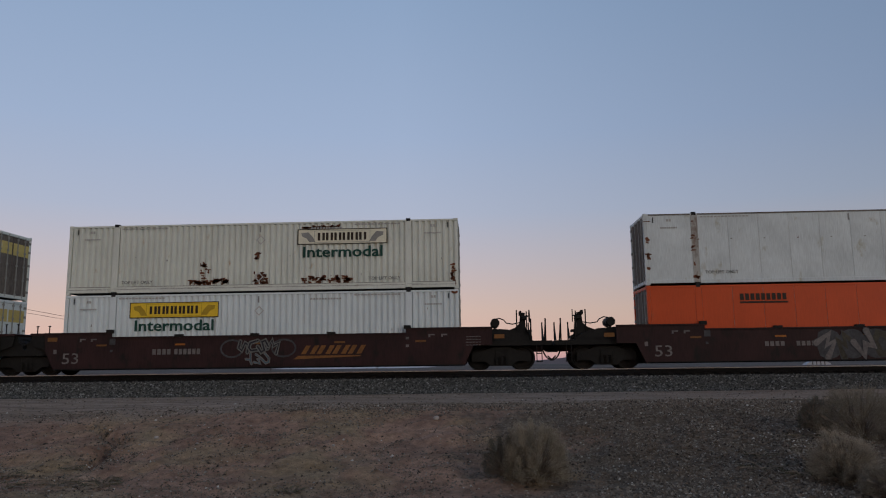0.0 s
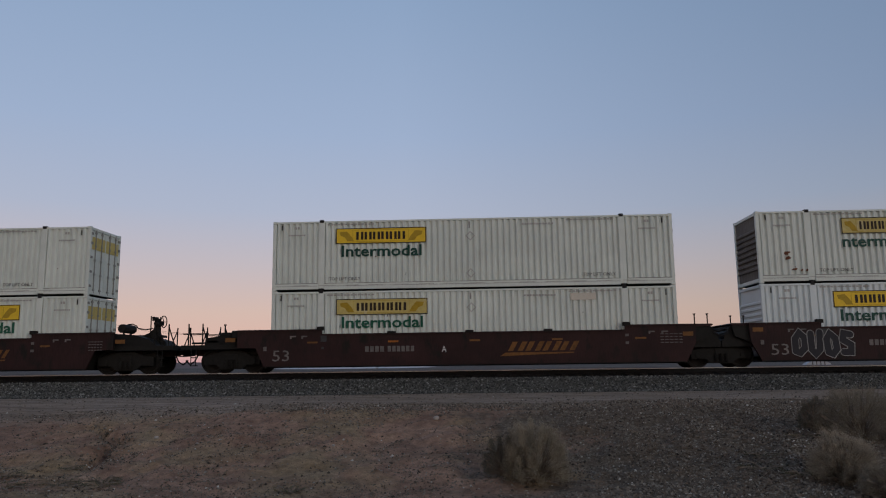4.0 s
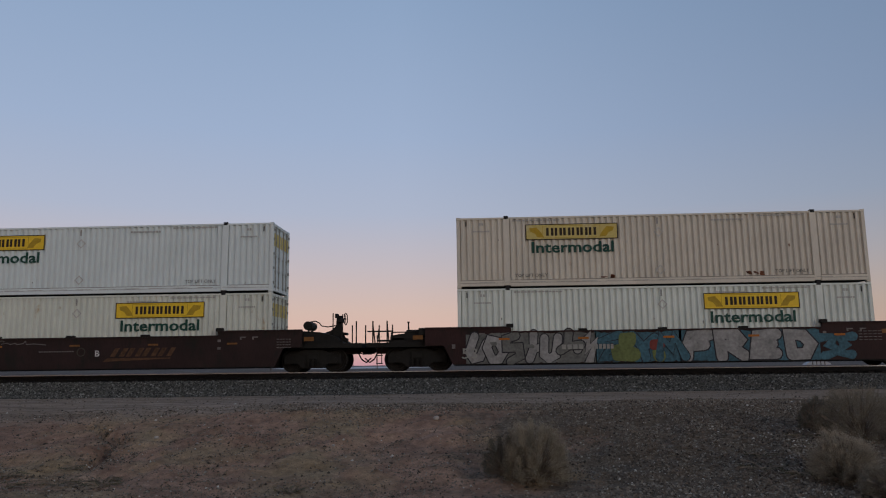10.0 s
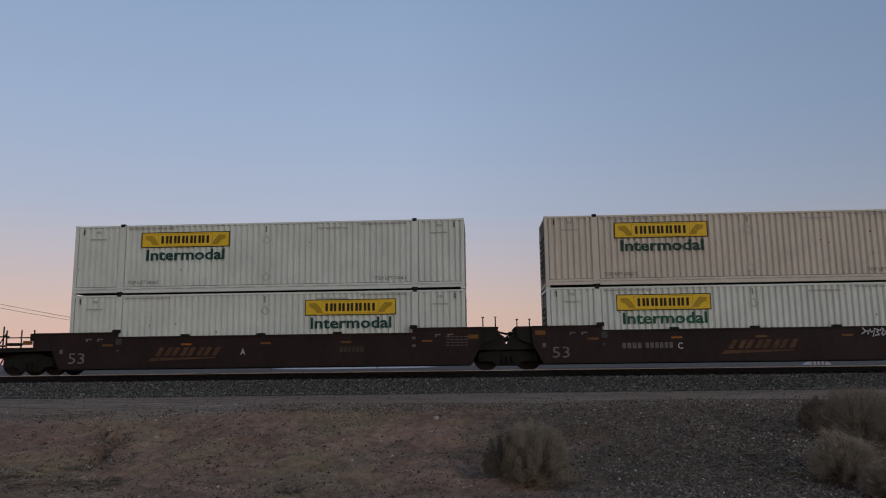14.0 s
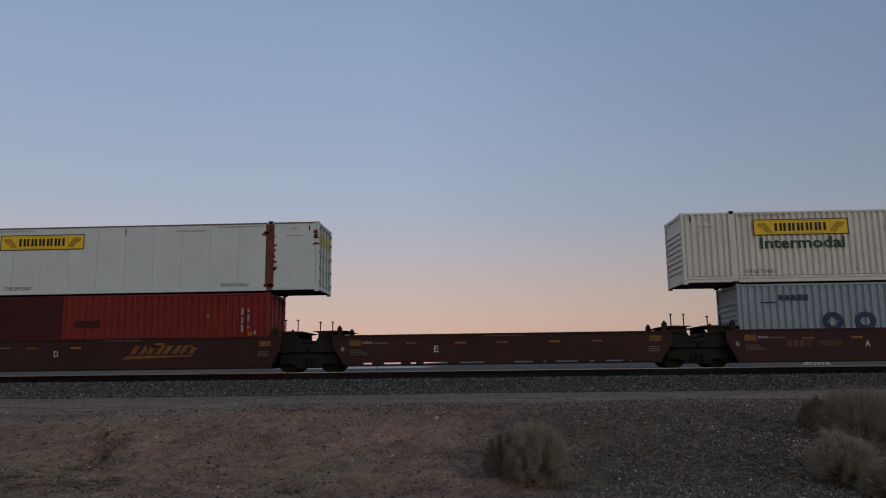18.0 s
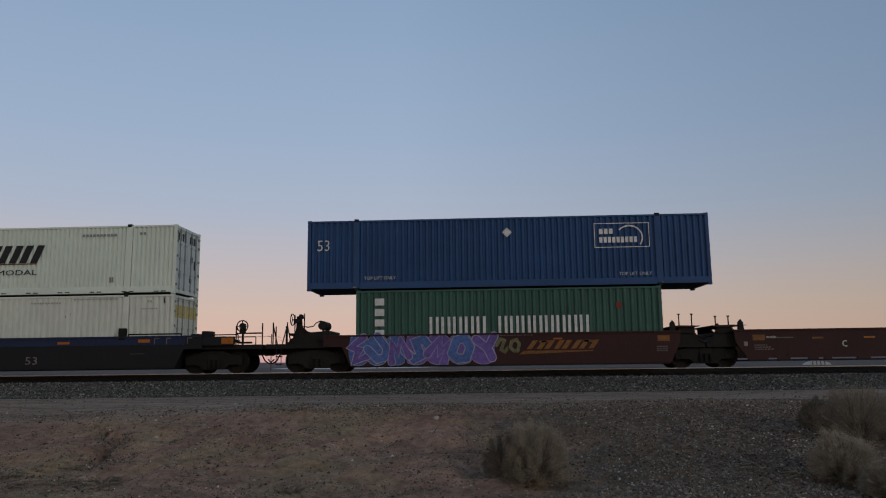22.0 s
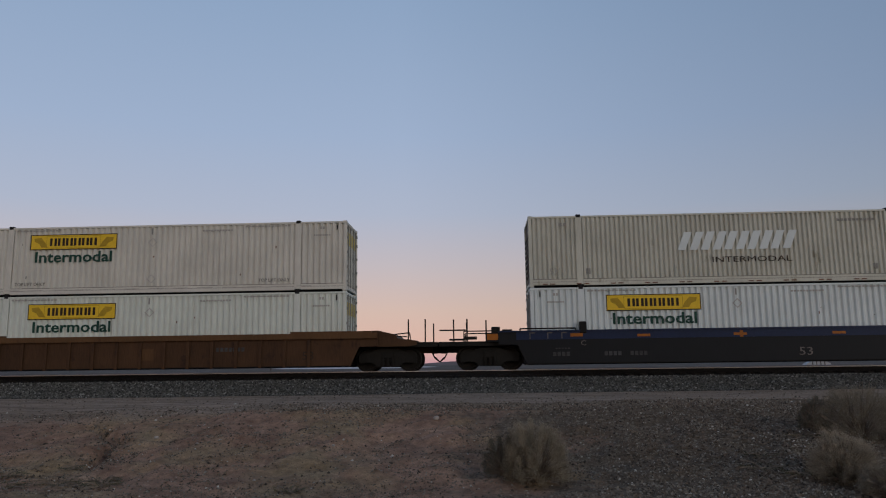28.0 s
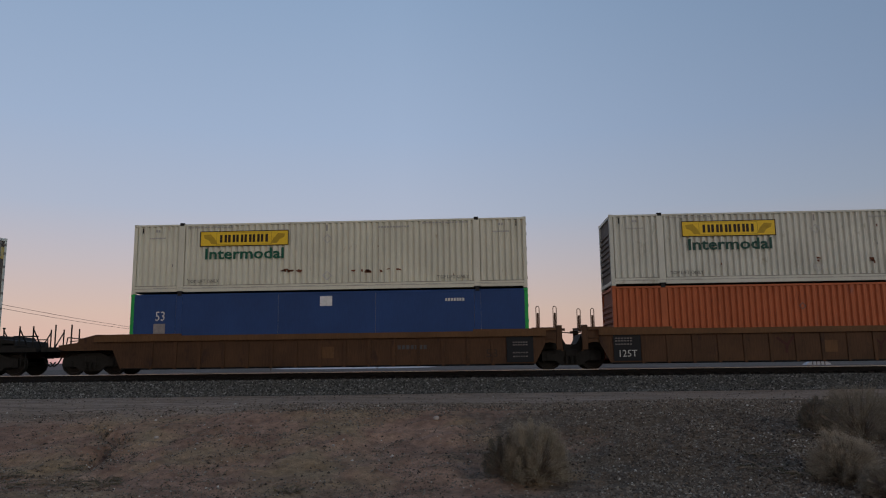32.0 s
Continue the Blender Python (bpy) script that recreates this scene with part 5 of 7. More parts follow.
def earth_material():
    m = bpy.data.materials.new("desert_earth")
    m.use_nodes = True
    n, l = m.node_tree.nodes, m.node_tree.links
    b = n["Principled BSDF"]
    tc = n.new("ShaderNodeTexCoord")

    def nz(scale, detail=6, rough=0.6, stretch=None):
        k = n.new("ShaderNodeTexNoise")
        k.inputs["Scale"].default_value, k.inputs["Detail"].default_value, k.inputs["Roughness"].default_value = scale, detail, rough
        vec = tc.outputs["Object"]
        if stretch:
            mp = n.new("ShaderNodeMapping")
            mp.inputs["Scale"].default_value = stretch
            l.new(vec, mp.inputs["Vector"])
            vec = mp.outputs[0]
        l.new(vec, k.inputs["Vector"])
        return k.outputs["Fac"]

    def ramp(fac, a, b2, p0, p1):
        r = n.new("ShaderNodeValToRGB")
        r.color_ramp.elements[0].position, r.color_ramp.elements[1].position = p0, p1
        r.color_ramp.elements[0].color, r.color_ramp.elements[1].color = (*a, 1), (*b2, 1)
        l.new(fac, r.inputs[0])
        return r.outputs[0]

    def mix(f, a, c, mode="MIX", amt=None):
        x = n.new("ShaderNodeMixRGB")
        x.blend_type = mode
        if f is None:
            x.inputs[0].default_value = amt
        else:
            l.new(f, x.inputs[0])
        l.new(a, x.inputs[1])
        l.new(c, x.inputs[2])
        return x.outputs[0]

    def span(value, a, b2, lo=0.0, hi=1.0, clamp=True):
        k = n.new("ShaderNodeMapRange")
        k.clamp = clamp
        for key, v in (("From Min", a), ("From Max", b2), ("To Min", lo), ("To Max", hi)):
            k.inputs[key].default_value = v
        l.new(value, k.inputs["Value"])
        return k.outputs[0]

    def calc(op, a, c):
        k = n.new("ShaderNodeMath")
        k.operation = op
        for i, v in enumerate((a, c)):
            if isinstance(v, (int, float)):
                k.inputs[i].default_value = v
            else:
                l.new(v, k.inputs[i])
        return k.outputs[0]

    sep = n.new("ShaderNodeSeparateXYZ")
    l.new(tc.outputs["Object"], sep.inputs[0])
    ex, wy = sep.outputs["X"], sep.outputs["Y"]
    # bank: reddish dirt with olive drifts, and grey gravel that takes over towards +x
    dirt = ramp(nz(0.9), (0.235, 0.14, 0.093), (0.38, 0.24, 0.162), 0.33, 0.72)
    dirt = mix(ramp(nz(0.42, 5, 0.6), (0, 0, 0), (1, 1, 1), 0.47, 0.62), dirt, ramp(nz(2.2), (0.25, 0.175, 0.1), (0.33, 0.238, 0.142), 0.3, 0.7))
    gravel = ramp(nz(9.0, 8, 0.75), (0.085, 0.066, 0.047), (0.19, 0.152, 0.11), 0.34, 0.7)
    drift = ramp(calc("ADD", nz(0.55, 7, 0.65), span(ex, -5.0, 6.0, -0.26, 0.28)), (0, 0, 0), (1, 1, 1), 0.44, 0.6)
    bank = mix(drift, dirt, gravel)
    bank = mix(None, bank, ramp(nz(1.7, 8, 0.7), (0.68, 0.66, 0.65), (1.22, 1.22, 1.22), 0.34, 0.66), "MULTIPLY", 0.85)
    bank = mix(None, bank, ramp(nz(5.5, 6, 0.7), (0.68, 0.66, 0.64), (1.18, 1.18, 1.16), 0.36, 0.6), "MULTIPLY", 0.8)
    # service road: packed pale dust with long ruts and stony verges
    road = ramp(nz(1.4, 7, 0.6, (0.18, 2.6, 1)), (0.19, 0.143, 0.104), (0.35, 0.27, 0.2), 0.36, 0.66)
    road = mix(None, road, ramp(nz(3.0, 5, 0.6, (0.5, 1.6, 1)), (0.72, 0.7, 0.68), (1.15, 1.15, 1.15), 0.34, 0.62), "MULTIPLY", 0.7)
    edge = calc("ADD", span(wy, 19.7, 21.5), calc("MULTIPLY", nz(1.6, 6), 0.9))
    base = mix(ramp(calc("SUBTRACT", edge, 0.45), (0, 0, 0), (1, 1, 1), 0.3, 0.68), bank, road)
    # crushed rock of the track bed, with the shade under the train painted dark about the ties
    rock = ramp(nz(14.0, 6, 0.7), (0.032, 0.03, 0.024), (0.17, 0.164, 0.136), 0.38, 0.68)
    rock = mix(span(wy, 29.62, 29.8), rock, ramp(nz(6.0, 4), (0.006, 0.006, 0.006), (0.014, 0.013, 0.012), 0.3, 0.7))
    toe = calc("ADD", wy, span(ex, -20.0, -1.4, 1.15, 0.0))
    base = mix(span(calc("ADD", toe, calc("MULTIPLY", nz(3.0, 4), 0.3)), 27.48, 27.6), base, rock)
    desert = ramp(nz(0.02, 6), (0.07, 0.06, 0.05), (0.15, 0.13, 0.11), 0.35, 0.68)
    base = mix(span(wy, 34.5, 38), base, desert)
    # a pale salt flat far out
    skew = calc("ADD", ex, calc("MULTIPLY", wy, 0.16))
    flat = calc("ADD", calc("POWER", span(skew, -70, 60, -1, 1, False), 2), calc("POWER", span(wy, 320, 1000, -1, 1, False), 2))
    crust = ramp(nz(0.1, 3), (0.5, 0.47, 0.45), (0.66, 0.63, 0.6), 0.3, 0.7)
    rim = calc("MULTIPLY", calc("ADD", flat, calc("MULTIPLY", nz(0.03, 4), 0.4)), 0.4)
    base = mix(ramp(rim, (1, 1, 1), (0, 0, 0), 0.42, 0.48), base, crust)
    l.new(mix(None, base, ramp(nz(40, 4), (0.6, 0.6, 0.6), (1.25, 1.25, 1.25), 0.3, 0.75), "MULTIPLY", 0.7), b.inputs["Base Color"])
    b.inputs["Roughness"].default_value = 0.95
    b.inputs["Specular IOR Level"].default_value = 0.15
    bp = n.new("ShaderNodeBump")
    bp.inputs["Strength"].default_value, bp.inputs["Distance"].default_value = 0.8, 0.06
    l.new(nz(11, 8, 0.7), bp.inputs["Height"])
    l.new(bp.outputs[0], b.inputs["Normal"])
    return m


def mesh_from(name, verts, faces, material, smooth=False):
    """A mesh from arrays; all faces have the same number of corners."""
    v, f = np.asarray(verts, np.float32), np.asarray(faces, np.int32)
    me = bpy.data.meshes.new(name)
    me.vertices.add(len(v))
    me.vertices.foreach_set("co", v.ravel())
    me.loops.add(f.size)
    me.loops.foreach_set("vertex_index", f.ravel())
    me.polygons.add(len(f))
    me.polygons.foreach_set("loop_start", np.arange(0, f.size, f.shape[1], dtype=np.int32))
    me.polygons.foreach_set("use_smooth", np.full(len(f), smooth))
    me.update(calc_edges=True)
    me.materials.append(material)
    return me


def build_ground():
    xs = np.concatenate([[-4000, -1500, -600, -250, -120, -60, -40, -30], np.arange(-24, 24.01, 0.13), [30, 40, 60, 120, 250, 600, 1500, 4000]])
    ys = np.concatenate([[-3000, -800, -200, -50, -10, 0, 5, 8], np.arange(10, 33, 0.13), [34, 35, 37, 40, 45, 60, 90, 140, 220, 400, 800, 1600, 3000, 4600]])
    gx, gy = np.meshgrid(xs, ys)
    gz = height(gx.ravel(), gy.ravel())
    v = np.stack([gx.ravel(), gy.ravel(), gz], 1)
    nx, ny = len(xs), len(ys)
    i = np.arange(nx * (ny - 1)).reshape(ny - 1, nx)[:, :-1].ravel()
    f = np.stack([i, i + 1, i + nx + 1, i + nx], 1)
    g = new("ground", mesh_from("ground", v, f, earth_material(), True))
    tagged(g, "dry desert earth bank, dusty service road and track bed", "ground", kind="structure")


build_ground()


def stones(name, pts, sizes, material, label, category="gravel"):
    """Many small angular stones, each an irregular octahedron with a cut top."""
    r = np.random.RandomState(len(pts))
    base = np.array([(1, 0, 0), (0.2, 0.95, 0.1), (-1, 0.1, 0), (0, -1, 0.05), (0.1, 0.1, 0.8), (0, 0, -0.7)])
    tri = np.array([(0, 1, 4), (1, 2, 4), (2, 3, 4), (3, 0, 4), (1, 0, 5), (2, 1, 5), (3, 2, 5), (0, 3, 5)])
    n = len(pts)
    v = base[None] * (1 + 0.5 * (r.rand(n, 6, 3) - 0.5)) * (sizes[:, None, None] * (0.7 + 0.6 * r.rand(n, 1, 3)))
    a = r.rand(n) * 6.28
    c, s = np.cos(a)[:, None], np.sin(a)[:, None]
    tilt = (r.rand(n) - 0.5)[:, None] * 1.2
    x, y, z = v[..., 0] * c - v[..., 1] * s, v[..., 0] * s + v[..., 1] * c, v[..., 2]
    z = z + tilt * x
    v = np.stack([x, y, z], -1) + pts[:, None, :]
    f = tri[None] + (np.arange(n) * 6)[:, None, None]
    ob = new(name, mesh_from(name, v.reshape(-1, 3), f.reshape(-1, 3), material))
    tagged(ob, label, category, kind="stuff")


def stone_material(name, stops):
    """Mixed stones: each takes its colour from a spread of kinds, with a little grain."""
    m = bpy.data.materials.new(name)
    m.use_nodes = True
    n, l = m.node_tree.nodes, m.node_tree.links
    b = n["Principled BSDF"]
    gi, r = n.new("ShaderNodeNewGeometry"), n.new("ShaderNodeValToRGB")
    while len(r.color_ramp.elements) < len(stops):
        r.color_ramp.elements.new(0.5)
    for e, (p, c) in zip(r.color_ramp.elements, stops):
        e.position, e.color = p, (*c, 1)
    l.new(gi.outputs["Random Per Island"], r.inputs[0])
    tc, k, g, mx = n.new("ShaderNodeTexCoord"), n.new("ShaderNodeTexNoise"), n.new("ShaderNodeValToRGB"), n.new("ShaderNodeMixRGB")
    k.inputs["Scale"].default_value, k.inputs["Detail"].default_value = 45.0, 4
    g.color_ramp.elements[0].position, g.color_ramp.elements[1].position = 0.3, 0.7
    g.color_ramp.elements[0].color, g.color_ramp.elements[1].color = (0.7, 0.7, 0.7, 1), (1.15, 1.15, 1.15, 1)
    mx.blend_type = "MULTIPLY"
    mx.inputs[0].default_value = 1.0
    l.new(tc.outputs["Object"], k.inputs["Vector"])
    l.new(k.outputs["Fac"], g.inputs[0])
    l.new(r.outputs[0], mx.inputs[1])
    l.new(g.outputs[0], mx.inputs[2])
    l.new(mx.outputs[0], b.inputs["Base Color"])
    b.inputs["Roughness"].default_value, b.inputs["Specular IOR Level"].default_value = 0.9, 0.2
    return m


GRAVEL = stone_material("mixed_gravel", [(0.0, (0.035, 0.029, 0.022)), (0.2, (0.09, 0.072, 0.053)), (0.5, (0.16, 0.118, 0.083)), (0.75, (0.175, 0.148, 0.113)), (0.93, (0.22, 0.195, 0.155)), (0.975, (0.27, 0.245, 0.2)), (1.0, (0.5, 0.47, 0.4))])
TRACK_ROCK = stone_material("grey_track_rock", [(0.0, (0.02, 0.02, 0.018)), (0.4, (0.07, 0.068, 0.058)), (0.75, (0.135, 0.131, 0.113)), (0.95, (0.215, 0.21, 0.188)), (1.0, (0.36, 0.35, 0.32))])


def scatter():
    r = np.random.RandomState(3)
    n = 30000
    x, y = r.uniform(-21, 21, n), r.uniform(26.4, 29.62, n)
    keep = y + np.interp(x, [-20, -9.4, -1.4], [1.1, 0.42, 0.0]) > 27.45 + 0.25 * smooth_noise(x, y, 0.7, 21)
    x, y = x[keep], y[keep]
    sz = r.uniform(0.018, 0.05, len(x))
    stones("ballast", np.stack([x, y, height(x, y) + 0.012], 1), sz, TRACK_ROCK, "grey crushed-rock ballast along the track shoulder", "ballast")
    # fine pebbles everywhere on the bank, in drifts
    n = 170000
    x, y = r.uniform(-13, 12, n), r.uniform(11.8, 21.6, n)
    dens = np.clip((x + 4) / 6, 0, 1) * 0.35 + 0.85 * smooth_noise(x, y, 1.4, 12) + 0.5 * smooth_noise(x, y, 0.45, 14) + 0.12
    keep = r.rand(n) < np.clip(dens, 0.1, 1)
    x, y = x[keep], y[keep]
    sz = (0.007 + 0.02 * r.rand(len(x)) ** 2.2) * np.where(r.rand(len(x)) < 0.04, 1.9, 1)
    stones("pebbles", np.stack([x, y, height(x, y) + 0.003], 1), sz, GRAVEL, "loose brown and grey pebbles on the bank", "pebbles")
    # coarse gravel that covers the bank towards +x and runs along its lip
    n = 150000
    x, y = r.uniform(-12, 12, n), r.uniform(11.8, 21.4, n)
    edge = 1.5 + 0.5 * (y - 14) * 0.1 - 1.4 * np.clip((y - 18.3) / 2, 0, 1)
    dens = 0.75 * np.clip((x - edge) / 2.2, 0, 1) + 0.55 * smooth_noise(x, y, 1.1, 31) + 0.6 * smooth_noise(x, y, 0.4, 32)
    lipline = np.exp(-((y - 20.4) / 0.55) ** 2) * np.clip((x + 7.5) / 3, 0, 1)
    keep = r.rand(n) < np.clip(np.maximum(dens, 0.5 * lipline + 0.4 * smooth_noise(x, y, 0.5, 33)) - 0.1, 0.02, 0.75)
    x, y = x[keep], y[keep]
    sz = 0.012 + 0.03 * r.rand(len(x)) ** 2.2
    stones("gravel", np.stack([x, y, height(x, y) + 0.006], 1), sz, GRAVEL, "coarse mixed gravel spread over the bank", "gravel")
    n = 900
    u = r.rand(n) ** 0.8
    gx = np.interp(u, [0, 0.25, 0.5, 0.62, 0.75, 1], [-10.8, -9.95, -9.15, -8.95, -9.0, -8.7]) + r.normal(0, 0.08, n) * (0.6 + 1.4 * u)
    gy = np.interp(u, [0, 0.25, 0.5, 0.62, 0.75, 1], [20.35, 19.6, 18.75, 18.4, 17.85, 16.6]) + r.normal(0, 0.1, n) * (0.6 + 1.4 * u)
    stones("gully_stones", np.stack([gx, gy, height(gx, gy) + 0.004], 1), 0.008 + 0.04 * r.rand(n) ** 3.5, GRAVEL, "stones washed together in a small gully", "stones")
    n = 5200
    x = r.uniform(-19, 19, n)
    y = np.where(r.rand(n) < 0.45, r.uniform(20.3, 27.3, n), r.normal(21.0, 0.5, n))
    stones("road_pebbles", np.stack([x, y, height(x, y) + 0.004], 1), 0.01 + 0.03 * r.rand(n) ** 1.8, GRAVEL, "scattered dark pebbles on the dirt road", "pebbles")


scatter()


def rock(x, y, s, label):
    bm = bmesh.new()
    bmesh.ops.create_icosphere(bm, subdivisions=2, radius=s)
    for v in bm.verts:
        v.co *= 1 + 0.35 * noise.noise(v.co * (2 / s) + Vector((x, y, 0)))
        v.co.z *= 0.75
    ob = new("rock", finish(bm, "rock", PALE_ROCK))
    ob.location = (x, y, float(height(x, y)) + s * 0.3)
    tagged(ob, label, "rock", "pale rocks on the bank")


# ---- track ----
track = tagged(new("track"), "standard-gauge railway track on grey ballast", "railway track", kind="structure")


def rail_mesh(bm):
    half = [(0.07, -0.19), (0.07, -0.175), (0.012, -0.155), (0.008, -0.045), (0.034, -0.035), (0.036, -0.008)]
    sec = half + [(-a, z) for a, z in half[::-1]]
    a = [bm.verts.new((-460, y, z)) for y, z in sec]
    b = [bm.verts.new((460, y, z)) for y, z in sec]
    k = len(sec)
    for i in range(k):
        j = (i + 1) % k
        bm.faces.new((a[i], a[j], b[j], b[i]))


for sy in (-1, 1):
    rl = part("rail", shared("rail", RAIL, rail_mesh), RAIL, track, "rusty steel rail", (0, YC + sy * 0.7525, 0))
    part("rail_head", box_mesh("rail_head", RAIL_TOP, (-460, 460, -0.0375, 0.0375, -0.024, 0.0)), RAIL_TOP, rl, "polished running surface")

tie_mesh = box_mesh("tie", TIE, (-0.115, 0.115, -1.3, 1.3, -0.37, -0.195), 0.012)
for k in range(84):
    part("tie", tie_mesh, TIE, track, "", ((k - 41.5) * 0.508, YC, 0))

# ---- far things beyond the track ----
def far_things():
    sky_line = [(-2600, 20), (-1500, 26), (-1000, 20), (-720, 16), (-640, 2), (-330, 0), (-120, 13), (130, 11), (300, 18), (470, 40), (800, 46), (1400, 38), (2600, 30)]
    bm = bmesh.new()
    xs = [-2600 + k * 40 for k in range(131)]
    hs = [float(np.interp(x, [p[0] for p in sky_line], [p[1] for p in sky_line])) for x in xs]
    hs = [max(-4.0, h + (1.2 + h * 0.08) * noise.noise(Vector((x * 0.011, 0, 2)))) for x, h in zip(xs, hs)]
    rows = []
    for y, k in ((2700, -0.2), (2850, 0.35), (3000, 1.0), (3200, 0.6), (3500, -0.2)):
        rows.append([bm.verts.new((x, y + 30 * noise.noise(Vector((x * 0.01, y, 0))), -4 + (h + 4) * k)) for x, h in zip(xs, hs)])
    for a, b in zip(rows, rows[1:]):
        for i in range(130):
            bm.faces.new((a[i], a[i + 1], b[i + 1], b[i]))
    tagged(new("hills", finish(bm, "hills", HILL)), "low dark hills on the horizon", "hills", kind="structure")
    # a pale low hoop shelter out on the flat
    sh = tagged(new("hoop_shelter"), "low white hoop shelter out on the desert flat", "shelter")
    sh.location = (85.3, 196, float(height(85, 196)))
    bm = bmesh.new()
    prism(bm, [(3.1 * math.cos(a), 1.05 * math.sin(a)) for a in (k * math.pi / 12 for k in range(13))], -1.2, 1.2)
    part("cover", bm, SHED, sh)
    for k in range(4):
        x = -1.5 + k * 1.0
        z = 1.05 * math.sqrt(max(0.05, 1 - (x / 3.1) ** 2))
        bm = bmesh.new()
        rod(bm, (x, -1.25, 0), (x, -1.25, z + 0.05), 0.1, 6)
        part("hoop", bm, WOODPOLE, sh)


far_things()


def power_line():
    """Two sagging wires on poles that run away from the track, and one lone pole."""
    spots = [(-65.0, 80.0), (-65.0, 230.0), (-65.0, 380.0), (-34.0, 245.0)]
    tops = []
    for x, y in spots:
        z0 = float(height(x, y))
        p = tagged(new("utility_pole"), "weathered wooden utility pole with one crossarm", "utility pole", "utility poles beyond the track")
        p.location = (x, y, z0 - 0.3)
        top = 11.6 - z0 * 0
        bm = bmesh.new()
        rod(bm, (0, 0, 0), (0, 0, top), 0.14, 8)
        part("pole", bm, WOODPOLE, p)
        bm = bmesh.new()
        quadbox(bm, -1.5, 1.5, -0.06, 0.06, top - 0.75, top - 0.6)
        part("crossarm", bm, WOODPOLE, p)
        tops.append((x, y, z0 - 0.3 + top - 0.6))
    for dx in (-1.3, 1.3):
        bm = bmesh.new()
        for a, b in zip(tops[:3], tops[1:3]):
            pts = []
            for i in range(19):
                u = i / 18
                pts.append((a[0] + dx, a[1] + (b[1] - a[1]) * u, a[2] + (b[2] - a[2]) * u - 2.2 * 4 * u * (1 - u)))
            bent(bm, pts, 0.03, 4)
        w = new("power_wire", finish(bm, "power_wire", GASKET))
        tagged(w, "thin black sagging power wire", "wire", "power wires")


# ---- shrubs ----
TWIG = mat("grey_twigs", (0.17, 0.135, 0.1), 0.9, dark=0.6, light=1.4)
DRYLEAF = mat("dry_olive_leaves", (0.285, 0.246, 0.178), 0.95, dark=0.6, light=1.4, scale=9.0, island=0.3)
GOLDLEAF = mat("golden_brown_leaves", (0.285, 0.245, 0.183), 0.95, dark=0.6, light=1.4, scale=9.0, island=0.3)
BROWNLEAF = mat("dry_brown_leaves", (0.222, 0.193, 0.143), 0.95, dark=0.55, light=1.4, scale=7.0, island=0.3)
GREYLEAF = mat("dark_grey_green_leaves", (0.13, 0.12, 0.092), 0.95, dark=0.6, light=1.4, island=0.4)
WEED = mat("green_weed_leaves", (0.085, 0.085, 0.05), 0.9, island=0.5)


def shrub(name, x, y, rx, hz, leaf, seed, label, count=9000, twigs=260, blade=(0.009, 0.022)):
    r = np.random.RandomState(seed)
    ob = tagged(new(name), label, "shrub", "shrubs on the bank")
    ob.location = (x, y, float(height(x, y)) - 0.05)
    bm = bmesh.new()
    lumps = []
    nl = max(24, min(110, count // 680))
    for i in range(nl):
        a, e = i * 2.39996 + r.rand() * 0.5, math.asin(min(1.0, (i + 0.5) / nl))
        lobe = 1 + 0.16 * noise.noise(Vector((2.2 * math.cos(a), 2.2 * math.sin(a), 2.5 * math.sin(e) + seed)))
        k = (0.74 + 0.24 * r.rand() ** 0.7) * lobe
        q = rx * k * math.cos(e) ** 0.8
        lumps.append(Vector((q * math.cos(a), q * math.sin(a), 0.1 + (hz - 0.1) * k * math.sin(e))))
    for i in range(twigs):
        c = lumps[i % nl]
        tip = c * 1.05 + Vector(r.normal(0, 0.13 * rx, 3))
        tip.z = max(tip.z, 0.05)
        m = tip * 0.5 + Vector((r.normal(0, 0.04), r.normal(0, 0.04), 0.06))
        bent(bm, [(r.normal(0, 0.05), r.normal(0, 0.05), 0), m, tip], 0.005 if i > 30 else 0.012, 3)
    tagged(part("branchwork", bm, TWIG, ob, "tangle of grey woody stems"), kind="stuff")
    n = count
    li = r.randint(0, nl, n)
    cen = np.array([tuple(c) for c in lumps])[li]
    # each tuft is a loose brush that points away from the root
    axis = cen / np.linalg.norm(cen, axis=1)[:, None]
    p = cen + r.normal(0, 1, (n, 3)) * np.array([0.062 * rx, 0.062 * rx, 0.056 * hz])
    p += axis * (r.exponential(0.05, n) - 0.03)[:, None] * rx
    inner = r.rand(n) < 0.1
    p[inner] *= r.uniform(0.35, 0.9, (inner.sum(), 1))
    p[:, 2] = np.abs(p[:, 2]) + 0.02
    d = p - np.array([0, 0, 0.1])
    d = d / np.linalg.norm(d, axis=1)[:, None] + r.normal(0, 0.7, (n, 3))
    d[:, 2] += 0.35
    d /= np.linalg.norm(d, axis=1)[:, None]
    s = np.cross(d, r.normal(0, 1, (n, 3)))
    s /= np.linalg.norm(s, axis=1)[:, None]
    ln, wd = r.uniform(*blade, n)[:, None], r.uniform(0.003, 0.008, n)[:, None]
    v = np.stack([p - s * wd, p + s * wd, p + d * ln], 1)
    f = np.arange(n * 3).reshape(-1, 3)
    lf = new("foliage", mesh_from("foliage", v.reshape(-1, 3), f, leaf))
    lf.parent = ob
    tagged(lf, "small dry leaves", kind="stuff")


# ---- the train: sx is where each box's middle stands at the first moment ----
CAR_Z = 0.0
LOW_Z = 0.352
TOP_Z = LOW_Z + HT + 0.012


def place(ob, x, z):
    ob.location = (x, YC, z)
    MOVERS.append((ob, x, z))


def stack(x, low, high):
    if low:
        place(low, x, LOW_Z)
    if high:
        place(high, x, TOP_Z)


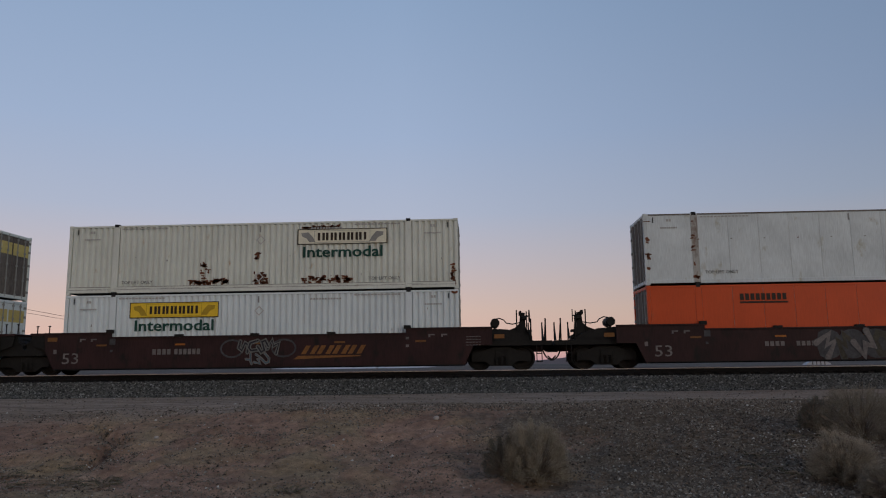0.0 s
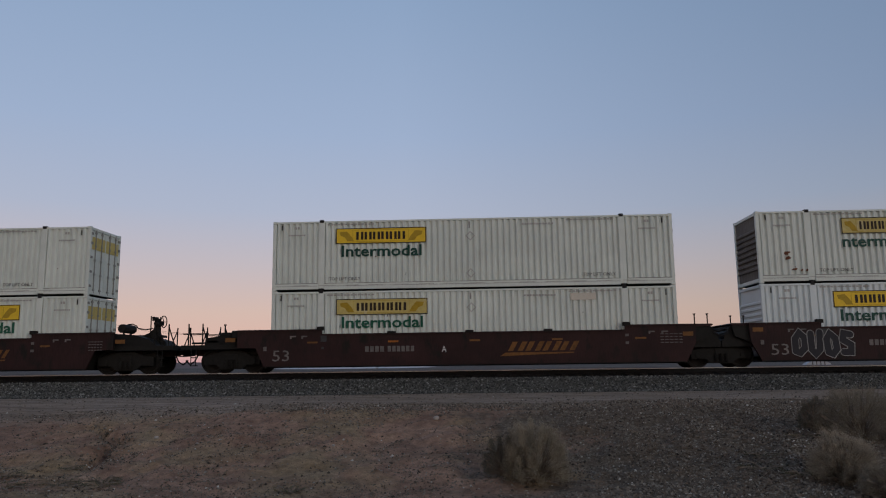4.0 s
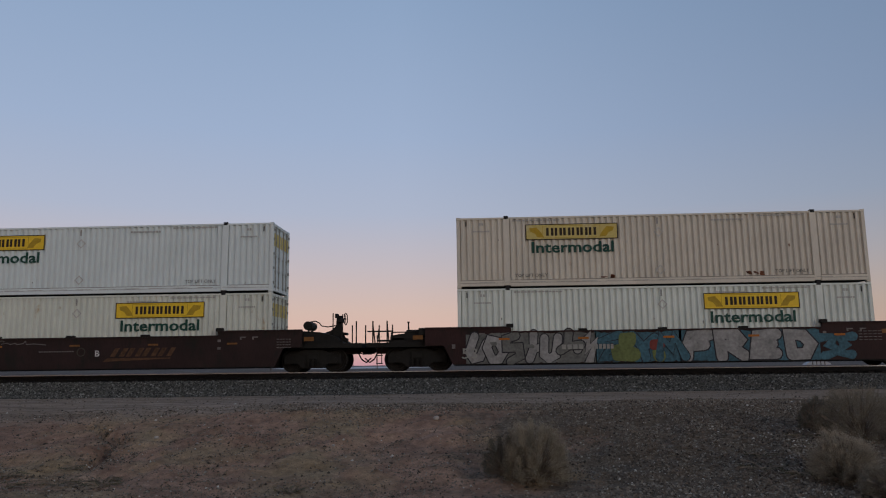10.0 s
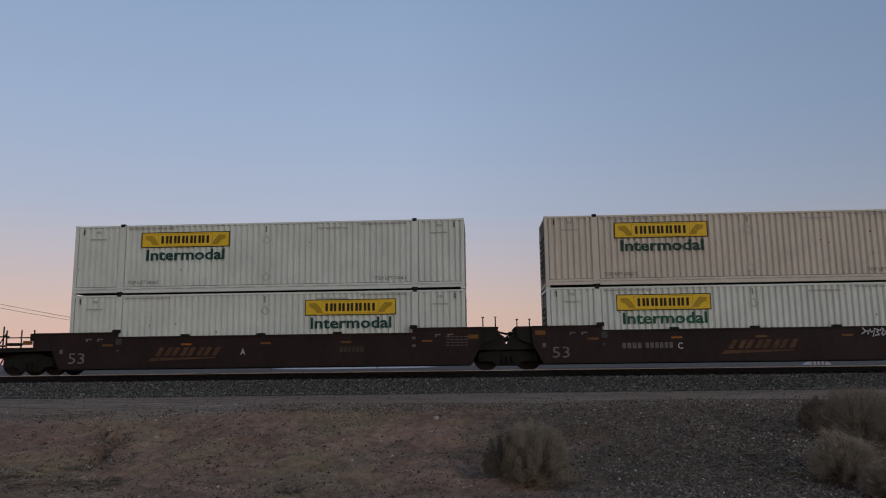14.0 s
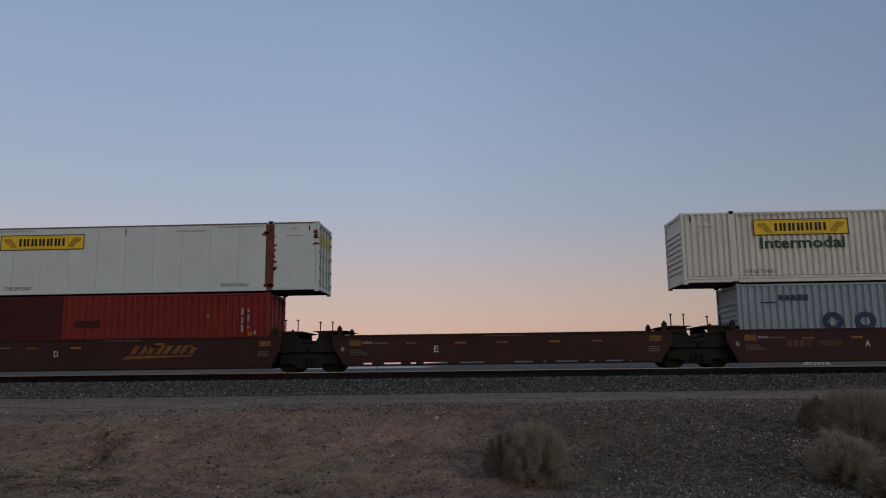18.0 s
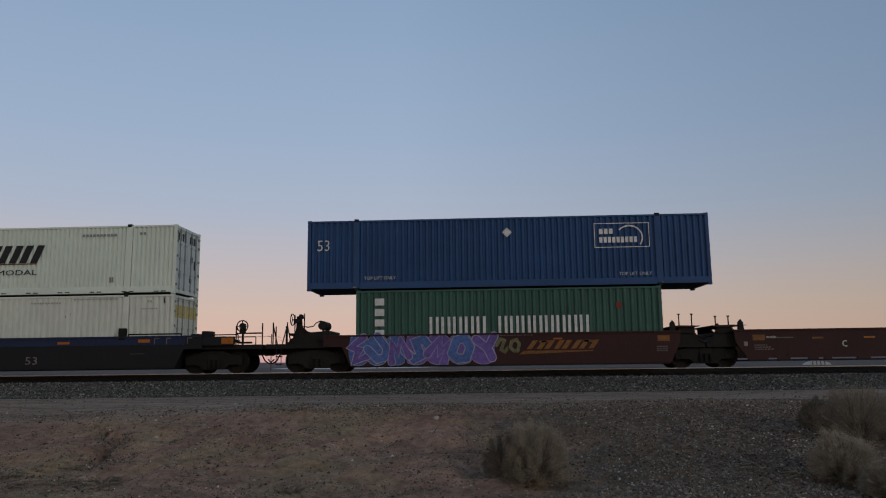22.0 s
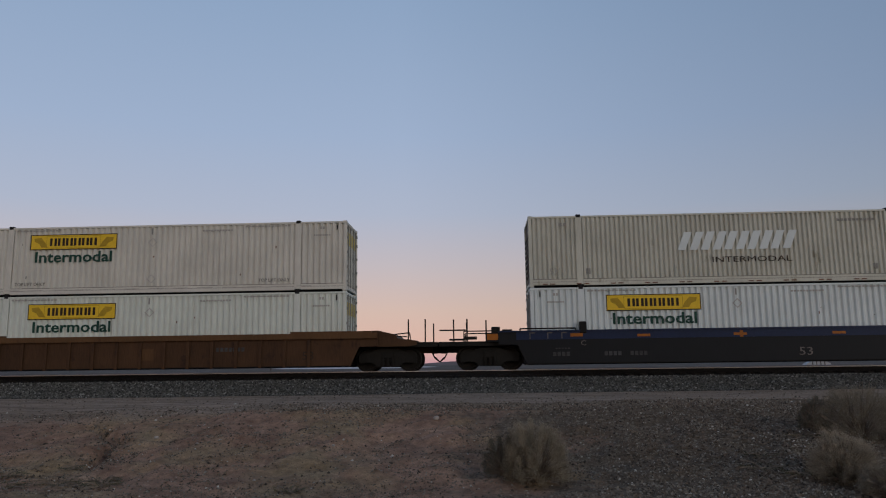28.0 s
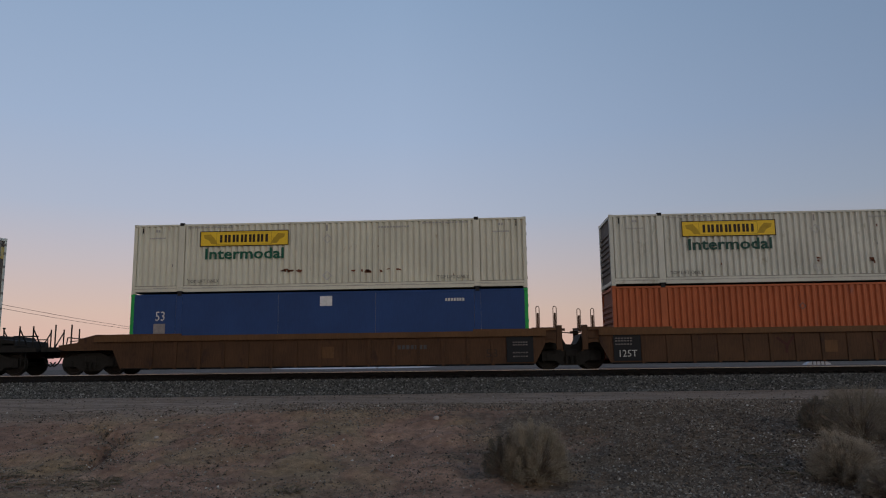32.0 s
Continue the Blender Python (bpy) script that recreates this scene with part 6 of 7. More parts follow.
Y, P, B = YELLOW, PALE_YELLOW, BLEACHED
JOINT = "joint"
HUB = 9.77


def maroon(x, left, right, label, letter="", **k):
    c = well_car(label, "maroon", HUB, HUB, left, right, L53 / 2, letter=letter, **k)
    place(c, x, 0)
    return c


def build_train():
    # lead platform, running out of view first
    c = maroon(15.08, "tall", JOINT, "dark maroon double-stack well car with worn stencils and grey graffiti", truck_l=True, reporting=False)
    bars(c, DULL_INK, -3.75, -2.95, 0.8, 0.98, -SY - 0.004, 4, "worn white marks")
    bars(c, DULL_INK, -2.55, -1.4, 0.8, 0.98, -SY - 0.004, 6, "worn white marks")
    graffiti(c, -1.8, 4.5, 0.28, 1.42, (DULL_INK, FADED_INK), 41, 9, "faint grey spray-painted shapes", DIM_INK, ground=DIM_INK, fat=1.1, rim=0.03, turn=1.5, wave=0.25, lobes=7)
    low = container("container", "orange smooth-sided container with a dark brand block", L53, ORANGE, style="flat", post=ORANGE, left_paint=DARK_STREAKED, left="doors", right="ribs", rail_slots=False)
    bars(low, INK, -4.5, -2.65, HT - 0.64, HT - 0.38, -WD - 0.004, 9, "dark name bars")
    plate("underline", low, INK, -4.5, -2.65, HT - 0.76, HT - 0.69, -WD - 0.004, "dark underline")
    top = container("container", "weathered grey smooth-sided refrigerated container with stained panels", L53, OLD_GREY, style="flat", post=RUST_STREAKS, left_paint=DARK_STREAKED, left="doors", right="ribs", rail_slots=False)
    lift_notice(top)
    small_marks(top, L53 / 2)
    for xa, xb in ((-L53 / 2 + 0.2, -L40 / 2 - 0.14), (-L40 / 2 + 0.14, L40 / 2 - 0.14), (L40 / 2 + 0.14, L53 / 2 - 0.2)):
        plate("rail_grime", top, DARK_STREAKED, xa, xb, HT - 0.085, HT - 0.03, -WD - 0.001, "dark grimy strip along the top rail", 0.003)
    rust_marks(top, ((-L40 / 2 - 0.1, 1.7, 0.03, 1.4, 8), (-L40 / 2 + 0.02, 0.3, 0.1, 0.2, 5), (-7.98, 1.4, 0.02, 1.3, 9)), 79)
    for k in range(9):
        plate("panel_stain", top, RUST if k % 3 == 0 else GREY_INK, -6 + k * 1.3, -5.93 + k * 1.3, HT - 1.1, HT - 1.06, -WD + 0.002, "small dark rivet stain")
    stack(15.08, low, top)

    # first three-platform car
    c = maroon(-8.62, JOINT, "tall", "dark maroon well car with orange name bars and white graffiti")
    brand_bars(c, 1.8, 2.5, material=GOLD_INK)
    for cx, rx in ((-1.0, 0.45), (1.1, 0.48)):
        bm = bmesh.new()
        strip(bm, [(cx + rx * math.cos(a), 0.98 + 0.34 * math.sin(a)) for a in (i * math.tau / 16 for i in range(17))], 0.035, -SY - 0.004, 0.002)
        part("graffiti", bm, DIM_INK, c, "dull grey spray-painted ring")
    graffiti(c, -0.75, 0.85, 0.72, 1.4, (SPRAY_BLACK,), 12, 4, "white, blue and black spray-painted smudge", SPRAY_SILVER, fat=0.5, rim=0.05, turn=1.4)
    graffiti(c, -0.4, 0.5, 0.3, 0.8, (SPRAY_CYAN,), 14, 3, "white, blue and black spray-painted smudge", DULL_INK, fat=0.35, rim=0.04, turn=1.4)
    low = sign_box("white ribbed container with a yellow sign and green lettering", WHITE_COOL, Y, 2.75, seed=2)
    top = sign_box("white ribbed container with a faded sign and rust patches", RUSTY_WHITE, B, 9.65, seed=3, left="doors", left_paint=DARK_STREAKED,
                   rusts=((-2.1, 0.44, 0.8, 0.14, 46), (-2.3, 0.8, 0.3, 0.3, 8), (0.0, 0.55, 0.3, 0.36, 26), (2.75, 0.47, 1.0, 0.2, 56), (2.5, HT - 0.28, 0.75, 0.07, 30), (-0.1, 1.4, 0.08, 0.3, 5), (-2.4, 1.15, 0.12, 0.08, 5), (7.9, 0.55, 0.07, 0.6, 20)))
    stack(-8.62, low, top)
    c = maroon(-28.08, JOINT, JOINT, "dark maroon well car with outlined grey graffiti", "C")
    graffiti(c, -7.15, -4.75, 0.32, 1.42, (SPRAY_BLACK,), 23, 4, "black bubble letters with pale outlines", SPRAY_CHROME, fat=1.35, rim=0.03, shapes="bcbe")
    graffiti(c, 1.2, 4.7, 0.42, 1.38, (SPRAY_BLACK,), 24, 6, "dark overpainted shapes with faint edges", FADED_INK, ground=SPRAY_BLACK, fat=0.6, rim=0.012, turn=1.4, wave=0.3, lobes=3)
    for z in (1.24, 1.36):
        bars(c, FADED_INK, -0.55, 0.5, z, z + 0.05, -SY - 0.002, 9, "row of small worn marks")
    low = sign_box("white ribbed container with a yellow sign and green lettering", WHITE_COOL, Y, 2.75, seed=4)
    top = sign_box("white ribbed container with a faded sign and clipped lettering", WHITE, P, 3.32, "ntermodal", seed=5, left="ribs", left_paint=DARK_STREAKED, end_paint=DARK_STREAKED, rusts=((-7.0, 1.2, 0.05, 0.3, 2), (-6.5, 0.5, 0.4, 0.15, 3), (6.1, 0.5, 0.5, 0.1, 4)))
    bm = bmesh.new()
    prism(bm, [(0.25, HT - 0.74), (0.41, HT - 0.9), (0.57, HT - 0.74), (0.41, HT - 0.58)], -WD - 0.008, -WD - 0.002)
    part("placard", bm, GREY_INK, top, "dark grey diamond placard")
    stack(-28.08, low, top)
    c = maroon(-47.6, "low", JOINT, "dark maroon well car with orange name bars", "A", truck_l=True)
    brand_bars(c, 1.4, 2.7, z0=0.74, z1=1.1)
    low = sign_box("white ribbed container with a faded yellow sign and an orange sticker", WHITE, P, 2.65, text_ink=FADED_GREEN_INK, seed=6, left_paint=DARK_STREAKED, end_paint=DARK_STREAKED)
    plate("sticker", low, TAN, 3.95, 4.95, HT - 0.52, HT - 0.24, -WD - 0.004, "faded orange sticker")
    top = sign_box("white ribbed container with a yellow sign and green lettering", WHITE, Y, 2.62, seed=7, left_paint=DARK_STREAKED, end_paint=DARK_STREAKED)
    stack(-47.6, low, top)

    # second three-platform car
    c = maroon(-71.53, JOINT, "tall", "dark maroon well car with olive outlined graffiti letters", "B", letter_x=-0.9)
    brand_bars(c, 4.0, 1.0, count=2)
    graffiti(c, -0.5, 4.05, 0.2, 1.46, (SPRAY_OLIVE, SPRAY_OLIVE, SPRAY_SILVER), 44, 4, "olive graffiti letters with pale edges", SPRAY_SILVER, fat=1.45, rim=0.035, shapes="OZOM", shine=SPRAY_YELLOW)
    low = sign_box("white ribbed container with a yellow sign and green lettering", WHITE, Y, 9.72, text_ink=FADED_GREEN_INK, seed=8, left="doors", left_paint=DARK_STREAKED)
    top = sign_box("white ribbed container with a bleached sign and a red square patch", WHITE, B, 2.8, seed=9, rusts=((1.3, 0.45, 0.5, 0.12, 3), (-6.02, 0.55, 0.06, 0.5, 9), (-6.0, 0.2, 0.1, 0.06, 7)))
    plate("patch", top, RED_PATCH, -6.6, -6.16, 0.24, 0.7, -WD - 0.004, "brick-red square patch")
    stack(-71.53, low, top)
    c = maroon(-91.12, JOINT, JOINT, "dark maroon well car with large yellow graffiti letters", "C", letter_x=-0.95)
    graffiti(c, -0.62, 6.2, 0.2, 1.46, (SPRAY_YELLOW,), 45, 6, "yellow graffiti letters with dark edges", SPRAY_BLACK, fat=1.15, rim=0.04, shapes="PREACH")
    graffiti(c, -6.6, -4.0, 0.3, 1.4, (MAROON, DULL_INK), 15, 7, "faded grey graffiti shapes", DIM_INK, fat=0.6)
    graffiti(c, -2.0, -1.1, 0.55, 1.15, (DULL_INK,), 16, 3, "small grey spray-painted tag", DIM_INK, fat=0.5)
    low = sign_box("white ribbed container with a yellow sign and green lettering", DUSTY_WHITE, Y, 10.0, text_ink=FADED_GREEN_INK, seed=10, left="doors", right="ribs", left_paint=DARK_STREAKED)
    top = sign_box("dusty white ribbed container with a yellow sign and green lettering", DUSTY_WHITE, Y, 9.95, text_ink=FADED_GREEN_INK, seed=11, left="doors", right="ribs", left_paint=DARK_STREAKED)
    stack(-91.12, low, top)
    c = maroon(-110.62, "low", JOINT, "dark maroon well car covered in silver and blue graffiti", truck_l=True)
    graffiti(c, -7.8, -2.7, 0.22, 1.46, (SPRAY_CHROME, SPRAY_CHROME, SPRAY_SILVER), 31, 7, "silver spray-painted shapes with black edges", ground=SPRAY_SILVER, shine=SPRAY_SILVER, fat=1.45, rim=0.045)
    graffiti(c, -2.75, 0.6, 0.24, 1.44, (SPRAY_CYAN,), 32, 3, "light blue spray-painted shapes", ground=SPRAY_CYAN, fat=1.3)
    rnd = random.Random(9)
    for cx, cz, rx, rz, m, lab in ((-1.6, 0.6, 0.55, 0.34, SPRAY_GREEN, "olive spray-painted blob"), (-1.5, 1.1, 0.36, 0.3, SPRAY_GREEN, "olive spray-painted blob"), (-0.35, 0.92, 0.32, 0.2, RED_PATCH, "brick-red spray-painted blob"), (-0.3, 0.5, 0.26, 0.22, SPRAY_GREEN, "olive spray-painted blob")):
        bm = bmesh.new()
        blob(bm, cx, cz, rx, rz, -SY - 0.034 - (0.004 if rx < 0.2 else 0.0) - (0.002 if cz > 1 else 0.0), rnd, 20, 0.08, 0.001)
        part("graffiti", bm, m, c, lab)
    graffiti(c, 0.5, 5.85, 0.22, 1.46, (SPRAY_CHROME,), 36, 4, "large silver graffiti letters with black edges", ground=SPRAY_CYAN, shapes="FRED", fat=1.65, rim=0.05)
    graffiti(c, 5.8, 7.1, 0.24, 1.4, (SPRAY_CYAN,), 37, 2, "light blue spray-painted shapes", SPRAY_CYAN, fat=1.5)
    for x0, n in ((-4.05, 4), (-2.9, 6)):
        bars(c, GREY_INK, x0, x0 + 0.9, 0.78, 0.96, -SY - 0.04, n, "worn white marks")
    for x0 in (-6.5, -3.4, -0.1, 3.15, 6.4):
        plate("reflector", c, AMBER, x0, x0 + 0.42, 1.17, 1.25, -SY - 0.04, "orange reflector")
    word("53", c, GREY_INK, -7.95, -7.35, 0.46, 0.86, -SY - 0.04, "worn white lettering")
    low = sign_box("white ribbed container with a yellow sign and green lettering", WHITE, Y, 9.72, seed=12, end_paint=DARK_STREAKED)
    top = sign_box("tan dusty ribbed container with a faded yellow sign", TAN, P, 2.8, seed=13, end_paint=DARK_STREAKED, rusts=((-2.1, 0.38, 0.3, 0.06, 4), (3.7, 0.45, 0.4, 0.1, 5)))
    stack(-110.62, low, top)

    # third three-platform car
    c = maroon(-134.39, JOINT, "tall", "dark maroon well car with worn orange name bars", "B", letter_x=0.98, marks_x=-1.6, body=OLD_MAROON, mark_ink=FADED_INK)
    brand_bars(c, 1.6, 2.6, material=FADED_GOLD_INK)
    bm = bmesh.new()
    strip(bm, [(-3.2, 1.24), (-2.98, 1.42), (-2.84, 1.4), (-2.96, 1.28), (-2.7, 1.33), (-2.6, 1.26), (-2.4, 1.32), (-2.3, 1.26), (-2.05, 1.3), (-1.95, 1.4), (-1.92, 1.26), (-1.6, 1.28), (-1.1, 1.23)], 0.016, -SY - 0.002, 0.002)
    part("scrawl", bm, DULL_INK, c, "thin pale cursive scrawl")
    bars(c, DULL_INK, -1.37, 0.12, 0.93, 0.97, -SY - 0.002, 14, "row of small worn marks")
    bm = bmesh.new()
    strip(bm, [(0.39 + 0.16 * math.cos(a), 0.92 + 0.16 * math.sin(a)) for a in (i * math.tau / 14 for i in range(15))], 0.02, -SY - 0.002, 0.002)
    part("stencil", bm, FADED_INK, c, "faint grey ring")
    low = sign_box("white ribbed container with a yellow sign and green lettering", RUSTY_WHITE, Y, 9.75, seed=14, left="doors", left_paint=DARK_STREAKED)
    top = sign_box("white ribbed container with a yellow sign and green lettering", WHITE_COOL, Y, 2.85, seed=15)
    stack(-134.39, low, top)
    c = maroon(-153.93, JOINT, JOINT, "dark maroon well car with name bars and white tags", "C", letter_x=-3.1, marks_x=-1.65, body=OLD_MAROON)
    brand_bars(c, -1.2, 2.6, material=FADED_GOLD_INK)
    graffiti(c, 3.9, 5.9, 1.08, 1.48, (SPRAY_WHITE,), 66, 9, "white spray-painted tag", SPRAY_BLACK, fat=0.7, rim=0.015, turn=1.5)
    low = sign_box("white ribbed container with a yellow sign and green lettering", WHITE, Y, 2.75, text_ink=FADED_GREEN_INK, seed=16, left_paint=DARK_STREAKED)
    top = sign_box("tan dusty ribbed container with a yellow sign", TAN, Y, 2.8, seed=17, left_paint=DARK_STREAKED, end_paint=DARK_STREAKED)
    stack(-153.93, low, top)
    c = maroon(-173.41, "low", JOINT, "dark maroon well car with faded orange name bars", "A", truck_l=True, reporting=False, letter_x=-0.9, body=OLD_MAROON)
    brand_bars(c, -4.4, 2.6, material=FADED_GOLD_INK)
    bars(c, FADED_INK, 3.1, 4.1, 0.78, 1.0, -SY - 0.002, 6, "worn white marks")
    low = sign_box("white ribbed container with a yellow sign and green lettering", WHITE, Y, 9.75, seed=18)
    top = sign_box("white ribbed container with a yellow sign and green lettering", WHITE, Y, 2.85, seed=19)
    stack(-173.41, low, top)

    # five-platform car with short wells, two of them empty
    h5 = 15.44 / 2
    first = -195.22

    gaps = ((-5.45, -5.1), (-4.62, -3.94), (-3.56, -3.35), (-3.05, -2.1), (-1.6, -0.65), (0.52, 1.24), (1.66, 1.77), (2.16, 3.0), (3.46, 3.65), (4.08, 4.75), (5.03, 5.11))

    def five(k, left, right, label, letter, brand=None, tl=True):
        c = well_car(label, "five", h5, h5, left, right, L40 / 2, letter=letter, reporting=k in (0,), truck_l=tl and k == 4, truck_r=True, slots=gaps if k in (1, 3) else ())
        place(c, first - k * 15.44, 0)
        if brand is not None:
            brand_bars(c, brand, 2.7, 0.8, 1.14, 0.25)
            plate("brand_stripe", c, AMBER, brand + 1.05, brand + 1.4, 1.17, 1.23, -SY - 0.002, "orange stripe")
        return c

    c = five(0, JOINT, "tall", "red-brown short well car with white bubble graffiti", "A", 0.8)
    graffiti(c, 4.05, 6.75, 0.26, 1.44, (SPRAY_WHITE,), 71, 4, "white bubble graffiti with black edges", SPRAY_BLACK, ground=SPRAY_WHITE, halo=SPRAY_BLACK, fat=1.4, rim=0.016, shapes="gbec", wave=0.16, lobes=4)
    for z in (1.24, 0.74):
        bm = bmesh.new()
        blob(bm, 3.72, z, 0.22, 0.17, -SY - 0.004, random.Random(3), 14, 0.1, 0.002)
        part("graffiti", bm, SPRAY_WHITE, c, "white spray-painted dot")
    low = container("container", "grey-blue ribbed forty-foot container with navy name bars", L40, GREYBLUE, left="ribs", right="doors")
    for k in range(5):
        bm = bmesh.new()
        strip(bm, [(-2.5 + k * 1.25 + 0.31 * math.cos(a), 1.37 + 0.27 * math.sin(a)) for a in (i * math.tau / 14 for i in range(15))], 0.1, -WD - 0.004, 0.003)
        part("lettering", bm, NAVY_INK, low, "plain navy ring in place of a letter")
    bars(low, NAVY_INK, -4.5, -3.3, HT - 0.68, HT - 0.46, -WD - 0.004, 5, "small navy name bars")
    plate("mark", low, NAVY_INK, -5.2, -4.6, HT - 0.78, HT - 0.72, -WD - 0.004, "navy mark")
    plate("hazard_mark", low, RED_PATCH, 4.3, 4.5, HT - 1.05, HT - 0.85, -WD - 0.004, "small red mark")
    top = sign_box("dusty white ribbed container with a yellow sign, scraped and speckled", DUSTY_WHITE, Y, 2.85, seed=20, rusts=((1.5, 0.5, 3.0, 0.14, 3), (6.3, 0.9, 0.1, 0.5, 4)))
    stack(first, low, top)
    five(1, JOINT, JOINT, "empty red-brown short well car with orange reflectors", "E")
    five(2, JOINT, JOINT, "red-brown short well car with orange name bars", "D", 0.5)
    low = container("container", "red ribbed forty-foot container with one darker panel", L40, RED, left="ribs", right="doors")
    plate("dark_panel", low, DARK_RED, -L40 / 2 + 0.005, -2.5, 0.06, HT - 0.02, -WD - 0.012, "dark red plain panel", 0.02)
    plate("faded_block", low, DARK_RED, -1.95, -0.9, HT - 1.32, HT - 1.05, -WD - 0.004, "dark faded brand block")
    for dx, z0, z1 in ((4.97, 2.0, 2.28), (4.97, 1.66, 1.9), (4.97, 1.3, 1.58), (5.22, 2.1, 2.24), (5.22, 1.72, 2.0), (5.22, 1.44, 1.56), (5.5, 1.2, 1.34), (3.55, 1.92, 2.0)):
        plate("small_mark", low, GREY_INK, dx, dx + 0.09, z0, z1, -WD - 0.004, "small white mark")
    plate("hazard_mark", low, AMBER, 5.25, 5.45, 1.15, 1.3, -WD - 0.004, "small yellow hazard mark")
    top = container("container", "white smooth-panelled container with a yellow sign and rusty lift posts", L53, REEFER_WHITE, style="flat", post=REEFER_WHITE, left="ribs", right="doors", rail_slots=False, end_paint=REEFER_WHITE, band=P)
    banner(top, 2.75 - L53 / 2, 3.6, Y, INK, "")
    for xa, xb in ((-L53 / 2 + 0.2, -L40 / 2 - 0.14), (-L40 / 2 + 0.14, L40 / 2 - 0.14), (L40 / 2 + 0.14, L53 / 2 - 0.2)):
        plate("rail_grime", top, DARK_STREAKED, xa, xb, HT - 0.085, HT - 0.03, -WD - 0.001, "dark grimy strip along the top rail", 0.003)
    word("TOP LIFT ONLY", top, NOTICE_INK, -5.05, -3.85, 0.24, 0.38, -WD - 0.003, "dark lettering")
    word("TOP LIFT ONLY", top, NOTICE_INK, 4.05, 5.25, 0.24, 0.38, -WD - 0.003, "dark lettering")
    small_marks(top, L53 / 2)
    rust_marks(top, ((7.99, 2.3, 0.02, 0.7, 8), (-7.99, 0.4, 0.02, 0.4, 6)), 77)
    rust_marks(top, ((6.02, 0.25, 0.16, 0.1, 12), (6.02, 2.55, 0.15, 0.2, 10), (-6.3, 0.2, 0.14, 0.12, 10), (-5.98, 1.1, 0.03, 1.2, 12), (6.27, 1.4, 0.03, 1.4, 9)), 78)
    for sx, m, z0, z1 in ((-1, RUST_BAND, 0.12, 0.9), (-1, RUST_STREAKS, 0.9, 1.9), (-1, RUST_FLECKS, 1.9, HT - 0.1), (1, RUST_BAND, 0.12, HT - 0.1)):
        plate("rust_patch", top, m, sx * L40 / 2 - (0.128 if sx < 0 else 0.19), sx * L40 / 2 + (0.128 if sx < 0 else 0.16), z0, z1, -WD - 0.001, "rust streaks on the lift post", 0.003)
    stack(first - 2 * 15.44, low, top)
    five(3, JOINT, JOINT, "empty red-brown short well car with orange reflectors", "C")
    c = five(4, "tall", JOINT, "red-brown short well car with violet and blue graffiti", "", 0.7)
    for xa, xb, m, inner, seed, k in ((-6.35, -4.05, SPRAY_BLUE, SPRAY_PURPLE, 84, 3), (-4.1, -0.55, SPRAY_PURPLE, SPRAY_BLUE, 85, 4)):
        graffiti(c, xa, xb, 0.25, 1.44, (inner, m), seed, k, "violet and blue bubble graffiti with white edges", SPRAY_LILAC, ground=m, halo=SPRAY_LILAC, fat=1.15, rim=0.04, wave=0.2, turn=1.4, lobes=k)
    graffiti(c, -0.5, 0.45, 0.6, 1.3, (SPRAY_OLIVE,), 83, 2, "green spray-painted shapes", RED_BROWN, fat=0.9)
    low = container("container", "green ribbed forty-foot container with white name bars", L40, GREEN, left="ribs", right="doors")
    uprights(low, WHITE_INK, -3.13, -0.78, 1.1, 1.78, -WD - 0.004, 5, "white bars in place of a name", thin=0.24, gap=0.22)
    uprights(low, WHITE_INK, -0.38, 3.3, 1.1, 1.78, -WD - 0.004, 8, "white bars in place of a name", thin=0.24, gap=0.22)
    for k in range(4):
        plate("letter_block", low, WHITE_INK, -5.33, -4.95, HT - 0.62 - k * 0.42, HT - 0.34 - k * 0.42, -WD - 0.004, "white symbol block")
    plate("hazard_mark", low, RED_PATCH, 4.3, 4.52, HT - 0.88, HT - 0.64, -WD - 0.004, "small red mark")
    top = container("container", "blue ribbed container with a white outlined emblem panel", L53, BLUE, left="ribs", right="doors", rail_slots=False)
    word("53", top, WHITE_INK, -7.7, -7.2, HT - 1.27, HT - 0.82, -WD - 0.004, "white lettering")
    placard(top, 0.05, HT - 0.64, 0.2, WHITE_INK, "white diamond placard")
    bm = bmesh.new()
    prism(bm, [(-0.09, HT - 0.64), (0.05, HT - 0.78), (0.19, HT - 0.64), (0.05, HT - 0.5)], -WD - 0.006, -WD - 0.001)
    part("placard_fill", bm, WHITE_INK, top, "white diamond placard")
    bm = bmesh.new()
    ring_plate(bm, 3.55, 5.75, HT - 1.35, HT - 0.35, 0.03, -WD - 0.004)
    part("emblem_frame", bm, WHITE_INK, top, "white outlined panel")
    bars(top, WHITE_INK, 3.75, 4.35, HT - 0.8, HT - 0.58, -WD - 0.004, 3, "white name bars")
    bars(top, WHITE_INK, 3.75, 5.3, HT - 1.15, HT - 0.92, -WD - 0.004, 9, "white name bars")
    bm = bmesh.new()
    arc = [(4.95 + 0.52 * math.cos(a), HT - 0.95 + 0.48 * math.sin(a)) for a in (k * 0.25 - 0.6 for k in range(13))]
    strip(bm, arc, 0.03, -WD - 0.004, 0.004)
    part("emblem_arc", bm, WHITE_INK, top, "white curved stroke")
    for k in range(15):
        plate("rail_slot", top, GREY_INK, -7.5 + k * 1.05, -7.15 + k * 1.05, 0.1, 0.14, -WD - 0.002, "pale slot in the bottom rail")
    for y0, z0, h in ((-0.95, HT - 0.75, 0.3), (-0.5, HT - 0.7, 0.2), (0.35, HT - 0.55, 0.16), (0.4, 1.2, 0.3), (-0.7, 1.05, 0.16), (0.75, 0.95, 0.2)):
        bm = bmesh.new()
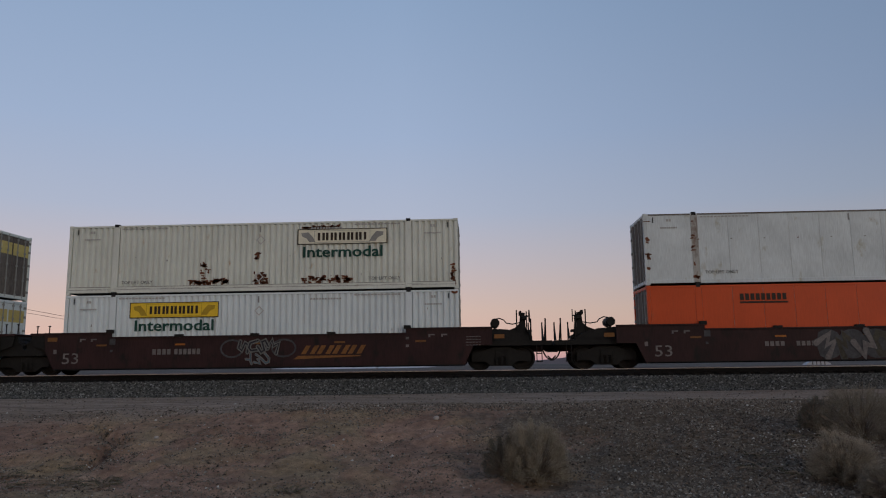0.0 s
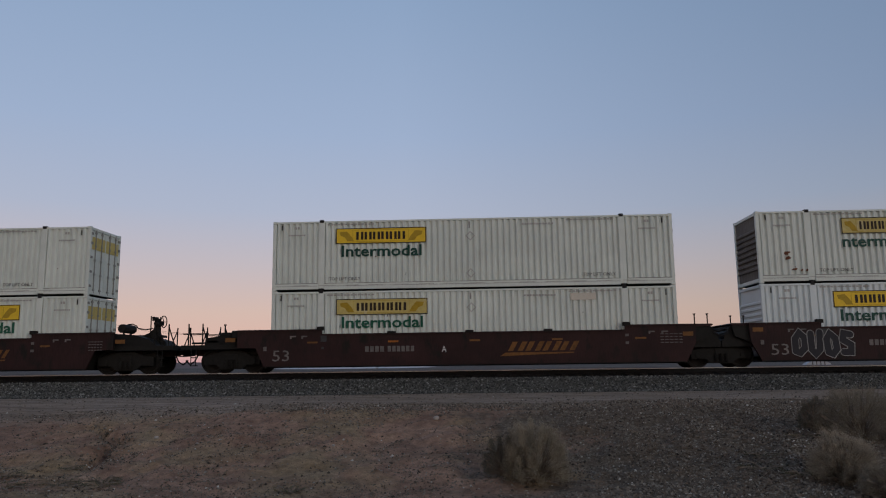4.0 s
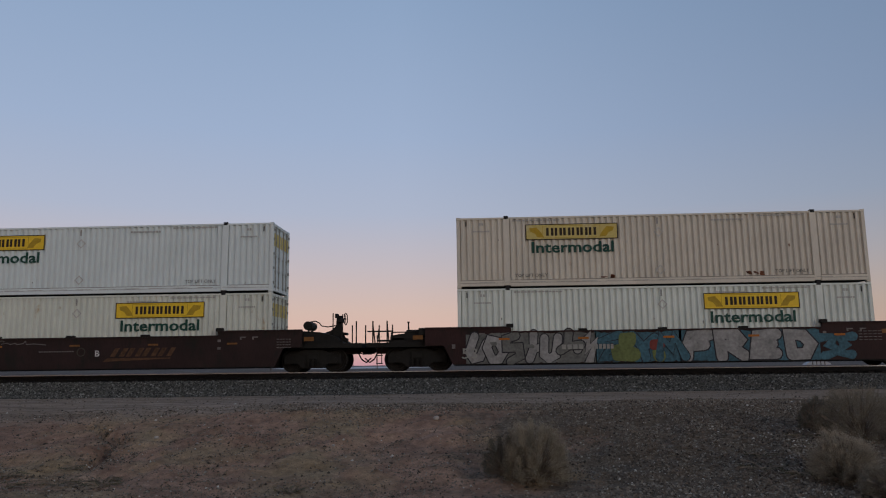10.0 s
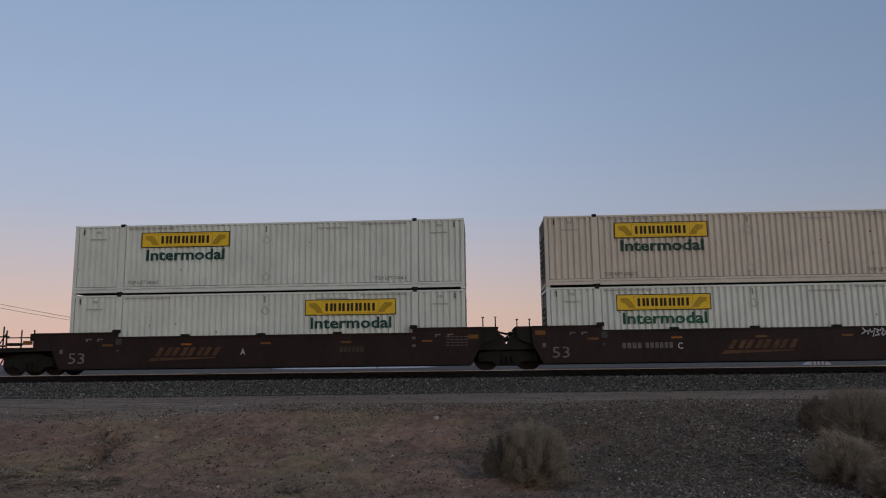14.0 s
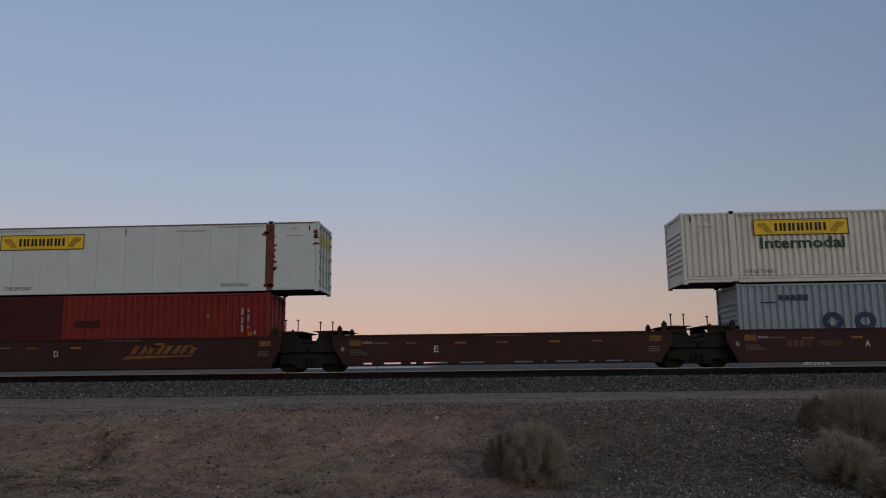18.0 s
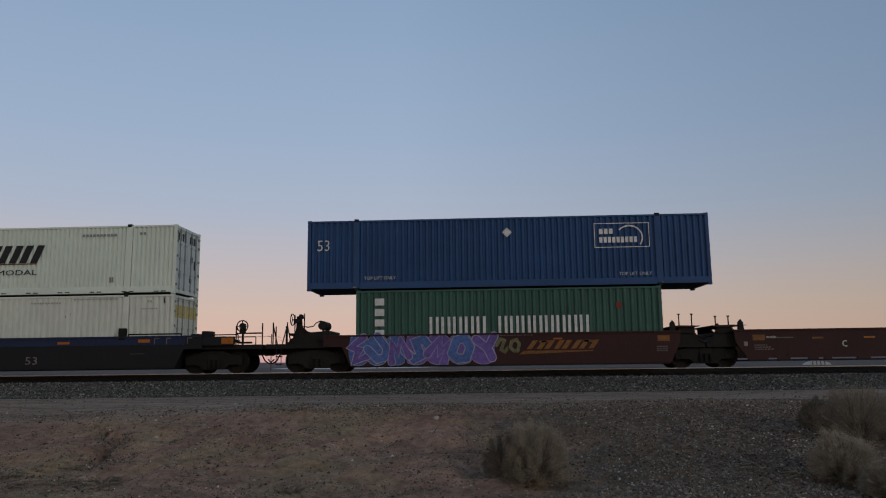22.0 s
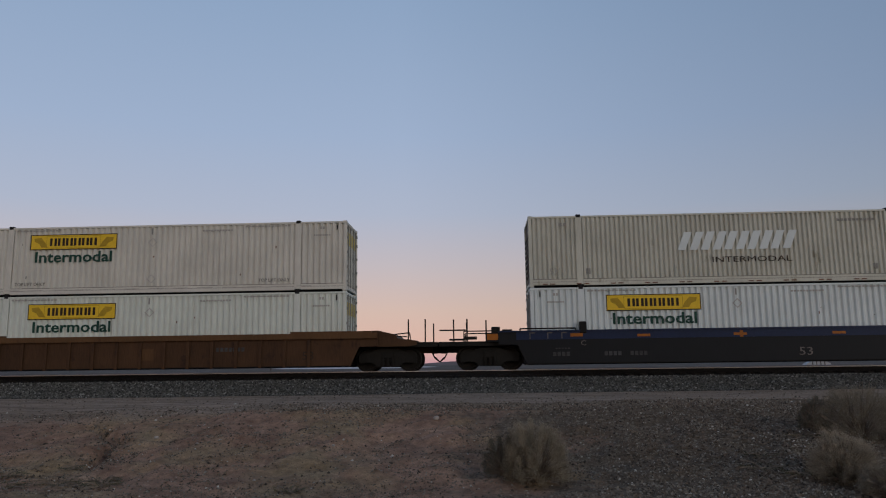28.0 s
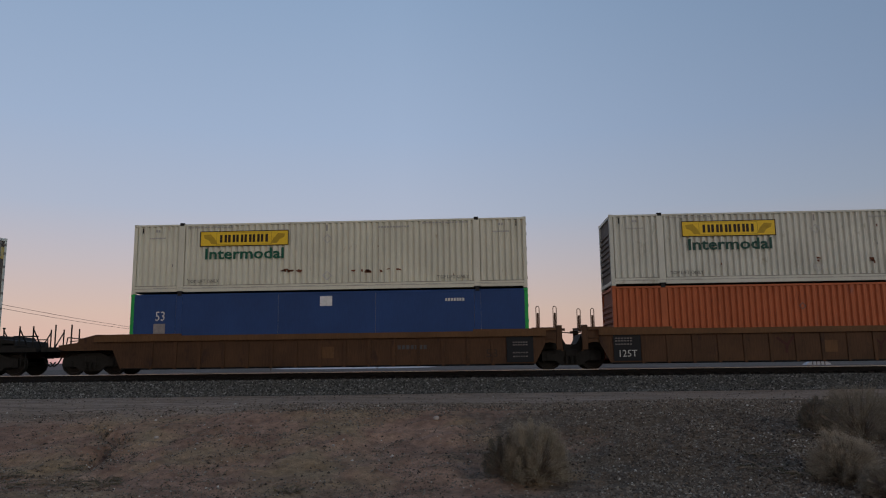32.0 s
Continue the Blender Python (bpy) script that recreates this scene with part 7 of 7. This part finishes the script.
        quadbox(bm, L53 / 2 - 0.012, L53 / 2 - 0.002, y0, y0 + 0.22, z0, z0 + h)
        part("door_notice", bm, GREY_INK, top, "small pale door notice")
    lift_notice(top, PLACARD)
    stack(first - 4 * 15.44, low, top)

    # black and blue three-platform car
    def black(x, left, right, label, **k):
        c = well_car(label, "black", HUB, HUB, left, right, L53 / 2, **k)
        place(c, x, 0)
        return c

    black(-278.69, JOINT, "wheel", "black well car with a dark blue upper band and orange reflectors")
    low = sign_box("dusty white ribbed container with a yellow sign", RUSTY_WHITE, Y, 2.75, seed=21)
    stack(-278.69, low, slant_box("pale green-white ribbed container with slanting black name bars", PALE_GREEN_WHITE, False))
    black(-298.22, JOINT, JOINT, "black well car with a blue upper band and white bracket marks")
    low = sign_box("white ribbed container with a yellow sign and faded green lettering", WHITE, Y, 3.0, text_ink=FADED_GREEN_INK, seed=22)
    top = sign_box("dusty white ribbed container with a yellow sign", DUSTY_WHITE, Y, 3.0, seed=23, end_paint=DARK_STREAKED)
    stack(-298.22, low, top)
    black(-317.75, "low", JOINT, "black well car with a dark blue upper band and pipe railings", truck_l=True)
    low = sign_box("clean white ribbed container with a yellow sign and green lettering", WHITE_COOL, Y, 3.0, seed=24, left="doors", left_paint=OLD_GREY)
    stack(-317.75, low, slant_box("stained grey-green ribbed container with faded slanting name bars", STAINED_GREY, True))

    # ochre three-platform car
    def ochre(x, left, right, label, **k):
        c = well_car(label, "ochre", HUB, HUB, left, right, L53 / 2, **k)
        place(c, x, 0)
        return c

    ochre(-341.38, JOINT, "low", "weathered ochre well car with ribbed sides", bare=(-1,))
    low = sign_box("white ribbed container with a yellow sign and green lettering", WHITE, Y, 3.0, seed=25)
    top = sign_box("white ribbed container with a yellow sign and green lettering", DUSTY_WHITE, Y, 2.9, seed=26)
    stack(-341.38, low, top)
    c = ochre(-360.95, JOINT, JOINT, "weathered ochre well car with black notice panels", posts=0.035, bare=(1,))
    for xa, xb, n, seed in ((-1.95, -0.9, 1, 91), (1.7, 3.9, 3, 92)):
        graffiti(c, xa, xb, 0.45, 1.25, (SPRAY_RED,), seed, n, "thin dull red spray-painted strokes", OCHRE, shapes="afa", fat=0.36, rim=0.004)
    low = container("container", "orange ribbed container with a dark brand block", L53, FADED_ORANGE, left="ribs", right="doors", end_paint=DULL_ORANGE, rail_slots=False)
    bars(low, INK, 3.75, 5.55, HT - 1.1, HT - 0.86, -WD - 0.004, 9, "dark name bars")
    plate("underline", low, INK, 3.75, 5.55, HT - 1.23, HT - 1.15, -WD - 0.004, "dark underline")
    placard(low, -0.75, HT - 0.9, 0.14, DULL_INK, "grey placard holder")
    top = sign_box("stained grey-green ribbed container with a yellow sign", STAINED_GREY, Y, 2.87, seed=27, end_paint=DARK_STREAKED, rusts=((2.05, 0.85, 0.16, 0.06, 3), (0.0, 0.9, 0.02, 0.2, 2)))
    stack(-360.95, low, top)
    ochre(-380.52, "low", JOINT, "weathered ochre well car with pale worn panels", truck_l=True, posts=0.035)
    low = container("container", "navy ribbed container with bright green corner posts", L53, NAVY, style="flat", seam=4.2, left="ribs", right="doors", corner=BRIGHT_GREEN, rail_slots=False)
    word("53", low, WHITE_INK, -7.05, -6.67, HT - 1.1, HT - 0.72, -WD - 0.004, "white lettering")
    plate("notice", low, PALE_PANEL, -7.12, -6.64, HT - 1.62, HT - 1.22, -WD - 0.004, "small pale notice")
    plate("notice", low, WHITE_INK, -0.28, 0.22, HT - 0.6, HT - 0.2, -WD - 0.004, "small white notice")
    bars(low, WHITE_INK, 4.8, 5.6, HT - 0.48, HT - 0.36, -WD - 0.004, 7, "white marks")
    top = sign_box("cream ribbed container with a yellow sign and bright green lettering", CREAM, Y, 2.8, text_ink=FADED_GREEN_INK, seed=28, rusts=((-1.4, 0.85, 0.5, 0.05, 8), (2.1, 0.8, 1.2, 0.05, 9)))
    stack(-380.52, low, top)

    # last platform, whose front end comes into view at the close
    maroon(-404.3, JOINT, "low", "dark maroon double-stack well car at the end of view", truck_l=True)
    stack(-403.9, sign_box("white ribbed container with a yellow sign", WHITE, Y, 2.8, seed=29, end_paint=DARK_STREAKED), sign_box("white ribbed container with a yellow sign", WHITE, Y, 2.8, seed=30, end_paint=DARK_STREAKED))


build_train()

shrub("shrub", 0.97, 14.6, 0.64, 1.12, DRYLEAF, 1, "round dry olive-brown desert shrub on the bank", 62000)
# added dark foliage: the round shrub's shaded left side put in as colour
shrub("shrub", 0.46, 14.8, 0.46, 0.84, GREYLEAF, 5, "dark grey-green foliage as the round shrub's shaded left side", 26000)
shrub("shrub", 6.46, 14.2, 0.6, 0.84, GOLDLEAF, 2, "rounded grey-gold desert shrub low on the bank", 60000)
shrub("shrub", 6.75, 13.1, 0.5, 0.5, BROWNLEAF, 6, "low brown desert shrub at the foot of the bank", 26000)
shrub("shrub", 8.15, 16.9, 0.95, 1.16, BROWNLEAF, 3, "large dry brown desert shrub on the bank top", 66000)
shrub("shrub", 7.5, 17.5, 0.36, 0.8, GREYLEAF, 4, "small dark grey-green shrub beside the large one", 20000)
for i, (x, y, s) in enumerate(((-8.4, 14.8, 0.36), (-7.7, 15.2, 0.3), (-7.2, 14.2, 0.26), (-9.3, 14.5, 0.3), (-10.0, 15.6, 0.3), (-9.0, 16.4, 0.2), (5.3, 14.9, 0.3), (5.6, 15.7, 0.26), (7.0, 17.0, 0.28), (5.75, 14.3, 0.24), (-3.5, 13.7, 0.2))):
    shrub("weed", x, y, s * 1.5, s * 0.32, WEED, 10 + i, "low straggling green weed", 700, 14)
for x, y, s, lab in ((-8.06, 18.51, 0.06, "pale round rock on the bank"), (-9.2, 18.75, 0.07, "pale round rock in the gully"), (-1.16, 19.25, 0.08, "pale upright rock on the bank"), (-3.37, 17.13, 0.04, "small pale rock on the bank"), (6.95, 19.9, 0.045, "pale rock on the bank top"), (-6.53, 17.2, 0.035, "small pale rock on the bank"), (-8.26, 14.7, 0.045, "small pale rock among the weeds"), (-4.4, 14.6, 0.03, "small pale rock on the bank"), (-1.9, 15.9, 0.035, "small pale rock on the bank"), (4.3, 17.9, 0.035, "small pale rock in the gravel")):
    rock(x, y, s, lab)
power_line()


# ---- movement: the whole train rolls by, and each wheelset turns ----
def rolled(t):
    """Metres the train has run since the first moment."""
    u = t - 16
    run = 11.6851 * u - 0.003608 * u * u + 0.00004987 * u ** 3
    return run + 188.0897 - 0.34 * max(0.0, min(1.0, (0.965 - t) / 0.065))


TIMES = [0, 0.3, 0.6, 0.8, 0.8667, 0.9, 0.9333, 0.9667, 1.0, 1.0333, 1.1, 1.3, 1.6, 2] + list(range(4, 33, 2))


def motions():
    for ob, x, z in MOVERS:
        walk(ob, [(t, pose(x + rolled(t), YC, z)) for t in TIMES])
    turn = [Matrix.Rotation(rolled(k / 30) / WR, 4, "Y") for k in range(961)]
    for w, dx in WHEELS:
        here = Matrix.Translation((dx, 0, WR))
        walk(w, [(k / 30, here @ turn[k]) for k in range(961)])


motions()
